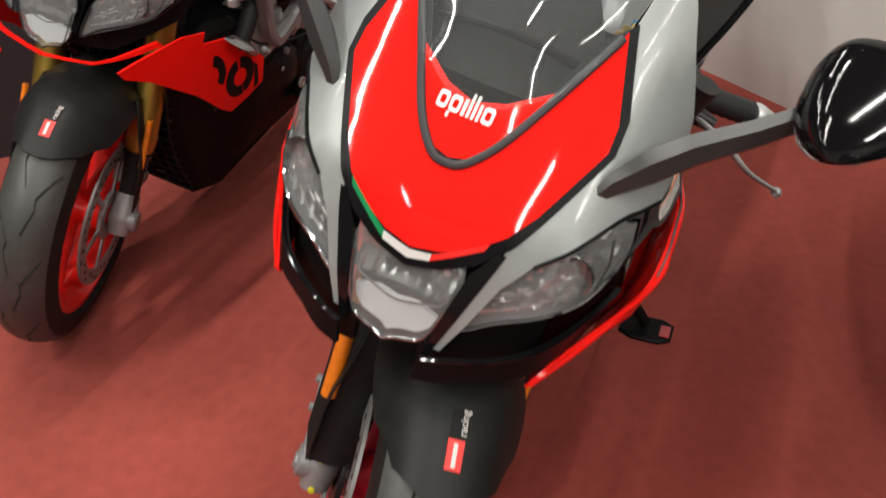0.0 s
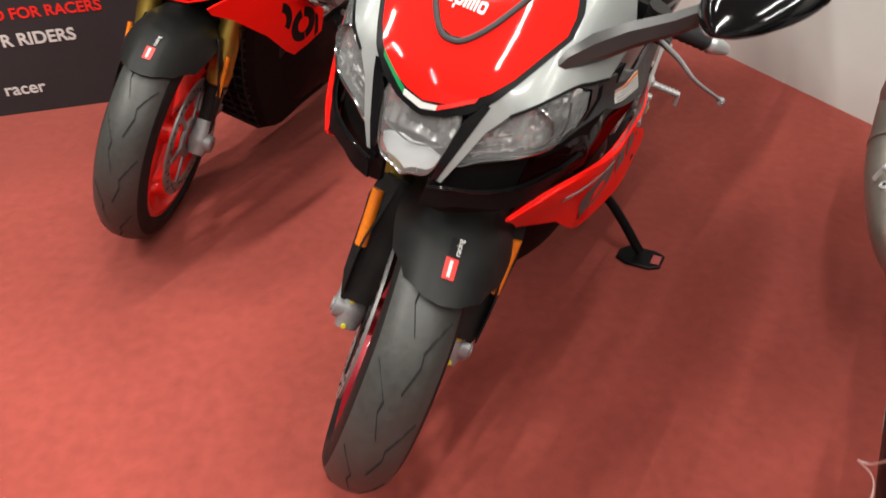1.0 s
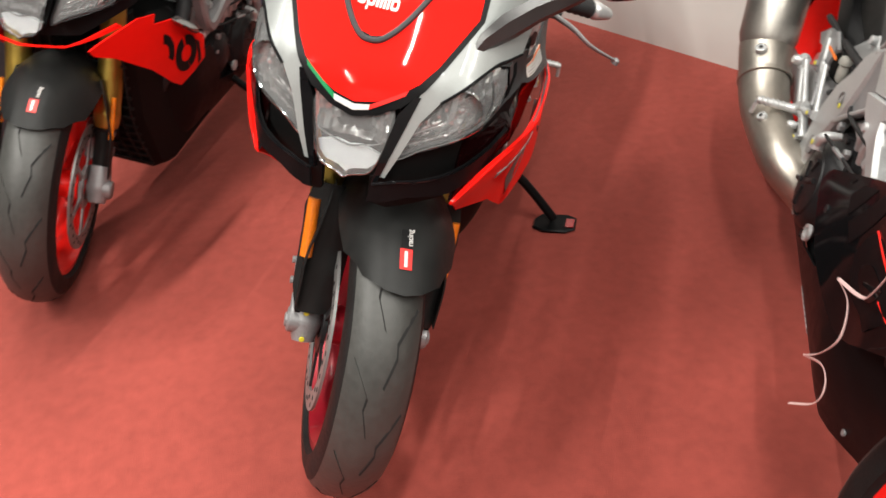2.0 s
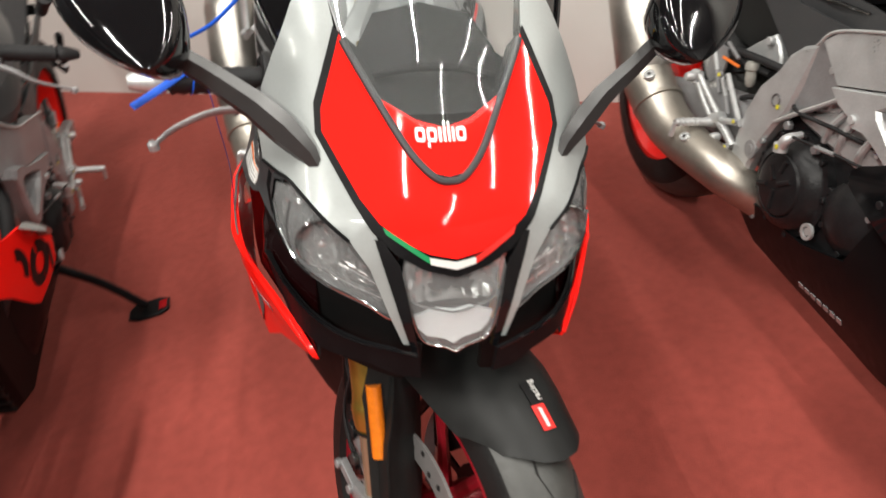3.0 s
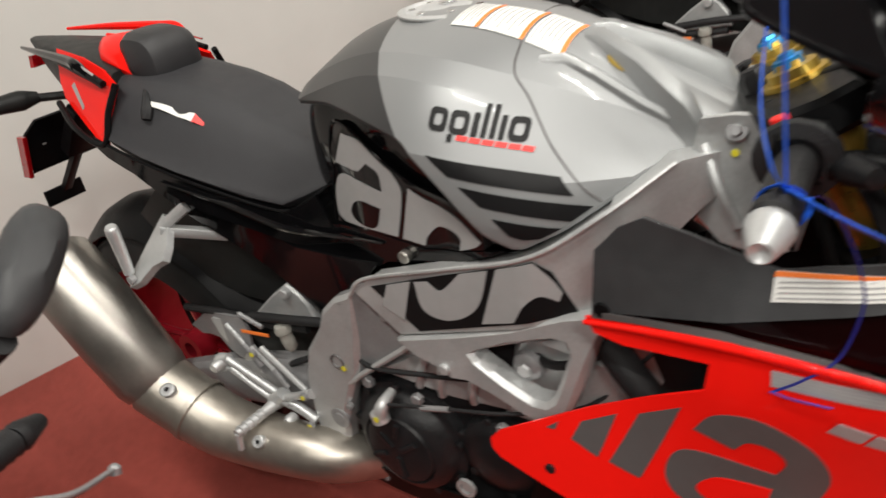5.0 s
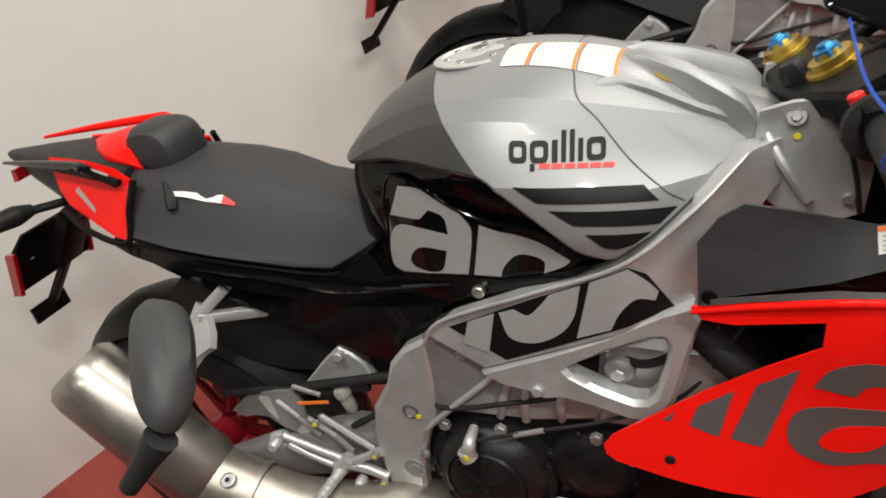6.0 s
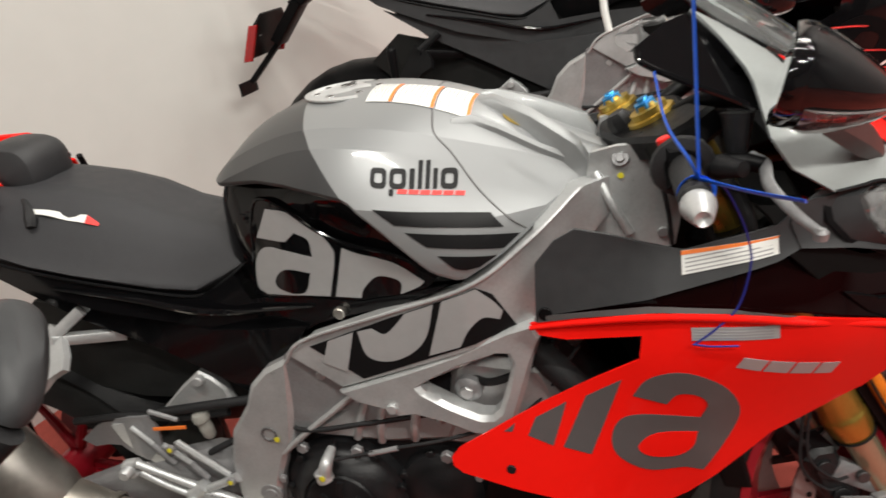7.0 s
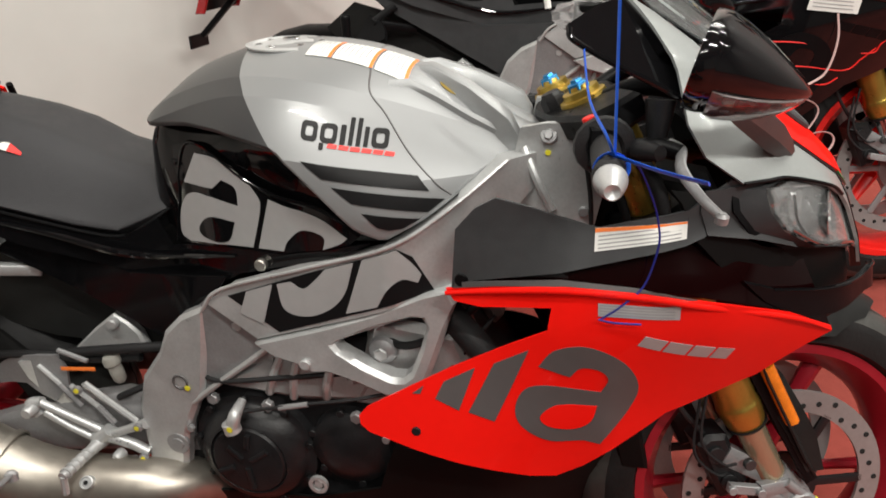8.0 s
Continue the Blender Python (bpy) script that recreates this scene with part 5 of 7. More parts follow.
    edge = tube([(0.103, -1.300, 0.912), (0.124, -1.312, 0.872), (0.142, -1.328, 0.822), (0.140, -1.40, 0.846), (0.112, -1.475, 0.878)], 0.0055, 8, 30)
    for g in (edge, edge.mirrored()):
        part("tail_trim", g, BLACK, tl)
    rows = []
    for y, w, z in ((-1.30, 0.050, 0.930), (-1.335, 0.066, 0.958), (-1.39, 0.058, 0.970), (-1.44, 0.030, 0.966), (-1.46, 0.008, 0.962)):
        rows.append([(w * math.cos(a), y, z - 0.03 + 0.03 * math.sin(a)) for a in [2 * math.pi * j / 16 for j in range(16)]])
    part("seat_hump", loft(rows), paint["tail"], tl)
    if paint["pad"]:
        rows = []
        for k in range(9):
            u = -1 + 2 * k / 8
            q = math.sqrt(max(0.02, 1 - u ** 4))
            rows.append([(0.062 * u, -1.306 + 0.046 * q * math.copysign(abs(math.cos(a)) ** 0.6, math.cos(a)), 0.922 + 0.044 * q * math.copysign(abs(math.sin(a)) ** 0.7, math.sin(a)) - 0.010 * q * math.cos(a) + 0.010 * q) for a in [2 * math.pi * j / 24 for j in range(24)]])
        part("backrest_pad", loft(rows), PAD, tl, "rounded black backrest pad")
    # rear light, number plate bracket and indicators
    br = part("plate_bracket", Geo().join(bar((0, -1.50, 0.88), (0, -1.63, 0.82), 0.03, 0.05)).join(bar((0, -1.61, 0.83), (0, -1.70, 0.735), 0.03, 0.06)).join(bar((0, -1.685, 0.745), (0, -1.815, 0.632), 0.014, 0.020)), BLACK, bike, "black number plate bracket without a plate")
    part("foot_plate", bar((-0.045, -1.832, 0.618), (0.045, -1.832, 0.618), 0.036, 0.006), BLACK, br)
    part("back_plate", sheet([(-0.088, 0.705), (0.088, 0.705), (0.088, 0.790), (0.060, 0.815), (-0.060, 0.815), (-0.088, 0.790)], lambda x, z: (x, -1.725 + 0.45 * (z - 0.76), z), 0.006, 0.05, -1), BLACK, br)
    for s in (1, -1):
        part("bolt", disc((0.05 * s, -1.724, 0.765), (0, -1, 0), 0.006, 0.004, 10), ALU, br)
        part("rear_reflector", block((0.092 * s - 0.005, -1.742, 0.700), (0.092 * s + 0.005, -1.715, 0.792), 0.002).moved(lambda p: Vector((p.x, p.y + 0.45 * (p.z - 0.76), p.z))), REDLENS, br, "red side reflector")
        ind = Geo().join(tube([(0.03 * s, -1.56, 0.865), (0.10 * s, -1.59, 0.878)], 0.008, 8)).join(tube([(0.09 * s, -1.585, 0.878), (0.12 * s, -1.595, 0.880), (0.165 * s, -1.605, 0.882), (0.19 * s, -1.61, 0.882)], [0.010, 0.019, 0.015, 0.004], 12, 14))
        part("rear_indicator", ind, GREYPLASTIC, br, "slim black rear indicator")
    part("rear_light", sheet([(-0.045, 0.918), (0.045, 0.918), (0.04, 0.940), (-0.04, 0.940)], lambda x, z: (x, -1.655 + 2 * x * x, z), 0.01, 0.02, -1), REDLENS, tl, "red rear light")


def plain_word(y, z, size, slope, lift, way=1):
    """A mark of plain shapes: a row of rounded blocks, some with a slot; size is their usual height. Gives one shape for each block."""
    out = []
    at = lambda u, v: (y + u * way, z + v + slope * (y + u * way))

    def rounded(u0, v0, u1, v1, r, back=False):
        loop = []
        for cu, cv, a0 in ((u1 - r, v1 - r, 0), (u0 + r, v1 - r, 90), (u0 + r, v0 + r, 180), (u1 - r, v0 + r, 270)):
            loop += [at(cu + r * math.cos(radians(a0 + a)), cv + r * math.sin(radians(a0 + a))) for a in (0, 30, 60, 90)]
        loop.append(loop[0])
        return loop[::-1] if back else loop
    b = size * 0.25
    for w, lo, hi, slot in ((0.95, 0, 1, True), (0.95, 0, 1, True), (0.30, 0, 1, False), (0.25, 0, 1.40, False), (0.25, 0, 1.40, False), (0.25, 0, 1.0, False), (0.95, 0, 1, True)):
        w, lo, hi = w * size, lo * size, hi * size
        if slot:
            out.append(sheet(rounded(0, lo, w, hi, b) + rounded(b, b, w - b, hi - b, b * 0.5, True), lift, 0.0006, size * 0.24, way))
        else:
            out.append(sheet(rounded(0, lo, w, hi, w * 0.2)[:-1], lift, 0.0006, 0.5, way))
        if len(out) == 2:
            out.append(sheet(rounded(0, -size * 0.36, b, -size * 0.02, b * 0.2)[:-1], lift, 0.0006, 0.5, way))
        y += (w + size * 0.17) * way
    return out


def tank_unit(bike, material, marks):
    n_v, n_u = TANK.shape[0], TANK.shape[1]
    shell, core = [], []
    for i in range(n_u):
        y = TANK[0][i][0]
        e = interp(y, RIM_Y, RIM_Z)
        sec = np.array([TANK[j][i][1:] for j in range(n_v)])
        if sec[0][1] - e > 0.006:
            end = n_v - 1.0
            below = [j for j in range(n_v) if sec[j][1] < e]
            if below:
                j = below[0]
                end = j - (e - sec[j][1]) / (sec[j - 1][1] - sec[j][1])
            half = []
            for j in range(n_v):
                u = min(j, end)
                half.append((float(np.interp(u, range(n_v), sec[:, 0])), y, float(np.interp(u, range(n_v), sec[:, 1])) - 0.0001 * (j - u)))
            x, _, z = half[-1]
            half += [(x - 0.0015, y, z - 0.004), (max(0.0, x - 0.006), y, z - 0.006), (max(0.0, x - 0.030), y, z + 0.002)]
            shell.append(half[::-1] + [(-x, y, z) for x, y, z in half[1:]])
        z0 = min(sec[0][1] - 0.004, e + 0.012)
        zs = np.linspace(z0, sec[-1][1], 14)
        side_w = [float(np.interp(-z, -sec[:, 1], sec[:, 0])) for z in zs]
        deep = interp(y, (-0.94, -0.90, -0.83, -0.76, -0.68, -0.60, -0.40), (0.030, 0.036, 0.050, 0.062, 0.055, 0.030, 0.020))
        half = [(max(0.004, w - deep), y, z) for w, z in zip(side_w, zs)]
        core.append(half[::-1] + [(-x, y_, z) for x, y_, z in half])
    tk = part("fuel_tank", loft(shell), material, bike, "silver and charcoal fuel tank with creased sides" if marks else "matt black fuel tank", 8.5)
    part("tank_recess", loft(core), GLOSSBLACK if marks else BLACK, tk, "gloss black recess below the tank's rim")
    # filler cap with a ring of bolts
    at = Vector((0, -0.728, tank_z(0, -0.728) - 0.0085))
    cap = Geo().join(lathe([(0.060, 0.0), (0.066, 0.005), (0.066, 0.007), (0.057, 0.009), (0.052, 0.006), (0.036, 0.008), (0.031, 0.011), (0.0001, 0.012)], at, (0, 0.04, 1), 44))
    cp = part("filler_cap", cap, ALU, tk, "round aluminium filler cap with a ring of bolts")
    for k in range(7):
        a = radians(360 / 7 * k)
        part("cap_bolt", disc(at + Vector((0.047 * math.sin(a), 0.047 * math.cos(a), 0.006)), (0, 0, 1), 0.0055, 0.004, 10), CHROME, cp)
    part("cap_lock", disc(at + Vector((0, 0, 0.011)), (0, 0, 1), 0.012, 0.004, 16), CHROME, cp)
    # air box cover on the tank's front: a raised flat rib and a lower rib on each side
    for s in (1, -1):
        rings = []
        for x, y, z, w in ((0.020, -0.545, 0.951, 0.010), (0.028, -0.515, 0.953, 0.018), (0.052, -0.462, 0.931, 0.026), (0.074, -0.418, 0.905, 0.028), (0.078, -0.402, 0.893, 0.026), (0.079, -0.390, 0.872, 0.022)):
            lo = lambda q: min(tank_z(q, y) - 0.006, z - 0.002)
            rings.append([(s * q, y, h) for q, h in ((x + 0.006, lo(x + 0.006)), (x + 0.002, z - 0.003), (x - 0.002, z), (x - w + 0.003, z + 0.002), (x - w, z - 0.001), (x - w - 0.004, lo(x - w - 0.004)))])
        part("cover_rib", loft(rings), SILVER if marks else TANKDARK, tk, "raised flat rib on the tank's front")
        rings = []
        for y, z, h in ((-0.560, 0.940, 0.001), (-0.535, 0.936, 0.006), (-0.500, 0.918, 0.008), (-0.450, 0.889, 0.009), (-0.405, 0.866, 0.006)):
            x = tank_x(y, z)
            up = Vector((0.62, 0, 0.78))
            along = Vector((0.78, 0, -0.62))
            c = Vector((x, y, z))
            rings.append([Vector((s * p.x, p.y, p.z)) for p in (c + along * 0.012 - up * 0.004, c + along * 0.004 + up * h, c - along * 0.003 + up * (h + 0.001), c - along * 0.010 - up * 0.003)])
        part("cover_ridge", loft(rings), SILVER if marks else TANKDARK, tk)
    seam_pts = [(0.0, -0.596, tank_z(0, -0.596)), (0.04, -0.594, tank_z(0.04, -0.594)), (0.075, -0.586, tank_z(0.075, -0.586))]
    seam = tube(seam_pts + [(tank_x(y, z), y, z) for y, z in ((-0.578, 0.933), (-0.555, 0.908), (-0.5214, 0.8644), (-0.487, 0.828), (-0.467, 0.8095))], 0.0013, 6, 60)
    for q in (seam, seam.mirrored()):
        part("cover_seam", q, DECALGREY, tk)
    if not marks:
        return tk
    # white warning labels with an orange edge across the top
    for y0, y1 in ((-0.678, -0.642), (-0.640, -0.585), (-0.582, -0.538)):
        top = lambda x, y: (x, y, tank_z(x, y) + 0.0016)
        lb = part("warning_label", sheet([(0.0, y0), (0.072, y0), (0.072, y1), (0.0, y1)], top, 0.0006, 0.012), PAPER, tk, "white printed warning label")
        topp = lambda x, y: Vector(top(x, y)) + Vector((0, 0, 0.0006))
        part("label_head", sheet([(0.0, y1 - 0.0045), (0.072, y1 - 0.0045), (0.072, y1), (0.0, y1)], topp, 0.0004, 0.012), ORANGE, lb)
        g = Geo()
        for k in range(6):
            y = y0 + (y1 - 0.008 - y0) * (k + 0.6) / 6.4
            g.join(sheet([(0.008, y), (0.066 - 0.01 * (k % 2), y), (0.066 - 0.01 * (k % 2), y + 0.0012), (0.008, y + 0.0012)], topp, 0.0003, 0.02))
        part("label_print", g, PRINT, lb)
    badge = lambda x, y: (x, y, tank_z(x, y) + 0.0018)
    part("round_badge", sheet([(0.040 + 0.011 * math.cos(radians(a)), -0.484 + 0.016 * math.sin(radians(a))) for a in range(0, 360, 20)], badge, 0.0006, 0.02), GOLD, tk, "small round gold and black sticker")
    part("badge_spot", sheet([(0.040 + 0.007 * math.cos(radians(a)), -0.481 + 0.010 * math.sin(radians(a))) for a in range(0, 360, 30)], lambda x, y: (x, y, tank_z(x, y) + 0.0026), 0.0005, 0.02), DECALBLACK, tk)
    # brand mark as plain shapes, a red line below it, slanted stripes
    for s in (1, -1):
        on = lambda y, z: (s * (tank_x(y, z) + 0.0018), y, z)
        for g in (plain_word(-0.650, 0.7615, 0.0212, -0.200, on, 1) if s > 0 else plain_word(-0.536, 0.7615, 0.0212, -0.200, on, -1)):
            part("tank_mark", g, DECALBLACK, tk, "dark brand mark of plain shapes")
        for k in range(6):
            y0 = -0.6165 + 0.0135 * k
            z0 = 0.8818 - 0.226 * (y0 + 0.6165)
            part("tank_mark_red", sheet([(y0, z0 - 0.002), (y0 + 0.0115, z0 - 0.0046), (y0 + 0.0125, z0 - 0.0002), (y0 + 0.001, z0 + 0.0024)], on, 0.0006, 0.012, s), DECALRED, tk)
        for o in ([(-0.647, 0.8674), (-0.5067, 0.8381), (-0.4922, 0.8185), (-0.621, 0.8449)], [(-0.609, 0.834), (-0.4739, 0.806), (-0.4939, 0.792), (-0.5847, 0.8123)], [(-0.5728, 0.799), (-0.5034, 0.7848), (-0.525, 0.7742), (-0.5419, 0.7738), (-0.555, 0.7788)]):
            part("tank_stripe", sheet(o, on, 0.0006, 0.012, s), DECALBLACK, tk, "slanted black stripe")
    return tk


def soft(outline, n=48, corners=()):
    """A closed outline drawn through its points, sharp at the corners named by index."""
    if not corners:
        return [tuple(p) for p in spline(list(outline) + [outline[0]], n)[:-1]]
    out, c = [], sorted(corners)
    for k in range(len(c)):
        a, b = c[k], c[(k + 1) % len(c)] + (len(outline) if k == len(c) - 1 else 0)
        run = [outline[i % len(outline)] for i in range(a, b + 1)]
        m = max(2, int(n * (b - a) / len(outline)) + 1)
        out += [tuple(p) for p in (run if len(run) == 2 else spline(run, m))][:-1]
    return out


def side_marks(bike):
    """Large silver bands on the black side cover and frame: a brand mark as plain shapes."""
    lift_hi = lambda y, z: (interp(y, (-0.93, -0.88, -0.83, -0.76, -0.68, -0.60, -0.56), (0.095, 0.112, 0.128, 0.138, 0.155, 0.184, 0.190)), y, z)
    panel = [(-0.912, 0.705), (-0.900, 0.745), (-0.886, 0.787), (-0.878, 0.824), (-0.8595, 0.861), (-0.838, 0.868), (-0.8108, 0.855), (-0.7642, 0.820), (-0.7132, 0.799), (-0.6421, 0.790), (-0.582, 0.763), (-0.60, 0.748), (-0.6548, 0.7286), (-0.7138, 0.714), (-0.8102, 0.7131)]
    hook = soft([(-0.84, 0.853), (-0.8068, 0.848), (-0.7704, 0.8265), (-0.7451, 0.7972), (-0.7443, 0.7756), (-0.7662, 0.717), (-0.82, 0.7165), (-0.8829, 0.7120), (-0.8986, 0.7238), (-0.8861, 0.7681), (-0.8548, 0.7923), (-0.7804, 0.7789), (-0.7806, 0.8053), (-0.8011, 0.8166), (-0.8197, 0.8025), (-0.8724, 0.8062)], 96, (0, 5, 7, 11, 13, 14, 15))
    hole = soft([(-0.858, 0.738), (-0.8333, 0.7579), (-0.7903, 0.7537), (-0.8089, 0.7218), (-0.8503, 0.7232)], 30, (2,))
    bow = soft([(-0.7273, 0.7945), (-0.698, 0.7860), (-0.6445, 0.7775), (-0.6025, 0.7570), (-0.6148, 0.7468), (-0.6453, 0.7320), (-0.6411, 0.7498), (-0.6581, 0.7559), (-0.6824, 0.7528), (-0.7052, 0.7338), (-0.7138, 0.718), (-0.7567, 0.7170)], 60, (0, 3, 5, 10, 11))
    for s in (1, -1):
        flip = (lambda g: g) if s > 0 else (lambda g: g.mirrored())
        pn = part("side_cover", flip(sheet(panel, lift_hi, 0.005, 0.018)), GLOSSBLACK, bike, "gloss black side cover with silver bands")
        up = lambda y, z: Vector(lift_hi(y, z)) + Vector((0.0015, 0, 0))
        on_spar = lambda y, z: (spar_x(y, z) + 0.0022, y, z)
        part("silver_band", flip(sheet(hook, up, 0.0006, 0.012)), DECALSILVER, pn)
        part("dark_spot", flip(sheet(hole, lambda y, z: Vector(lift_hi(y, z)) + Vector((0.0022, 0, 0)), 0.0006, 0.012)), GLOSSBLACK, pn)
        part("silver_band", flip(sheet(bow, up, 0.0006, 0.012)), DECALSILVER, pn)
        part("cover_edge", flip(tube([lift_hi(y, z) for y, z in panel[:11]], 0.0028, 8, 60)), GLOSSBLACK, pn)
        part("bolt", flip(disc((0.143, -0.7533, 0.6946), (1, 0, 0), 0.009, 0.010, 14)), STEEL, pn)
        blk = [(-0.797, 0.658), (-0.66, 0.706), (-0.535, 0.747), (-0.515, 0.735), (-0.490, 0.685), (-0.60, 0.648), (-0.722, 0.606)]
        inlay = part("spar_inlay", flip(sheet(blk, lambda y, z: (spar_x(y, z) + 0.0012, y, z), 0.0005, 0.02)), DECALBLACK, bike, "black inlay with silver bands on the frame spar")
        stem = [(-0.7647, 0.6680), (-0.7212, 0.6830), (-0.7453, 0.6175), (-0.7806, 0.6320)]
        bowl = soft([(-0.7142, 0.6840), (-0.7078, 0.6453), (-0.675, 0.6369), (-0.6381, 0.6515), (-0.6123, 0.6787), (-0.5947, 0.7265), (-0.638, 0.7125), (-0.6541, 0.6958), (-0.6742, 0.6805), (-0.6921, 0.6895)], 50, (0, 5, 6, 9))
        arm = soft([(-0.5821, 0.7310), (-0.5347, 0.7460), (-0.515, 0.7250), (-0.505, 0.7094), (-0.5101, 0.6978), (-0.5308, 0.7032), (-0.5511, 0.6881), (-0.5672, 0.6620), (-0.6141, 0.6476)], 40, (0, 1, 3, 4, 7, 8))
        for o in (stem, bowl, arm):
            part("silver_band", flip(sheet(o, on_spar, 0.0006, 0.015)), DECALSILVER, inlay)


def mirror_housing(bike, s, tip_mat, lens):
    """A pointed fairing mirror on a flat stalk, with a lamp strip below its nose."""
    st = loft([[Vector((s * x, y, z)) + Vector((-s * a * w * 0.55 + s * b * w * 0.24, a * w * 0.22 + b * w * 0.56, a * w * 0.85 + b * w * 0.10)) for a, b in ((1, 0), (0.5, 0.9), (-0.5, 0.9), (-1, 0), (-0.5, -0.9), (0.5, -0.9))]
               for x, y, z, w in ((0.136, -0.064, 0.858, 0.005), (0.150, -0.078, 0.878, 0.014), (0.175, -0.097, 0.899, 0.020), (0.205, -0.119, 0.920, 0.0185), (0.250, -0.144, 0.945, 0.016), (0.300, -0.165, 0.972 if s > 0 else 0.984, 0.0135))])
    stalk = part("mirror_stalk", st, STALK, bike, "dark grey flat mirror stalk", 16)
    outline = [(0.270, 0.977), (0.269, 1.004), (0.274, 1.028), (0.288, 1.042), (0.330, 1.047), (0.368, 1.045), (0.392, 1.036), (0.402, 1.016), (0.395, 0.999), (0.372, 0.981), (0.335, 0.965), (0.303, 0.956), (0.279, 0.960)]
    if s < 0:
        outline = [(x, 1.045 - (1.045 - z) * 0.80) for x, z in outline]
    closed = spline(outline + outline[:1], 49)[:-1]
    rim_at = lambda x, z: Vector((s * x, -0.177 + 0.30 * (z - 1.01) - 0.16 * (x - 0.335), z))
    nose_at = Vector((0.306 * s, -0.090, 0.972))
    axis_pt = rim_at(0.330, 1.004)
    rings = []
    for t in (0.0, 0.06, 0.16, 0.3, 0.45, 0.6, 0.74, 0.86, 0.94, 0.985):
        k = max(0.02, 1 - t ** 1.9) ** 0.72
        rings.append([rim_at(0.330 + (x - 0.330) * k, 1.004 + (z - 1.004) * k * (1 - 0.42 * t if z > 1.004 else 1)) + (nose_at - axis_pt) * t for x, z in closed])
    edge = []
    for t, k in ((-0.15, 0.93), (-0.17, 0.975), (-0.12, 1.012), (-0.02, 1.018), (0.012, 1.008), (0.012, 0.95)):
        edge.append([rim_at(0.336 + (x - 0.336) * k, 1.004 + (z - 1.004) * k) + (nose_at - axis_pt) * t for x, z in closed])
    part("mirror_rim", loft(edge), GLOSSBLACK, stalk, "gloss black mirror rim")
    shell = part("mirror_shell", loft(rings), tip_mat, stalk, "gloss black mirror shell")
    glass_face = sheet([(0.335 + (x - 0.335) * 0.90, 1.004 + (z - 1.004) * 0.90) for x, z in closed[::2]], lambda x, z: rim_at(x, z) + Vector((0, -0.0165, 0)), 0.001, 0.03, s)
    part("mirror_glass", glass_face, MIRRORGLASS, stalk, "mirror glass")
    if lens:
        for i in range(2, 7):
            for j0, j1, u0, u1 in ((0, 2, 0.12, 0.88), (3, 4, 0.2, 0.8)):
                jj = [j for j in range(48) if closed[j][1] < 1.0 and closed[j][0] > 0.278][j0:j1 + 1]
                patch = []
                for u in (u0, u1):
                    row = [rings[i][j].lerp(rings[i + 1][j], u) for j in jj]
                    mid = (sum(rings[i], Vector()) / 48).lerp(sum(rings[i + 1], Vector()) / 48, u)
                    patch.append([mid + (p - mid) * 1.022 + Vector((0, 0, -0.002)) for p in row] + [mid + (p - mid) * 1.002 + Vector((0, 0, -0.002)) for p in row[::-1]])
                part("lamp_segment", loft(patch), REFLECTOR, stalk)
        low = [j for j in range(48) if closed[j][1] < 1.0 and closed[j][0] > 0.278]
        for name, material, grow in (("mirror_lamp", LAMPBACK, 1.008), ("lamp_lens", LENS, 1.04)):
            strip = []
            for i, r in enumerate(rings[1:9]):
                mid = sum(r, Vector()) / 48
                end = grow if 0 < i < 7 else 1.005
                drop = Vector((0, 0, -0.002 * (grow if 0 < i < 7 else 0.4)))
                strip.append([mid + (r[j] - mid) * end + drop for j in low] + [mid + (r[j] - mid) * 0.97 for j in low[::-1]])
            part(name, loft(strip), material, stalk, "clear indicator lamp strip under the mirror" if name == "mirror_lamp" else "")
    return stalk


HL = [(0.187, 0.838), (0.164, 0.846), (0.134, 0.834), (0.103, 0.812), (0.083, 0.780), (0.068, 0.726), (0.102, 0.742), (0.142, 0.758), (0.172, 0.768), (0.189, 0.792), (0.192, 0.815)]


def facet(x, z, n):
    """A pseudo-random depth from 0 to 1, constant over each small cell."""
    v = math.sin(math.floor(abs(x) * n) * 12.9898 + math.floor((z + 0.35 * abs(x)) * n * 0.8) * 78.233) * 43758.5453
    return v - math.floor(v)


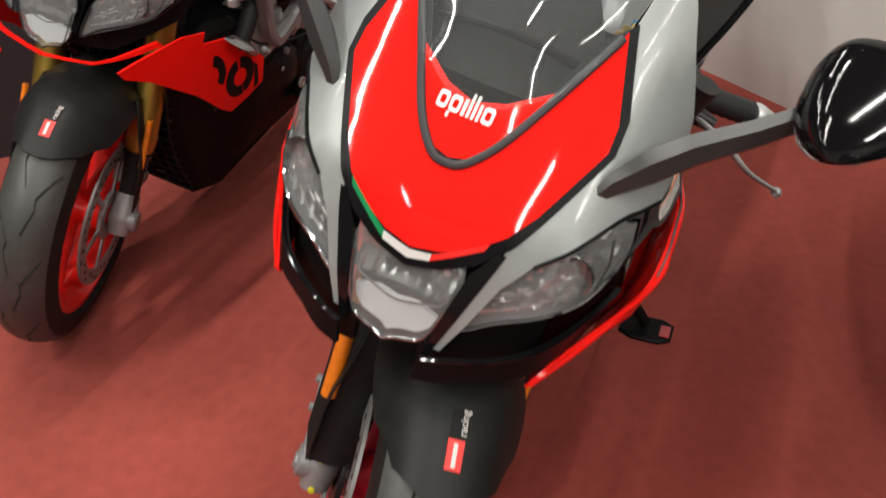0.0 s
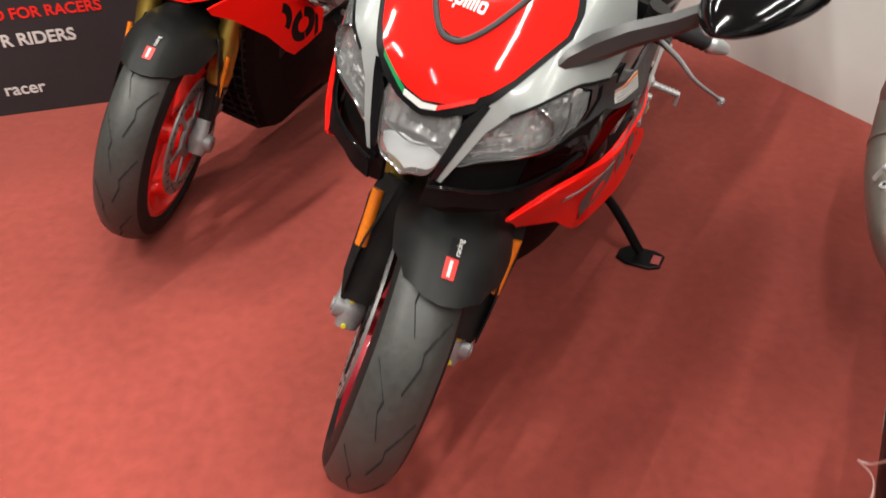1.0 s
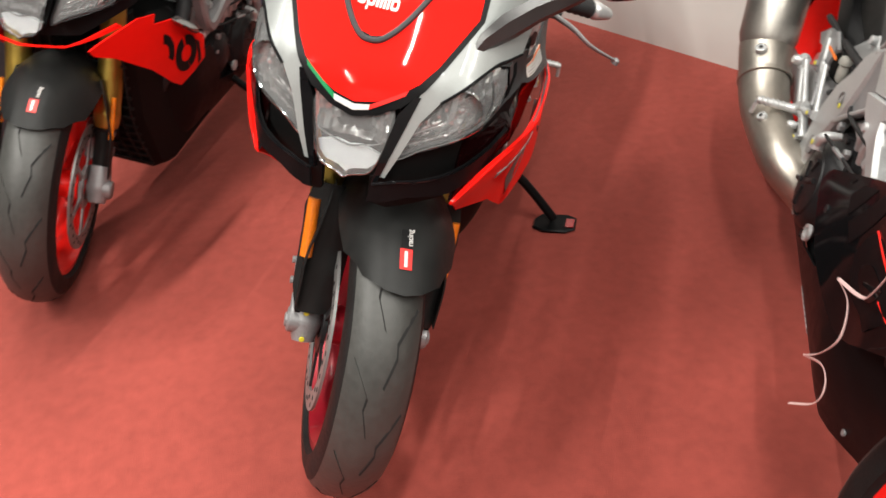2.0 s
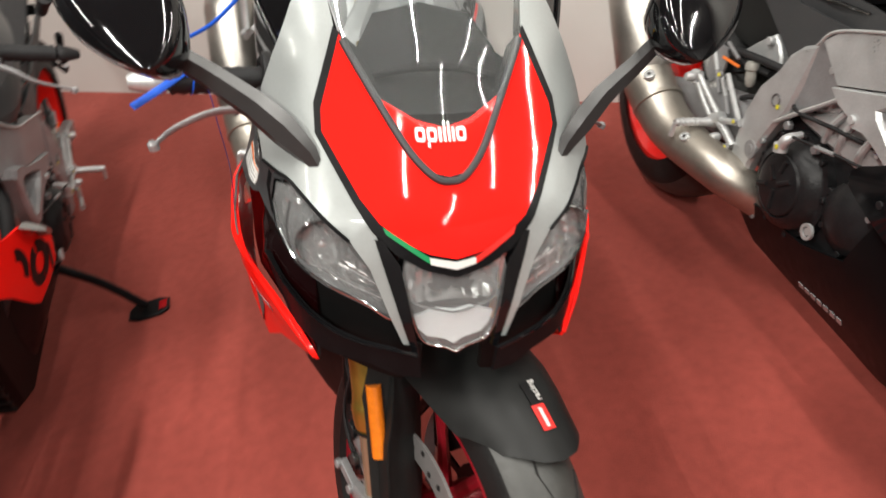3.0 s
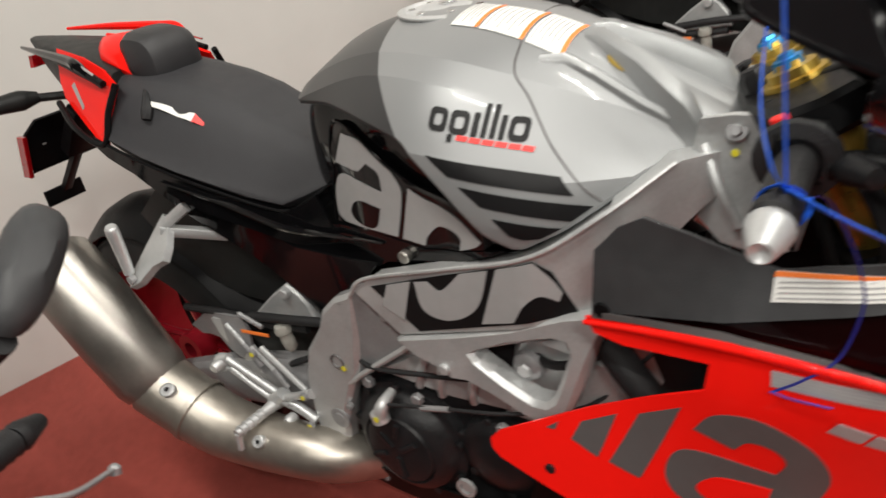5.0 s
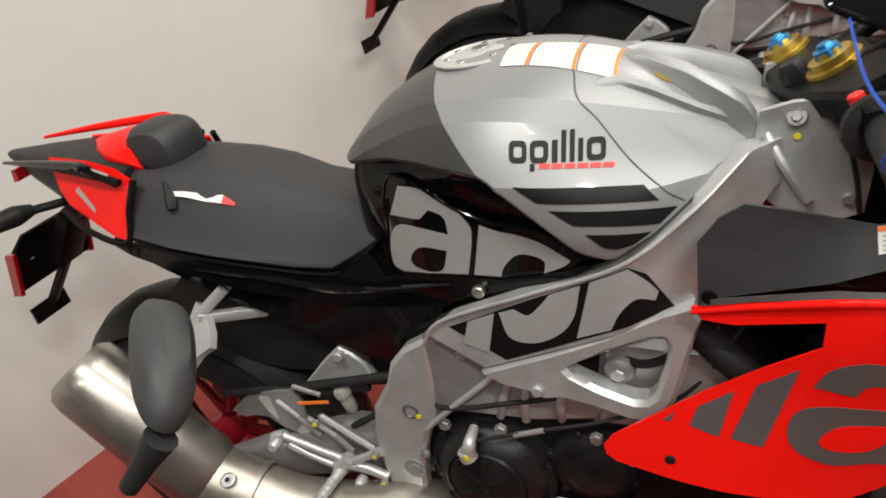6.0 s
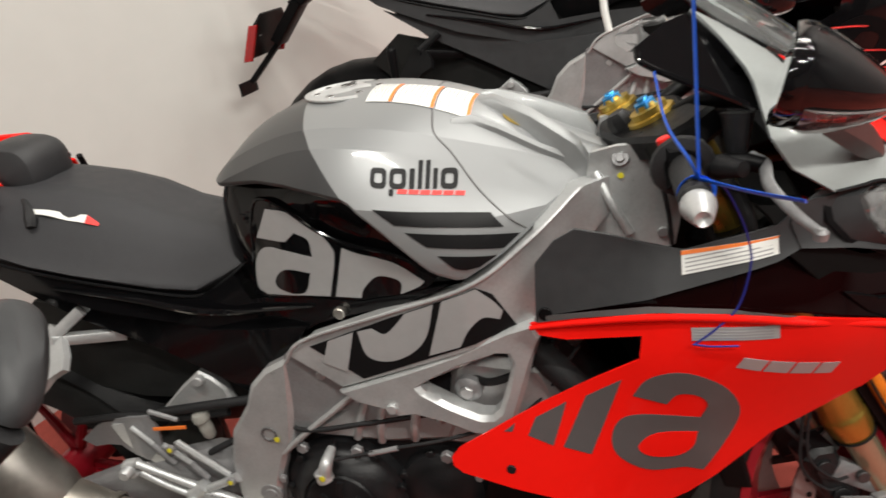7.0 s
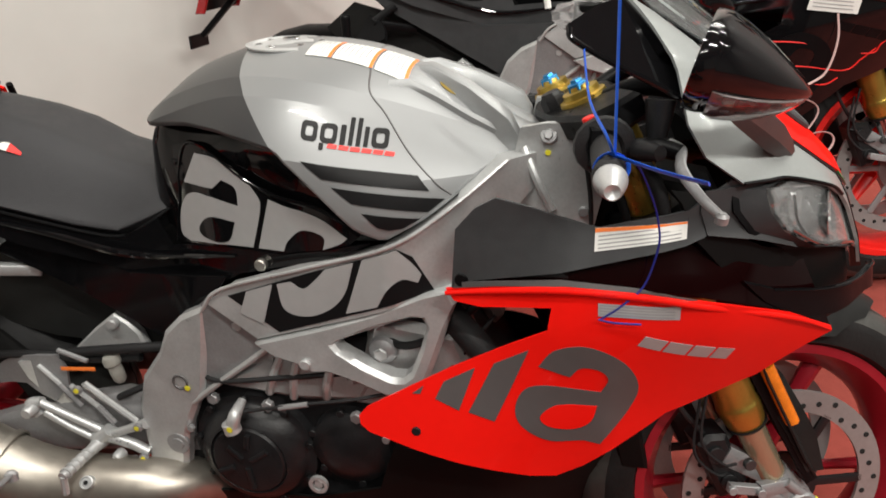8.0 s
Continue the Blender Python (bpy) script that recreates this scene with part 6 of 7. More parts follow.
def headlights(bike, off=0.0, chrome=None):
    chrome = chrome or REFLECTOR
    for s in (1, -1):
        o = [(s * x, z) for x, z in HL]
        hl = part("headlight", sheet(inset(o, -0.006), nose(-0.040 + off), 0.004, 0.02, -1), BLACK, bike, "clear triangular headlight")
        x, z, r = 0.146, 0.799, 0.028
        y = nose_y(x, z) + off
        part("reflector", lathe([(r * 1.04, -0.012), (r, -0.011), (r * 0.86, -0.020), (r * 0.6, -0.031), (r * 0.3, -0.037), (0.0001, -0.038)], (s * x, y, z), (s * 0.25, 1, 0.15), 28), chrome, hl, "chrome reflector bowl")
        part("bulb", lathe([(0.0001, -0.010), (0.004, -0.012), (0.006, -0.018), (0.007, -0.030), (0.007, -0.038)], (s * x, y, z), (s * 0.25, 1, 0.15), 16), CHROME, hl)
        # scattered chrome and black bars stand in for bright and dark reflections
        glint = random.Random(5)
        for k in range(26):
            x0, z0 = glint.uniform(0.084, 0.178), glint.uniform(0.748, 0.838)
            lo, hi = interp(x0, (0.07, 0.102, 0.142, 0.172, 0.19), (0.727, 0.744, 0.760, 0.770, 0.80)), interp(x0, (0.068, 0.083, 0.103, 0.134, 0.164, 0.187), (0.735, 0.778, 0.808, 0.830, 0.842, 0.836))
            if not lo + 0.006 < z0 < hi - 0.006:
                continue
            n, w = glint.uniform(0.004, 0.013), glint.choice((0.0007, 0.0010, 0.0014))
            x1, z1 = x0 + n * 0.86, z0 + n * 0.42
            part("facet_glint", bar((s * x0, nose_y(x0, z0) - 0.013 + off, z0), (s * x1, nose_y(x1, z1) - 0.014 + off, z1), w * 2, w * 2), CHROME if k % 4 else INNER, hl)
        for k in range(5):
            x0, z0 = 0.100 + 0.015 * k, 0.750 + 0.0055 * k
            part("facet_glint", bar((s * x0, nose_y(x0, z0) - 0.016 + off, z0), (s * (x0 + 0.004), nose_y(x0, z0 + 0.010) - 0.022 + off, z0 + 0.010), 0.008, 0.004), chrome, hl)
        for pts, deep, w, m_ in ((((0.080, 0.745), (0.122, 0.762), (0.168, 0.781)), 0.016, 0.0018, CHROME), (((0.082, 0.757), (0.098, 0.766), (0.116, 0.775)), 0.018, 0.0016, CHROME), (((0.090, 0.783), (0.112, 0.806), (0.142, 0.829), (0.166, 0.836)), 0.016, 0.0016, CHROME),
                                 (((0.084, 0.751), (0.100, 0.758), (0.114, 0.764)), 0.017, 0.0022, INNER), (((0.092, 0.776), (0.108, 0.792), (0.116, 0.806)), 0.018, 0.0022, INNER), (((0.174, 0.778), (0.178, 0.800), (0.172, 0.828)), 0.014, 0.0020, INNER)):
            part("reflector_rib", tube([(s * x, nose_y(x, z) - deep + off, z) for x, z in pts], w, 6, 16), m_, hl)
        rim_low = [(s * x, nose_y(x, z) - 0.006 + off, z) for x, z in ((0.083, 0.779), (0.070, 0.729), (0.102, 0.745), (0.142, 0.761), (0.171, 0.771), (0.187, 0.793))]
        part("lens_rim", tube(rim_low, 0.0022, 6, 36), chrome, hl)
        part("inner_shell", sheet(inset(o, 0.003), lambda x, z: (x, nose_y(x, z) - 0.034 + off + 0.0045 * abs(((abs(x) * 0.9 - z * 0.5) * 62) % 1 - 0.5) + 0.010 * facet(x, z, 95), z), 0.001, 0.004, -1), chrome, hl, "", 8)
        ringed = inset(o, -0.002)
        wall = [Vector(nose(-0.042 + off)(x, z)) for x, z in ringed] + [Vector(nose(-0.009 + off)(x, z)) for x, z in ringed]
        k_ = len(ringed)
        part("lamp_side", Geo().add(wall, [[i, (i + 1) % k_, k_ + (i + 1) % k_, k_ + i] for i in range(k_)]), PANELGREY, hl)
        part("lens", sheet(o, nose(-0.008 + off), 0.002, 0.02, -1), LENS, hl, "clear lens")
    c = [(0, 0.776), (0.03, 0.786), (0.056, 0.796), (0.060, 0.776), (0.052, 0.735), (0.044, 0.712), (0.034, 0.700), (0.012, 0.694), (0, 0.688)]
    c = c + [(-x, z) for x, z in c[-2:0:-1]]
    cl = part("position_light", sheet(c, nose(-0.028 + off), 0.004, 0.02, -1), BLACK, bike, "clear central position light")
    vis = [(-0.046, 0.726), (-0.02, 0.735), (0, 0.731), (0.02, 0.735), (0.046, 0.726), (0.042, 0.712), (0.032, 0.702), (0.010, 0.697), (0, 0.690), (-0.010, 0.697), (-0.032, 0.702), (-0.042, 0.712)]
    part("visor", sheet(vis, nose(-0.012 + off), 0.006, 0.02, -1), VISOR, cl, "silver lamp visor")
    top = [(-0.055, 0.790), (0, 0.772), (0.055, 0.790), (0.050, 0.742), (0.02, 0.738), (-0.02, 0.738), (-0.050, 0.742)]
    part("reflector", sheet(top, lambda x, z: (x, nose_y(x, z) - 0.036 + off + 7.0 * x * x + 9.0 * (z - 0.762) ** 2 + 0.008 * facet(x, z, 90), z), 0.001, 0.004, -1), chrome, cl, "", 8)
    part("lens_rim", tube([(x, nose_y(x, z) - 0.001 + off, z) for x, z in ((0.056, 0.765), (0.050, 0.735), (0.043, 0.712), (0.033, 0.700), (0.012, 0.694), (0, 0.688), (-0.012, 0.694), (-0.033, 0.700), (-0.043, 0.712), (-0.050, 0.735), (-0.056, 0.765))], 0.0012, 6, 50), chrome, cl)
    part("inner_rim", tube([(x, nose_y(x, z) - 0.007 + off, z) for x, z in ((-0.050, 0.760), (-0.046, 0.745), (-0.02, 0.737), (0, 0.733), (0.02, 0.737), (0.046, 0.745), (0.050, 0.760))], 0.0014, 6, 36), chrome, cl)
    part("lens", sheet(c, nose(-0.003 + off), 0.002, 0.02, -1), LENS, cl)


def full_fairing(bike, paint):
    """Nose, screen, side panels and mirrors."""
    head = [(0, 0.796), (0.030, 0.802), (0.056, 0.813), (0.082, 0.831), (0.100, 0.849), (0.1345, 0.8995), (0.1335, 0.918), (0.107, 0.982)]
    vee = [(0.098, 0.968), (0.070, 0.926), (0.042, 0.888), (0.018, 0.868), (0, 0.864)]
    half = head + vee
    ring = half + [(-x, z) for x, z in half[-2:0:-1]]
    nosep = part("nose_panel", sheet(ring, nose(0.0025), 0.003, 0.016, -1), paint["nose"], bike, paint["nose_label"])
    rim_ = [(0, 0.776), (0.035, 0.785), (0.065, 0.800), (0.090, 0.822), (0.108, 0.846), (0.142, 0.897), (0.141, 0.922), (0.113, 0.988)] + [(x * 0.90, z + 0.004) for x, z in vee[:-1]] + [(0, 0.872)]
    rim_ = rim_ + [(-x, z) for x, z in rim_[-2:0:-1]]
    part("nose_border", sheet(rim_, nose(0.0014), 0.003, 0.016, -1), BLACK, nosep, "black border strip")
    # tricolour chevron
    for o, m in (([(0.079, 0.828), (0.030, 0.799), (0.029, 0.792), (0.076, 0.821)], DECALGREEN), ([(0.030, 0.7985), (0, 0.793), (-0.022, 0.7965), (-0.022, 0.790), (0, 0.785), (0.029, 0.7915)], DECALWHITE), ([(-0.022, 0.7965), (-0.070, 0.822), (-0.067, 0.815), (-0.022, 0.790)], DECALRED)):
        if paint["marks"]:
            part("chevron_stripe", sheet(o, nose(0.0028), 0.0026, 0.012, -1), m, nosep)
    # lower, painted part of the screen
    ins = [(0, 0.906), (0.03, 0.912), (0.070, 0.930)] + [(0.066, 0.924), (0.040, 0.888), (0.018, 0.870), (0, 0.867)]
    ins = ins + [(-x, z) for x, z in ins[-2:0:-1]]
    part("screen_base", sheet(ins, nose(0.0015), 0.002, 0.014, -1), paint["nose"], nosep)
    if paint["marks"]:
        for g in plain_word(0.0335, 0.895, 0.0118, 0.0, nose(0.0030), -1):
            part("nose_mark", g, DECALWHITE, nosep, "white brand mark of plain shapes")
    trim = [(x, nose_y(x, z) + 0.004, z) for x, z in [(-0.104, 0.978)] + [(-a, b) for a, b in vee[:-1]] + vee[::-1] + [(0.104, 0.978)]]
    part("screen_trim", tube(trim, 0.0045, 8, 60), PANELGREY, nosep)
    sc = [(0, 0.906), (0.03, 0.912), (0.068, 0.930), (0.092, 0.960), (0.106, 0.985), (0.120, 1.030), (0.112, 1.068), (0.085, 1.096), (0.045, 1.112), (0, 1.118)]
    sc = sc + [(-x, z) for x, z in sc[-2:0:-1]]
    part("windscreen", sheet(sc, screen_lift(0.0), 0.0025, 0.02, -1), SCREEN, bike, "clear curved windscreen").visible_shadow = False
    # instrument binnacle behind the screen
    dash = [(-0.092, 0.905), (0.092, 0.905), (0.085, 0.955), (0.060, 0.985), (0.0, 0.995), (-0.060, 0.985), (-0.085, 0.955)]
    db = part("dashboard", sheet(dash, lambda x, z: (x, nose_y(x, z) - 0.035 - 0.4 * (z - 0.9), z), 0.03, 0.02, -1), INNER, bike, "dark instrument cowl")
    part("dash_pad", tube([(-0.08, -0.165, 0.93), (-0.04, -0.15, 0.945), (0, -0.145, 0.95), (0.04, -0.15, 0.945), (0.08, -0.165, 0.93)], 0.005, 8, 24), BLACK, db)
    part("fairing_stay", both(tube([(0.05, -0.30, 0.90), (0.07, -0.24, 0.93), (0.085, -0.17, 0.92), (0.09, -0.12, 0.88)], 0.012, 10)), BLACK, bike)
    # pale side wings of the nose
    wing = [(0.046, 0.700), (0.060, 0.700), (0.075, 0.735), (0.094, 0.784), (0.115, 0.812), (0.172, 0.850), (0.200, 0.850), (0.204, 0.880), (0.196, 0.915), (0.181, 0.951), (0.158, 1.000), (0.131, 1.047), (0.119, 1.025), (0.112, 0.990), (0.139, 0.922), (0.140, 0.897), (0.106, 0.846), (0.089, 0.824), (0.074, 0.790), (0.060, 0.745)]
    inner = [(0.043, 0.690), (0.050, 0.690), (0.066, 0.742), (0.088, 0.815), (0.080, 0.815), (0.062, 0.790), (0.052, 0.740)]
    for s in (1, -1):
        wg = part("fairing_wing", sheet([(s * x, z) for x, z in wing], nose(0.0), 0.004, 0.016, -1), paint["wing"], bike, paint["wing_label"])
        part("wing_strut", sheet([(s * x, z) for x, z in inner], nose(0.0015), 0.012, 0.016, -1), GLOSSBLACK, wg)
        gap_line = [(s * x, nose_y(x, z) + 0.0008, z) for x, z in ((0.115, 0.811), (0.142, 0.831), (0.172, 0.849), (0.186, 0.850), (0.200, 0.850))]
        part("gap_line", tube(gap_line, 0.0022, 6, 24), BLACK, wg)
        # inside face of the wing, and its dark lining
        lining = sheet([(s * x, z) for x, z in ((0.110, 0.955), (0.160, 0.99), (0.135, 1.045), (0.122, 1.028), (0.108, 0.985))], nose(-0.006), 0.014, 0.016, -1)
        part("wing_lining", lining, GLOSSBLACK, wg)
        back_panel = [(-0.190, 0.936), (-0.195, 0.955), (-0.218, 1.0), (-0.257, 1.045), (-0.285, 1.040), (-0.318, 1.024), (-0.314, 1.010), (-0.265, 0.978), (-0.225, 0.955), (-0.20, 0.940)]
        part("inner_panel", (lambda g: g if s > 0 else g.mirrored())(sheet(back_panel, lambda y, z: (0.779 - 0.82 * y - 0.825 * z, y, z), 0.004, 0.02)), GLOSSBLACK, wg, "gloss black inner fairing panel")
        rim_in = tube([(0.781 - 0.82 * y - 0.825 * z, y, z) for y, z in ((-0.316, 1.020), (-0.310, 1.008), (-0.265, 0.979), (-0.225, 0.956), (-0.198, 0.939))], 0.0035, 8, 24)
        part("panel_rim", rim_in if s > 0 else rim_in.mirrored(), GLOSSBLACK, wg)
    headlights(bike)
    # black chin with air intakes
    for s in (1, -1):
        chin = [(0.036, 0.690), (0.052, 0.690), (0.066, 0.721), (0.101, 0.738), (0.142, 0.754), (0.174, 0.764), (0.192, 0.789), (0.197, 0.838), (0.204, 0.842), (0.206, 0.785), (0.194, 0.722), (0.168, 0.676), (0.138, 0.650), (0.100, 0.644), (0.060, 0.640), (0.036, 0.645)]
        ch = part("chin_panel", sheet([(s * x, z) for x, z in chin], lambda x, z: (x, nose_y(x, z) - 0.016 - 0.45 * max(0, abs(x) - 0.07), z), 0.010, 0.016, -1), INNER, bike, "black chin panel with an air intake")
        lip = [(0.042, 0.668), (0.046, 0.696), (0.075, 0.703), (0.107, 0.700), (0.137, 0.703), (0.165, 0.708), (0.190, 0.717), (0.206, 0.732), (0.194, 0.702), (0.178, 0.677), (0.150, 0.671), (0.095, 0.676)]
        part("chin_lip", sheet([(s * x, z) for x, z in lip], lambda x, z: (x, nose_y(x, z) + 0.014 - 0.45 * max(0, abs(x) - 0.07) + 6 * (z - 0.688) ** 2, z), 0.006, 0.012, -1), BLACK, ch, "black lower lip of the air intake")
        rim_l = [(s * x, nose_y(x, z) + 0.0155 - 0.45 * max(0, x - 0.07), z) for x, z in ((0.048, 0.697), (0.075, 0.7035), (0.107, 0.7005), (0.137, 0.7035), (0.165, 0.7085), (0.190, 0.717))]
        part("lip_edge", tube(rim_l, 0.0022, 6, 30), GLOSSBLACK, ch)
    # sides
    up_black = [(-0.140, 0.850), (-0.085, 0.846), (-0.065, 0.80), (-0.045, 0.74), (-0.020, 0.690), (0.0, 0.652), (-0.052, 0.668), (-0.158, 0.696), (-0.31, 0.712), (-0.455, 0.704), (-0.438, 0.720), (-0.32, 0.737), (-0.18, 0.777), (-0.135, 0.802)]
    pair("upper_side_panel", sheet(up_black, lambda y, z: side_point(side_x(y, z) - 0.004 - 0.026 * math.sin(math.pi * max(0.0, min(1.0, (z - 0.655) / 0.19))) * max(0, min(1, (y + 0.42) / 0.2)), y, z), 0.004, 0.025), paint["upper"], bike, paint["upper_label"])
    matt = [(-0.458, 0.706), (-0.450, 0.787), (-0.425, 0.815), (-0.399, 0.829), (-0.355, 0.818), (-0.318, 0.806), (-0.279, 0.797), (-0.225, 0.808), (-0.180, 0.818), (-0.135, 0.850), (-0.118, 0.845), (-0.124, 0.806), (-0.135, 0.796), (-0.18, 0.774), (-0.32, 0.734), (-0.438, 0.717)]
    mp = pair("inner_side_panel", sheet(matt, side(-0.001), 0.004, 0.022), PANELGREY, bike, "matt graphite inner side panel")
    low = [(-0.466, 0.706), (-0.40, 0.7125), (-0.31, 0.717), (-0.22, 0.713), (-0.158, 0.701), (-0.052, 0.674), (0.0, 0.653), (0.001, 0.648), (-0.078, 0.588), (-0.188, 0.546), (-0.251, 0.488), (-0.290, 0.455), (-0.325, 0.436), (-0.36, 0.437), (-0.406, 0.447), (-0.516, 0.476), (-0.578, 0.495), (-0.590, 0.505), (-0.592, 0.518), (-0.580, 0.532), (-0.462, 0.599), (-0.39, 0.633), (-0.335, 0.657), (-0.330, 0.688), (-0.42, 0.684), (-0.455, 0.690)]
    corner = [(-0.163, 0.841), (-0.100, 0.845), (-0.088, 0.819), (-0.078, 0.790), (-0.055, 0.761), (-0.102, 0.7755), (-0.157, 0.787), (-0.167, 0.819)]
    if paint["marks"]:
        pair("lamp_side_panel", sheet(corner, side(0.002), 0.003, 0.02), PANELGREY, bike, "matt graphite panel beside the headlight")
    strip = [(-0.452, 0.7165), (-0.32, 0.7265), (-0.23, 0.7205), (-0.165, 0.7045), (-0.18, 0.706), (-0.22, 0.714), (-0.31, 0.718), (-0.40, 0.7135), (-0.455, 0.708)]
    if paint["marks"]:
        pair("silver_strip", sheet(strip, side(0.0016), 0.002, 0.02), DECALGREY, bike, "narrow satin grey strip above the red panel")
    lp = pair("side_panel", sheet(low, side(0.0), 0.004, 0.025), paint["low"], bike, paint["low_label"])
    ridge = tube([side_point(side_x(y, z) + 0.001, y, z) for y, z in ((-0.466, 0.700), (-0.40, 0.707), (-0.31, 0.712), (-0.22, 0.708), (-0.158, 0.696), (-0.052, 0.669), (0.0, 0.651))], [0.003, 0.0045, 0.005, 0.005, 0.0045, 0.004, 0.0015], 10, 40)
    for k, s in enumerate((1, -1)):
        flip = (lambda g: g) if s > 0 else (lambda g: g.mirrored())
        part("panel_ridge", flip(ridge), paint["low"], lp[k])
        if not paint["marks"]:
            for line in (((-0.40, 0.628), (-0.293, 0.622), (-0.157, 0.603), (-0.131, 0.619), (-0.10, 0.640)), ((-0.36, 0.582), (-0.271, 0.577), (-0.195, 0.574), (-0.166, 0.593), (-0.14, 0.612)), ((-0.27, 0.545), (-0.23, 0.545), (-0.205, 0.560))):
                part("red_line", flip(tube([side_point(side_x(y, z) + 0.001, y, z) for y, z in line], 0.0016, 6, 24)), DECALRED, lp[k])
        part("panel_bolt", flip(disc((side_x(-0.511, 0.503) - 0.001, -0.511, 0.503), (1, 0, 0), 0.0065, 0.003, 14)), ENGINE, lp[k])
        part("panel_bolt", flip(disc((side_x(-0.444, 0.721) + flare(-0.444, 0.721) - 0.002, -0.444, 0.721), (1, 0, 0), 0.009, 0.004, 14)), BLACK, mp[k])
        on = side(0.0012)
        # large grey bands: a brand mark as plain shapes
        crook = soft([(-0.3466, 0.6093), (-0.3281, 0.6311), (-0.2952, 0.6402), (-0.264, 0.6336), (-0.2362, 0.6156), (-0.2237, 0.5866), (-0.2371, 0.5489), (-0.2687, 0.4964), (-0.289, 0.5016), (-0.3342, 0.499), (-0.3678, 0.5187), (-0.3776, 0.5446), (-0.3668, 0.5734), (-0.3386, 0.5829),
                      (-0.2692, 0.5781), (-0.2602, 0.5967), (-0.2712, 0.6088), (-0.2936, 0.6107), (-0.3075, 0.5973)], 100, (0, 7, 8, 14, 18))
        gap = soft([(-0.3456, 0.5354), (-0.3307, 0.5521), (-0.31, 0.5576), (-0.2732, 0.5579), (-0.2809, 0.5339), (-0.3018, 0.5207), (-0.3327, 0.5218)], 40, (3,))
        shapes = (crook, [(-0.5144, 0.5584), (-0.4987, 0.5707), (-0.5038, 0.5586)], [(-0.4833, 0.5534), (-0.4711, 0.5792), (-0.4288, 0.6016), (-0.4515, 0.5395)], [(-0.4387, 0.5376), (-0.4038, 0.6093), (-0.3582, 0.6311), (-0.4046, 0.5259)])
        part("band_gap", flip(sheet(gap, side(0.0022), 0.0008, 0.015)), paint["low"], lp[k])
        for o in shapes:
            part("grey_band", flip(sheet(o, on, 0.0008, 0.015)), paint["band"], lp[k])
        g = Geo()
        y = -0.2279
        for w in (0.026, 0.026, 0.024, 0.020):
            z0 = 0.6464 - 0.235 * (y + 0.2279)
            g.join(sheet([(y, z0), (y + w, z0 - 0.235 * w), (y + w + 0.009, z0 + 0.0125 - 0.235 * w), (y + 0.009, z0 + 0.0125)], on, 0.0008, 0.02))
            y += w + 0.003
        part("model_mark", flip(g), DECALSILVER if paint["marks"] else paint["band"], lp[k])
        lbl = side(0.0008)
        if paint["marks"]:
            wl = part("warning_label", flip(sheet([(-0.282, 0.765), (-0.180, 0.784), (-0.180, 0.806), (-0.282, 0.796)], lbl, 0.0012, 0.02)), PAPER, mp[k], "white printed warning label")
            lbl2 = side(0.0014)
            part("label_head", flip(sheet([(-0.282, 0.7905), (-0.180, 0.8025), (-0.180, 0.806), (-0.282, 0.796)], lbl2, 0.0006, 0.02)), ORANGE, wl)
            g = Geo()
            for i in range(4):
                z = 0.769 + 0.0052 * i
                g.join(sheet([(-0.278, z), (-0.186, z + 0.0165), (-0.186, z + 0.0183), (-0.278, z + 0.0018)], lbl2, 0.0005, 0.03))
            part("label_print", flip(g), PRINT, wl)
            on2 = side(0.0014)
            ll = part("foil_label", flip(sheet([(-0.2744, 0.682), (-0.182, 0.681), (-0.182, 0.697), (-0.2749, 0.698)], on2, 0.0010, 0.02)), DECALSILVER, lp[k], "small silver foil label")
            g = Geo()
            on3 = side(0.0020)
            for i in range(4):
                z = 0.6842 + 0.0036 * i
                g.join(sheet([(-0.273, z + 0.0005), (-0.188, z - 0.001), (-0.188, z + 0.0007), (-0.273, z + 0.002)], on3, 0.0005, 0.03))
            part("label_print", flip(g), PRINT, ll)
    for s in (1, -1):
        mirror_housing(bike, s, GLOSSBLACK, True)


def ribbon(bike, pts, w=0.003, material=None, name="balloon_ribbon", label=""):
    return part(name, tube(pts, w, 8, len(pts) * 6, 0.3), material or BLUERIBBON, bike, label)


LEAN = 13.474
BIKE_RED = {"nose": RED, "nose_label": "gloss red nose panel", "wing": PALE, "wing_label": "pale silver-grey fairing wing", "upper": TINTEDBLACK, "upper_label": "gloss black upper side panel, carpet reflection in its colour", "low": RED, "low_label": "gloss red side panel with grey bands",
            "belly": INNER, "tail": RED, "tail_label": "red tail cowl", "pad": True, "rim": RIMRED, "band": DECALGREY, "marks": True, "exhaust": True, "rail": GLOSSBLACK, "frame": ALU}
BIKE_BLACK = {"nose": GLOSSBLACK, "nose_label": "gloss black nose panel", "wing": BLACK, "wing_label": "black fairing wing", "upper": GLOSSBLACK, "upper_label": "gloss black upper side panel", "low": GLOSSBLACK, "low_label": "gloss black side panel with thin red lines",
              "belly": BLACK, "tail": BLACK, "tail_label": "matt black tail cowl", "pad": False, "rim": RIMBRIGHT, "band": BLACK, "marks": False, "exhaust": True, "rail": PANELGREY, "frame": ALU}


def belly_marks(bike):
    """Small grey blocks in a row along the belly fairing's lower edge."""
    for s in (1, -1):
        for k in range(7):
            y0 = -0.738 + 0.0215 * k
            z0 = 0.166 + 0.0028 * k
            g = sheet([(y0, z0), (y0 + 0.015, z0 + 0.002), (y0 + 0.017, z0 + 0.015), (y0 + 0.002, z0 + 0.013)], lambda y, z: (belly_x(y, z) + 0.0015, y, z), 0.002, 0.02)
            part("belly_mark", g if s > 0 else g.mirrored(), DECALSILVER, bike, "grey brand mark of plain shapes")


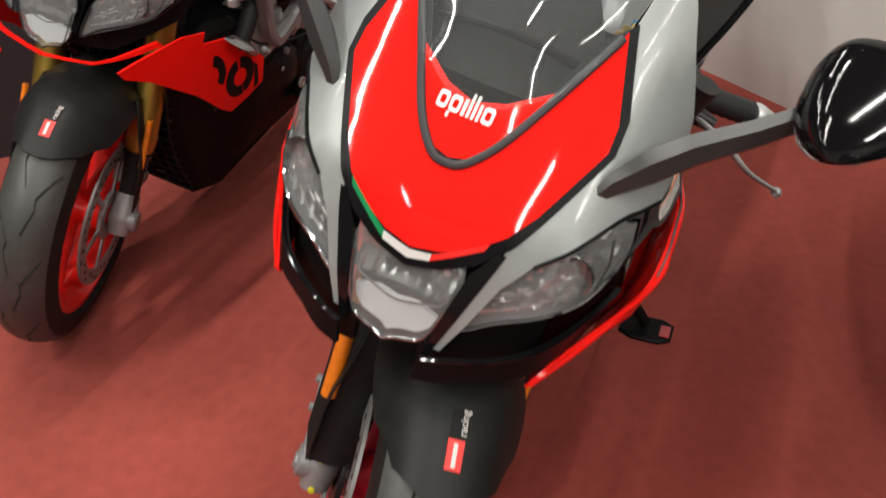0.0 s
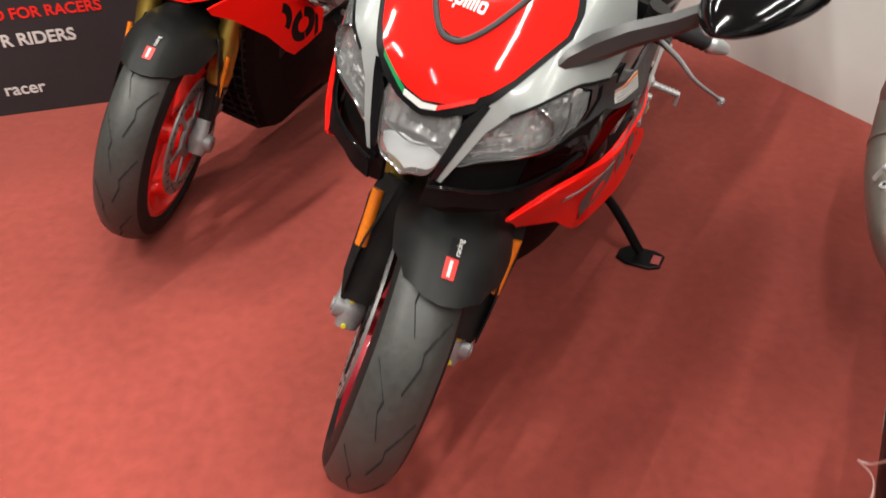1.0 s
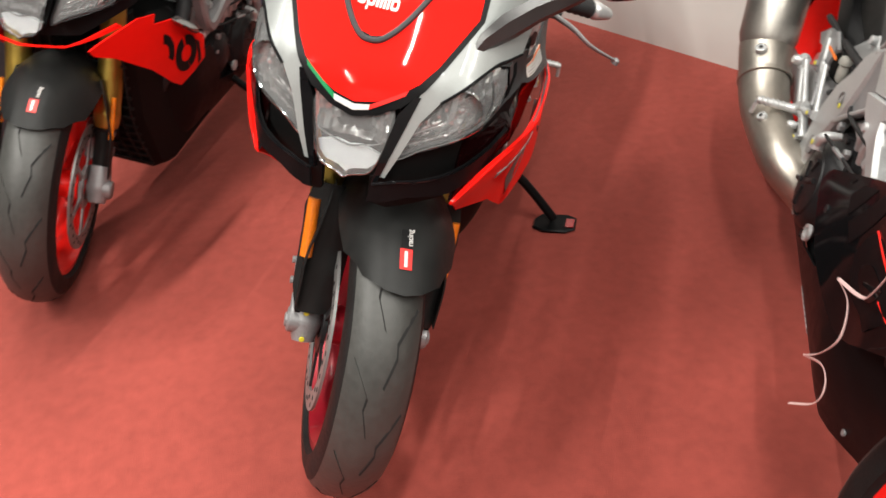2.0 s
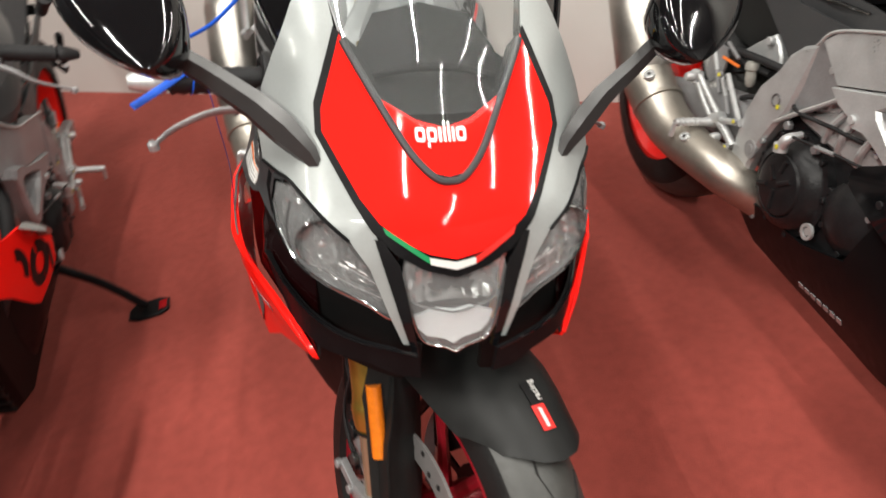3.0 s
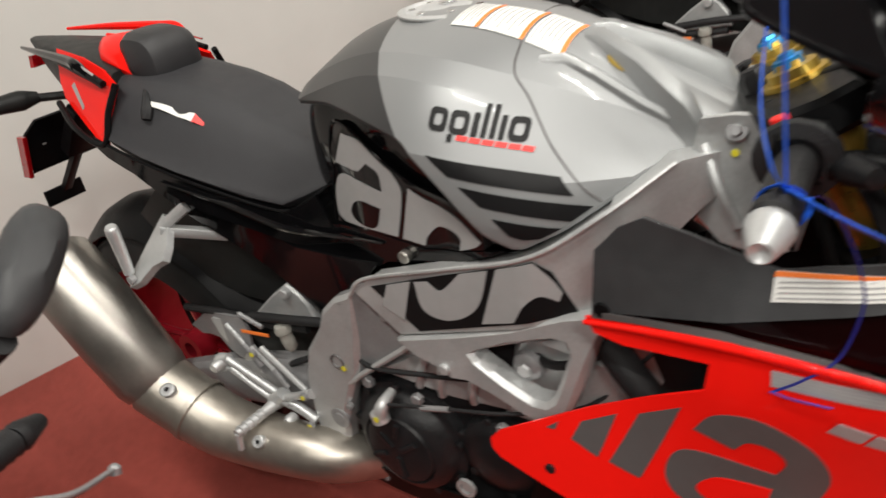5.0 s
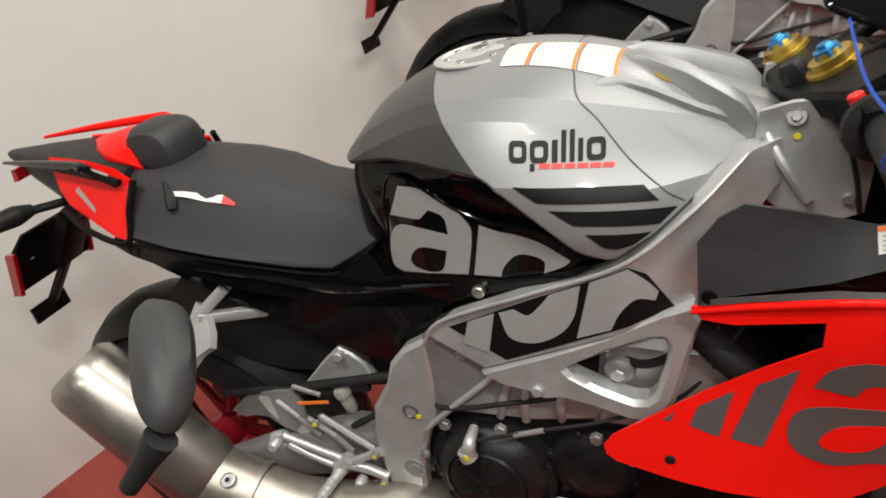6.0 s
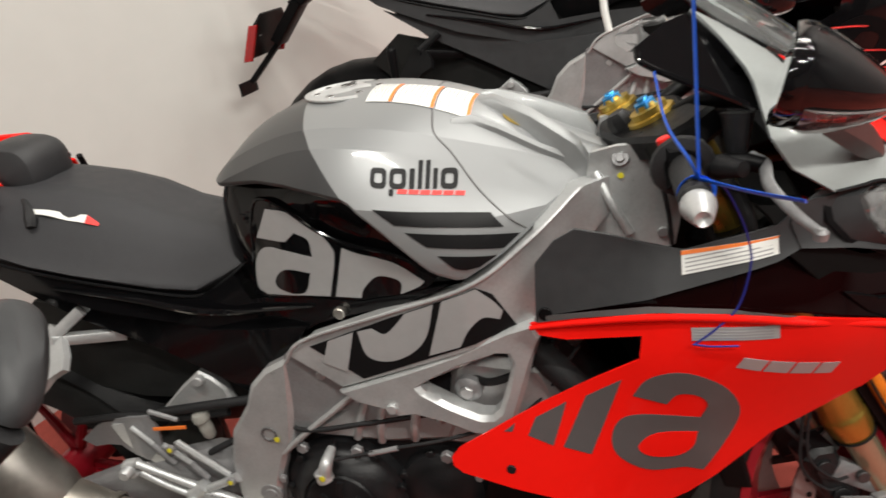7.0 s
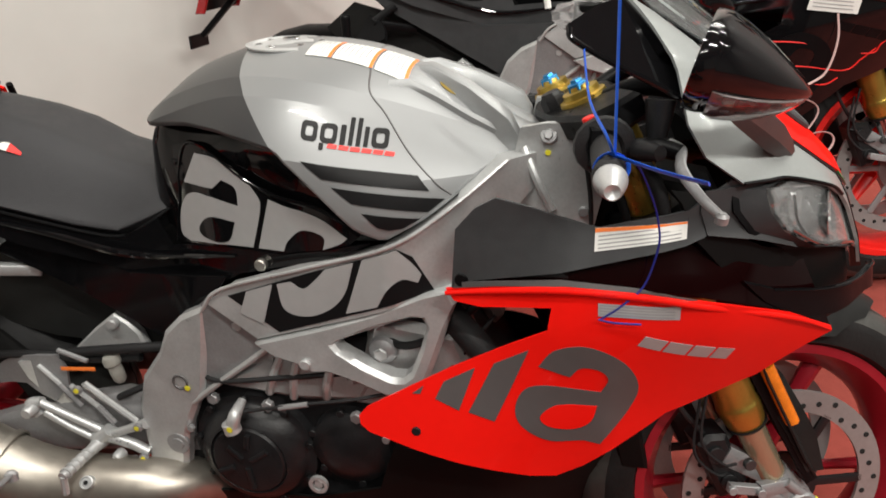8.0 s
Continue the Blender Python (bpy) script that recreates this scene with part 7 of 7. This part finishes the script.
def sport_bike(m, paint, steer, label):
    bike = thing("motorcycle", m, label, "motorcycle", "parked motorcycles")
    turn = steering(steer)
    BUILDING.append(1)
    wheel_turn = steering(steer - 0.5)
    front_end(bike, lambda p: wheel_turn(p) + Vector((0.016, 0, 0)), paint["rim"], GOLDPOLISH if paint["marks"] else CHROME)
    clip_on(bike, turn, 1)
    clip_on(bike, turn, -1)
    chassis(bike, paint, paint["marks"])
    tail_unit(bike, paint)
    tank_unit(bike, TANKPAINT if paint["marks"] else TANKDARK, paint["marks"])
    full_fairing(bike, paint)
    if paint["marks"]:
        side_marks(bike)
    else:
        belly_marks(bike)
    BUILDING.clear()
    return bike


def naked_bike(m, steer, label):
    """The half-faired machine: the same chassis with high bars, a small nose and red wings."""
    paint = dict(BIKE_BLACK, frame=ALUDARK, rim=RIMBRIGHT, belly=BLACK, exhaust=True, tail=RED, tail_label="red tail cowl")
    bike = thing("motorcycle", m, label, "motorcycle", "parked motorcycles")
    turn = steering(steer)
    BUILDING.append(1)
    fork_turn = steering(steer + 6.0)
    front_end(bike, lambda p: fork_turn(p) + Vector((0.042, 0, 0)), RIMBRIGHT, GREYPLASTIC, False)
    for s in (1, -1):
        clip_on(bike, turn, s, 0.085, 0.335, -0.125, GRIP)
        root, tip, tall = Vector((0.309 * s, -0.503, 1.030)), Vector((0.432 * s, -0.577, 1.096)), 0.031
        if s > 0:
            root, tip, tall = Vector((0.318, -0.36, 1.02)), Vector((0.452, -0.385, 1.108)), 0.027
        foot = Vector((0.215, -0.345, 0.985)) if s > 0 else Vector((-0.288, -0.552, 0.985))
        st = part("mirror_stalk", tube([foot, (foot + root) / 2 + Vector((0, 0, 0.012 if s > 0 else 0.0)), root], [0.010, 0.012, 0.017], 12), GRIP, bike, "black mirror stalk")
        d = (tip - root).normalized()
        fwd = Vector((-0.25 * s, 1, 0.35))
        fwd = (fwd - d * d.dot(fwd)).normalized()
        hi = d.cross(fwd) * s
        c = (root + tip) / 2
        w = (tip - root).length / 2
        rings = []
        for t, k in ((0.0, 0.93), (0.006, 1.0), (0.018, 0.97), (0.032, 0.8), (0.042, 0.45)):
            rings.append([c + d * (w * math.copysign(abs(math.cos(a)) ** 0.7, math.cos(a)) * k) + fwd * t + hi * (tall * math.copysign(abs(math.sin(a)) ** 0.8, math.sin(a)) * k * (1 + 0.12 * math.cos(a))) for a in [2 * math.pi * j / 26 for j in range(26)]])
        part("mirror_shell", loft(rings), PANELGREY, st, "matt black oval mirror")
        part("mirror_glass", sheet([(0.9 * w * math.cos(radians(a)), 0.82 * tall * math.sin(radians(a))) for a in range(0, 360, 15)], lambda u, v: c + d * u + hi * v - fwd * 0.001, 0.001, 0.04), MIRRORGLASS, st)
    chassis(bike, paint, False)
    tail_unit(bike, paint)
    tank_unit(bike, TANKDARK, False)
    headlights(bike, -0.06, ENGINE)
    shell = [(-0.20, 0.845), (-0.12, 0.90), (-0.06, 0.96), (0.06, 0.96), (0.12, 0.90), (0.20, 0.845), (0.19, 0.75), (0.10, 0.69), (0, 0.675), (-0.10, 0.69), (-0.19, 0.75)]
    part("nose_shell", sheet(shell, nose(-0.115), 0.004, 0.03, -1), BLACK, bike, "black headlight shell")
    scr = [(-0.11, 0.86), (-0.07, 0.835), (0, 0.825), (0.07, 0.835), (0.11, 0.86), (0.10, 0.93), (0.06, 0.98), (0, 1.0), (-0.06, 0.98), (-0.10, 0.93)]
    part("fly_screen", sheet(scr, nose(-0.05), 0.004, 0.03, -1), BLACK, bike, "small black fly screen")
    chin = [(-0.185, 0.74), (-0.10, 0.70), (0, 0.685), (0.10, 0.70), (0.185, 0.74), (0.19, 0.70), (0.10, 0.665), (0, 0.655), (-0.10, 0.665), (-0.19, 0.70)]
    part("chin_strip", sheet([(x, z - 0.01) for x, z in chin[:5]] + [(x, z + 0.022) for x, z in chin[5:]], nose(-0.055), 0.01, 0.02, -1), RED, bike, "red strip under the headlights")
    wing = [(0.0, 0.700), (-0.03, 0.708), (-0.13, 0.728), (-0.180, 0.722), (-0.172, 0.700), (-0.235, 0.692), (-0.340, 0.610), (-0.345, 0.545), (-0.255, 0.505), (-0.225, 0.525), (-0.155, 0.592), (-0.06, 0.660), (-0.01, 0.684)]
    wing_x = lambda y: interp(y, (-0.40, -0.30, -0.15, 0.0, 0.05), (0.265, 0.252, 0.215, 0.165, 0.145))
    wg = pair("radiator_wing", sheet(wing, lambda y, z: (wing_x(y) - 0.5 * (z - 0.65) ** 2, y, z), 0.005, 0.02), RED, bike, "red radiator side panel with black bands")
    for k, s in enumerate((1, -1)):
        flip = (lambda g: g) if s > 0 else (lambda g: g.mirrored())
        on = lambda y, z: (wing_x(y) - 0.5 * (z - 0.65) ** 2 + 0.0015, y, z)
        for o in (ring_arc(-0.268, 0.590, 0.022, 0.048, -110, 70, 0.8), ring_arc(-0.268, 0.590, 0.022, 0.048, 85, 245, 0.8), ring_arc(-0.190, 0.618, 0.026, 0.050, 100, 215, 0.75), [(-0.318, 0.600), (-0.306, 0.612), (-0.316, 0.540), (-0.328, 0.548)]):
            part("black_band", flip(sheet(o, on, 0.0008, 0.02)), DECALBLACK, wg[k])
        ind = part("indicator", flip(loft([[(0.240 + 0.035 * t, -0.262 + dy * w, 0.672 + (dz + 0.62 * dy) * w - 0.01 * t) for dy, dz in ((-0.045, -0.006), (-0.02, -0.016), (0.03, -0.012), (0.05, 0.0), (0.02, 0.014), (-0.03, 0.012))] for t, w in ((0, 1), (0.4, 0.95), (0.8, 0.75), (1.0, 0.4))])), REFLECTOR, wg[k], "clear front indicator")
    for i in range(12):
        z = 0.23 + 0.03 * i
        part("grille_bar", bar((-0.125, interp(z, (0.21, 0.40, 0.60), (-0.266, -0.196, -0.186)), z), (0.125, interp(z, (0.21, 0.40, 0.60), (-0.266, -0.196, -0.186)), z), 0.006, 0.006), GREYPLASTIC, bike)
    for i in range(9):
        x = -0.12 + 0.03 * i
        part("grille_bar", tube([(x, -0.264, 0.225), (x, -0.193, 0.40), (x, -0.184, 0.60)], 0.0026, 6, 10), GREYPLASTIC, bike)
    part("oil_cooler", prism([(-0.62, 0.19), (-0.36, 0.17), (-0.27, 0.21), (-0.20, 0.40), (-0.19, 0.60), (-0.33, 0.64), (-0.50, 0.60)], -0.135, 0.135, 0.02), INNER, bike, "black lower cooler")
    BUILDING.clear()
    return bike


def stand(x, y, yaw):
    return pose(x, y, 0, 0, 0, yaw) @ pose(0, 0, 0, 0, -LEAN, 0)


main_bike = sport_bike(stand(-0.190, 0.658, 155.63), BIKE_RED, 21.0, "red, silver and black sports motorcycle leaning on its side stand")
dark_bike = sport_bike(stand(0.516, -0.085, 153.93), BIKE_BLACK, 18.0, "black sports motorcycle with a silver frame, on its side stand")
naked = naked_bike(stand(-0.856, 1.347, 158.63), 12.3, "red and black half-faired motorcycle leaning on its side stand")

# blue balloon ribbon tied to the right bar end of the red machine
rib = tagged(new("balloon_ribbon"), "thin blue curling ribbon tied to the handlebar", "ribbon")
rib.matrix_basis = stand(-0.190, 0.658, 155.63)
tie = Vector((0.287, -0.262, 0.905))
up_dir = Vector((math.sin(radians(LEAN)), 0, math.cos(radians(LEAN))))
ribbon(rib, [tie + Vector((0, 0, -0.004)), tie + up_dir * 0.25, tie + up_dir * 1.0], 0.0022, name="upper_strand")
ribbon(rib, [tie, (0.30, -0.27, 0.93), (0.25, -0.29, 0.955), (0.20, -0.30, 1.0)], 0.0028, name="knot_strand")
ribbon(rib, [tie + Vector((-0.006, -0.006, 0.002)), (0.313, -0.219, 0.900), (0.340, -0.175, 0.897)], 0.0046, name="lever_strand")
ribbon(rib, [tie + Vector((0, 0, -0.012)), (0.262, -0.241, 0.891), (0.252, -0.222, 0.850), (0.245, -0.213, 0.815), (0.242, -0.212, 0.787), Vector(side(0.005)(-0.224, 0.727)), Vector(side(0.006)(-0.248, 0.699)), Vector(side(0.006)(-0.272, 0.680))], 0.0012, NAVYRIBBON, name="hanging_strand")
ribbon(rib, [side(0.006)(-0.274, 0.680), side(0.006)(-0.255, 0.677), side(0.006)(-0.225, 0.677)], 0.003, name="loose_end")
loop = [Vector((0.281, -0.265, 0.892)) + Vector((0.006 * math.sin(a * 0.6), 0.0172 * math.cos(a), 0.0172 * math.sin(a))) for a in np.linspace(0.6, 6.6, 16)]
ribbon(rib, loop, 0.0026, name="wound_loop")

# paper tag on the seat of the red machine
tag = tagged(new("seat_tag"), "white and red paper tag with black strap on seat", "tag")
tag.matrix_basis = stand(-0.190, 0.658, 155.63)


def tag_at(u, v):
    """A strip that lies along the seat's sloping side, a little curled."""
    a, b = Vector((0.122, -1.249, 0.876)), Vector((0.102, -1.146, 0.844))
    across = Vector((0.8, 0.0, -0.6))
    return a + (b - a) * u + across * v + Vector((0.6, 0, 0.8)) * (0.0015 + 0.004 * math.sin(u * 6) ** 2)


part("paper_strip", sheet([(0, -0.004), (0.4, -0.005), (0.82, -0.009), (0.82, 0.009), (0.4, 0.006), (0, 0.004)], tag_at, 0.0006, 0.1), PAPER, tag)
part("red_end", sheet([(0.82, -0.009), (1.0, -0.009), (1.0, 0.009), (0.82, 0.009)], tag_at, 0.0006, 0.1), DECALRED, tag)
part("strap", tube([(0.092, -1.300, 0.905), (0.105, -1.275, 0.893), (0.120, -1.256, 0.884), (0.132, -1.246, 0.868), (0.140, -1.243, 0.856)], [0.003, 0.004, 0.006, 0.010, 0.008], 8), GRIP, tag)

# pale curling ribbon hanging beside the dark machine's fairing
curl = tagged(new("curling_ribbon"), "pale pink curled ribbon hanging from the dark fairing", "ribbon")
curl.matrix_basis = stand(0.516, -0.085, 153.93)
for pts in ([(0.250, -0.232, 0.690), (0.256, -0.226, 0.64), (0.254, -0.236, 0.58), (0.250, -0.262, 0.551), (0.245, -0.346, 0.506)], [(0.245, -0.346, 0.506), (0.246, -0.285, 0.518), (0.250, -0.242, 0.497), (0.250, -0.257, 0.450), (0.245, -0.299, 0.400)],
            [(0.245, -0.299, 0.400), (0.245, -0.245, 0.440), (0.245, -0.208, 0.440), (0.245, -0.205, 0.410), (0.245, -0.254, 0.347)]):
    part("strand", tube(pts, 0.0026, 8, 24, 0.35), PINKRIBBON, curl)

hang = tagged(new("paper_label"), "small white paper label hanging on the dark fairing", "label")
hang.matrix_basis = stand(0.516, -0.085, 153.93)
part("paper", sheet([(-0.290, 0.683), (-0.195, 0.672), (-0.190, 0.700), (-0.285, 0.712)], side(0.006), 0.0006, 0.03), PAPER, hang)
for k in range(3):
    z = 0.680 + 0.007 * k
    part("print_line", sheet([(-0.280, z + 0.009), (-0.205, z), (-0.205, z + 0.0016), (-0.280, z + 0.0106)], side(0.0072), 0.0004, 0.03), PRINT, hang)

# crumpled clear film left on the red machine's fluid reservoir
film_wrap = tagged(new("plastic_film"), "crumpled clear protective film on the brake reservoir", "film")
film_wrap.matrix_basis = stand(-0.190, 0.658, 155.63)
crease = random.Random(7)
rows = []
for i in range(7):
    u = i / 6
    rows.append([(0.150 - 0.035 * u + crease.uniform(-0.004, 0.004), -0.325 + 0.060 * u + 0.016 * math.cos(a) + crease.uniform(-0.004, 0.004), 1.028 + 0.016 * math.sin(a) * (1 - 0.3 * u) + crease.uniform(-0.004, 0.004)) for a in [2 * math.pi * j / 10 for j in range(10)]])
part("film", loft(rows), PLASTICBAG, film_wrap, "", 5)
part("reservoir", lathe([(0.0001, 0.03), (0.015, 0.028), (0.017, 0.0), (0.0001, -0.004)], (0.128, -0.300, 1.012), (0.2, 0, 1), 18), INNER, film_wrap, "dark fluid reservoir")
part("pale_hose", tube([(0.103, -0.348, 1.030), (0.100, -0.352, 1.06), (0.096, -0.350, 1.10), (0.080, -0.330, 1.125)], 0.004, 8), PAPER, film_wrap, "pale plastic strip")
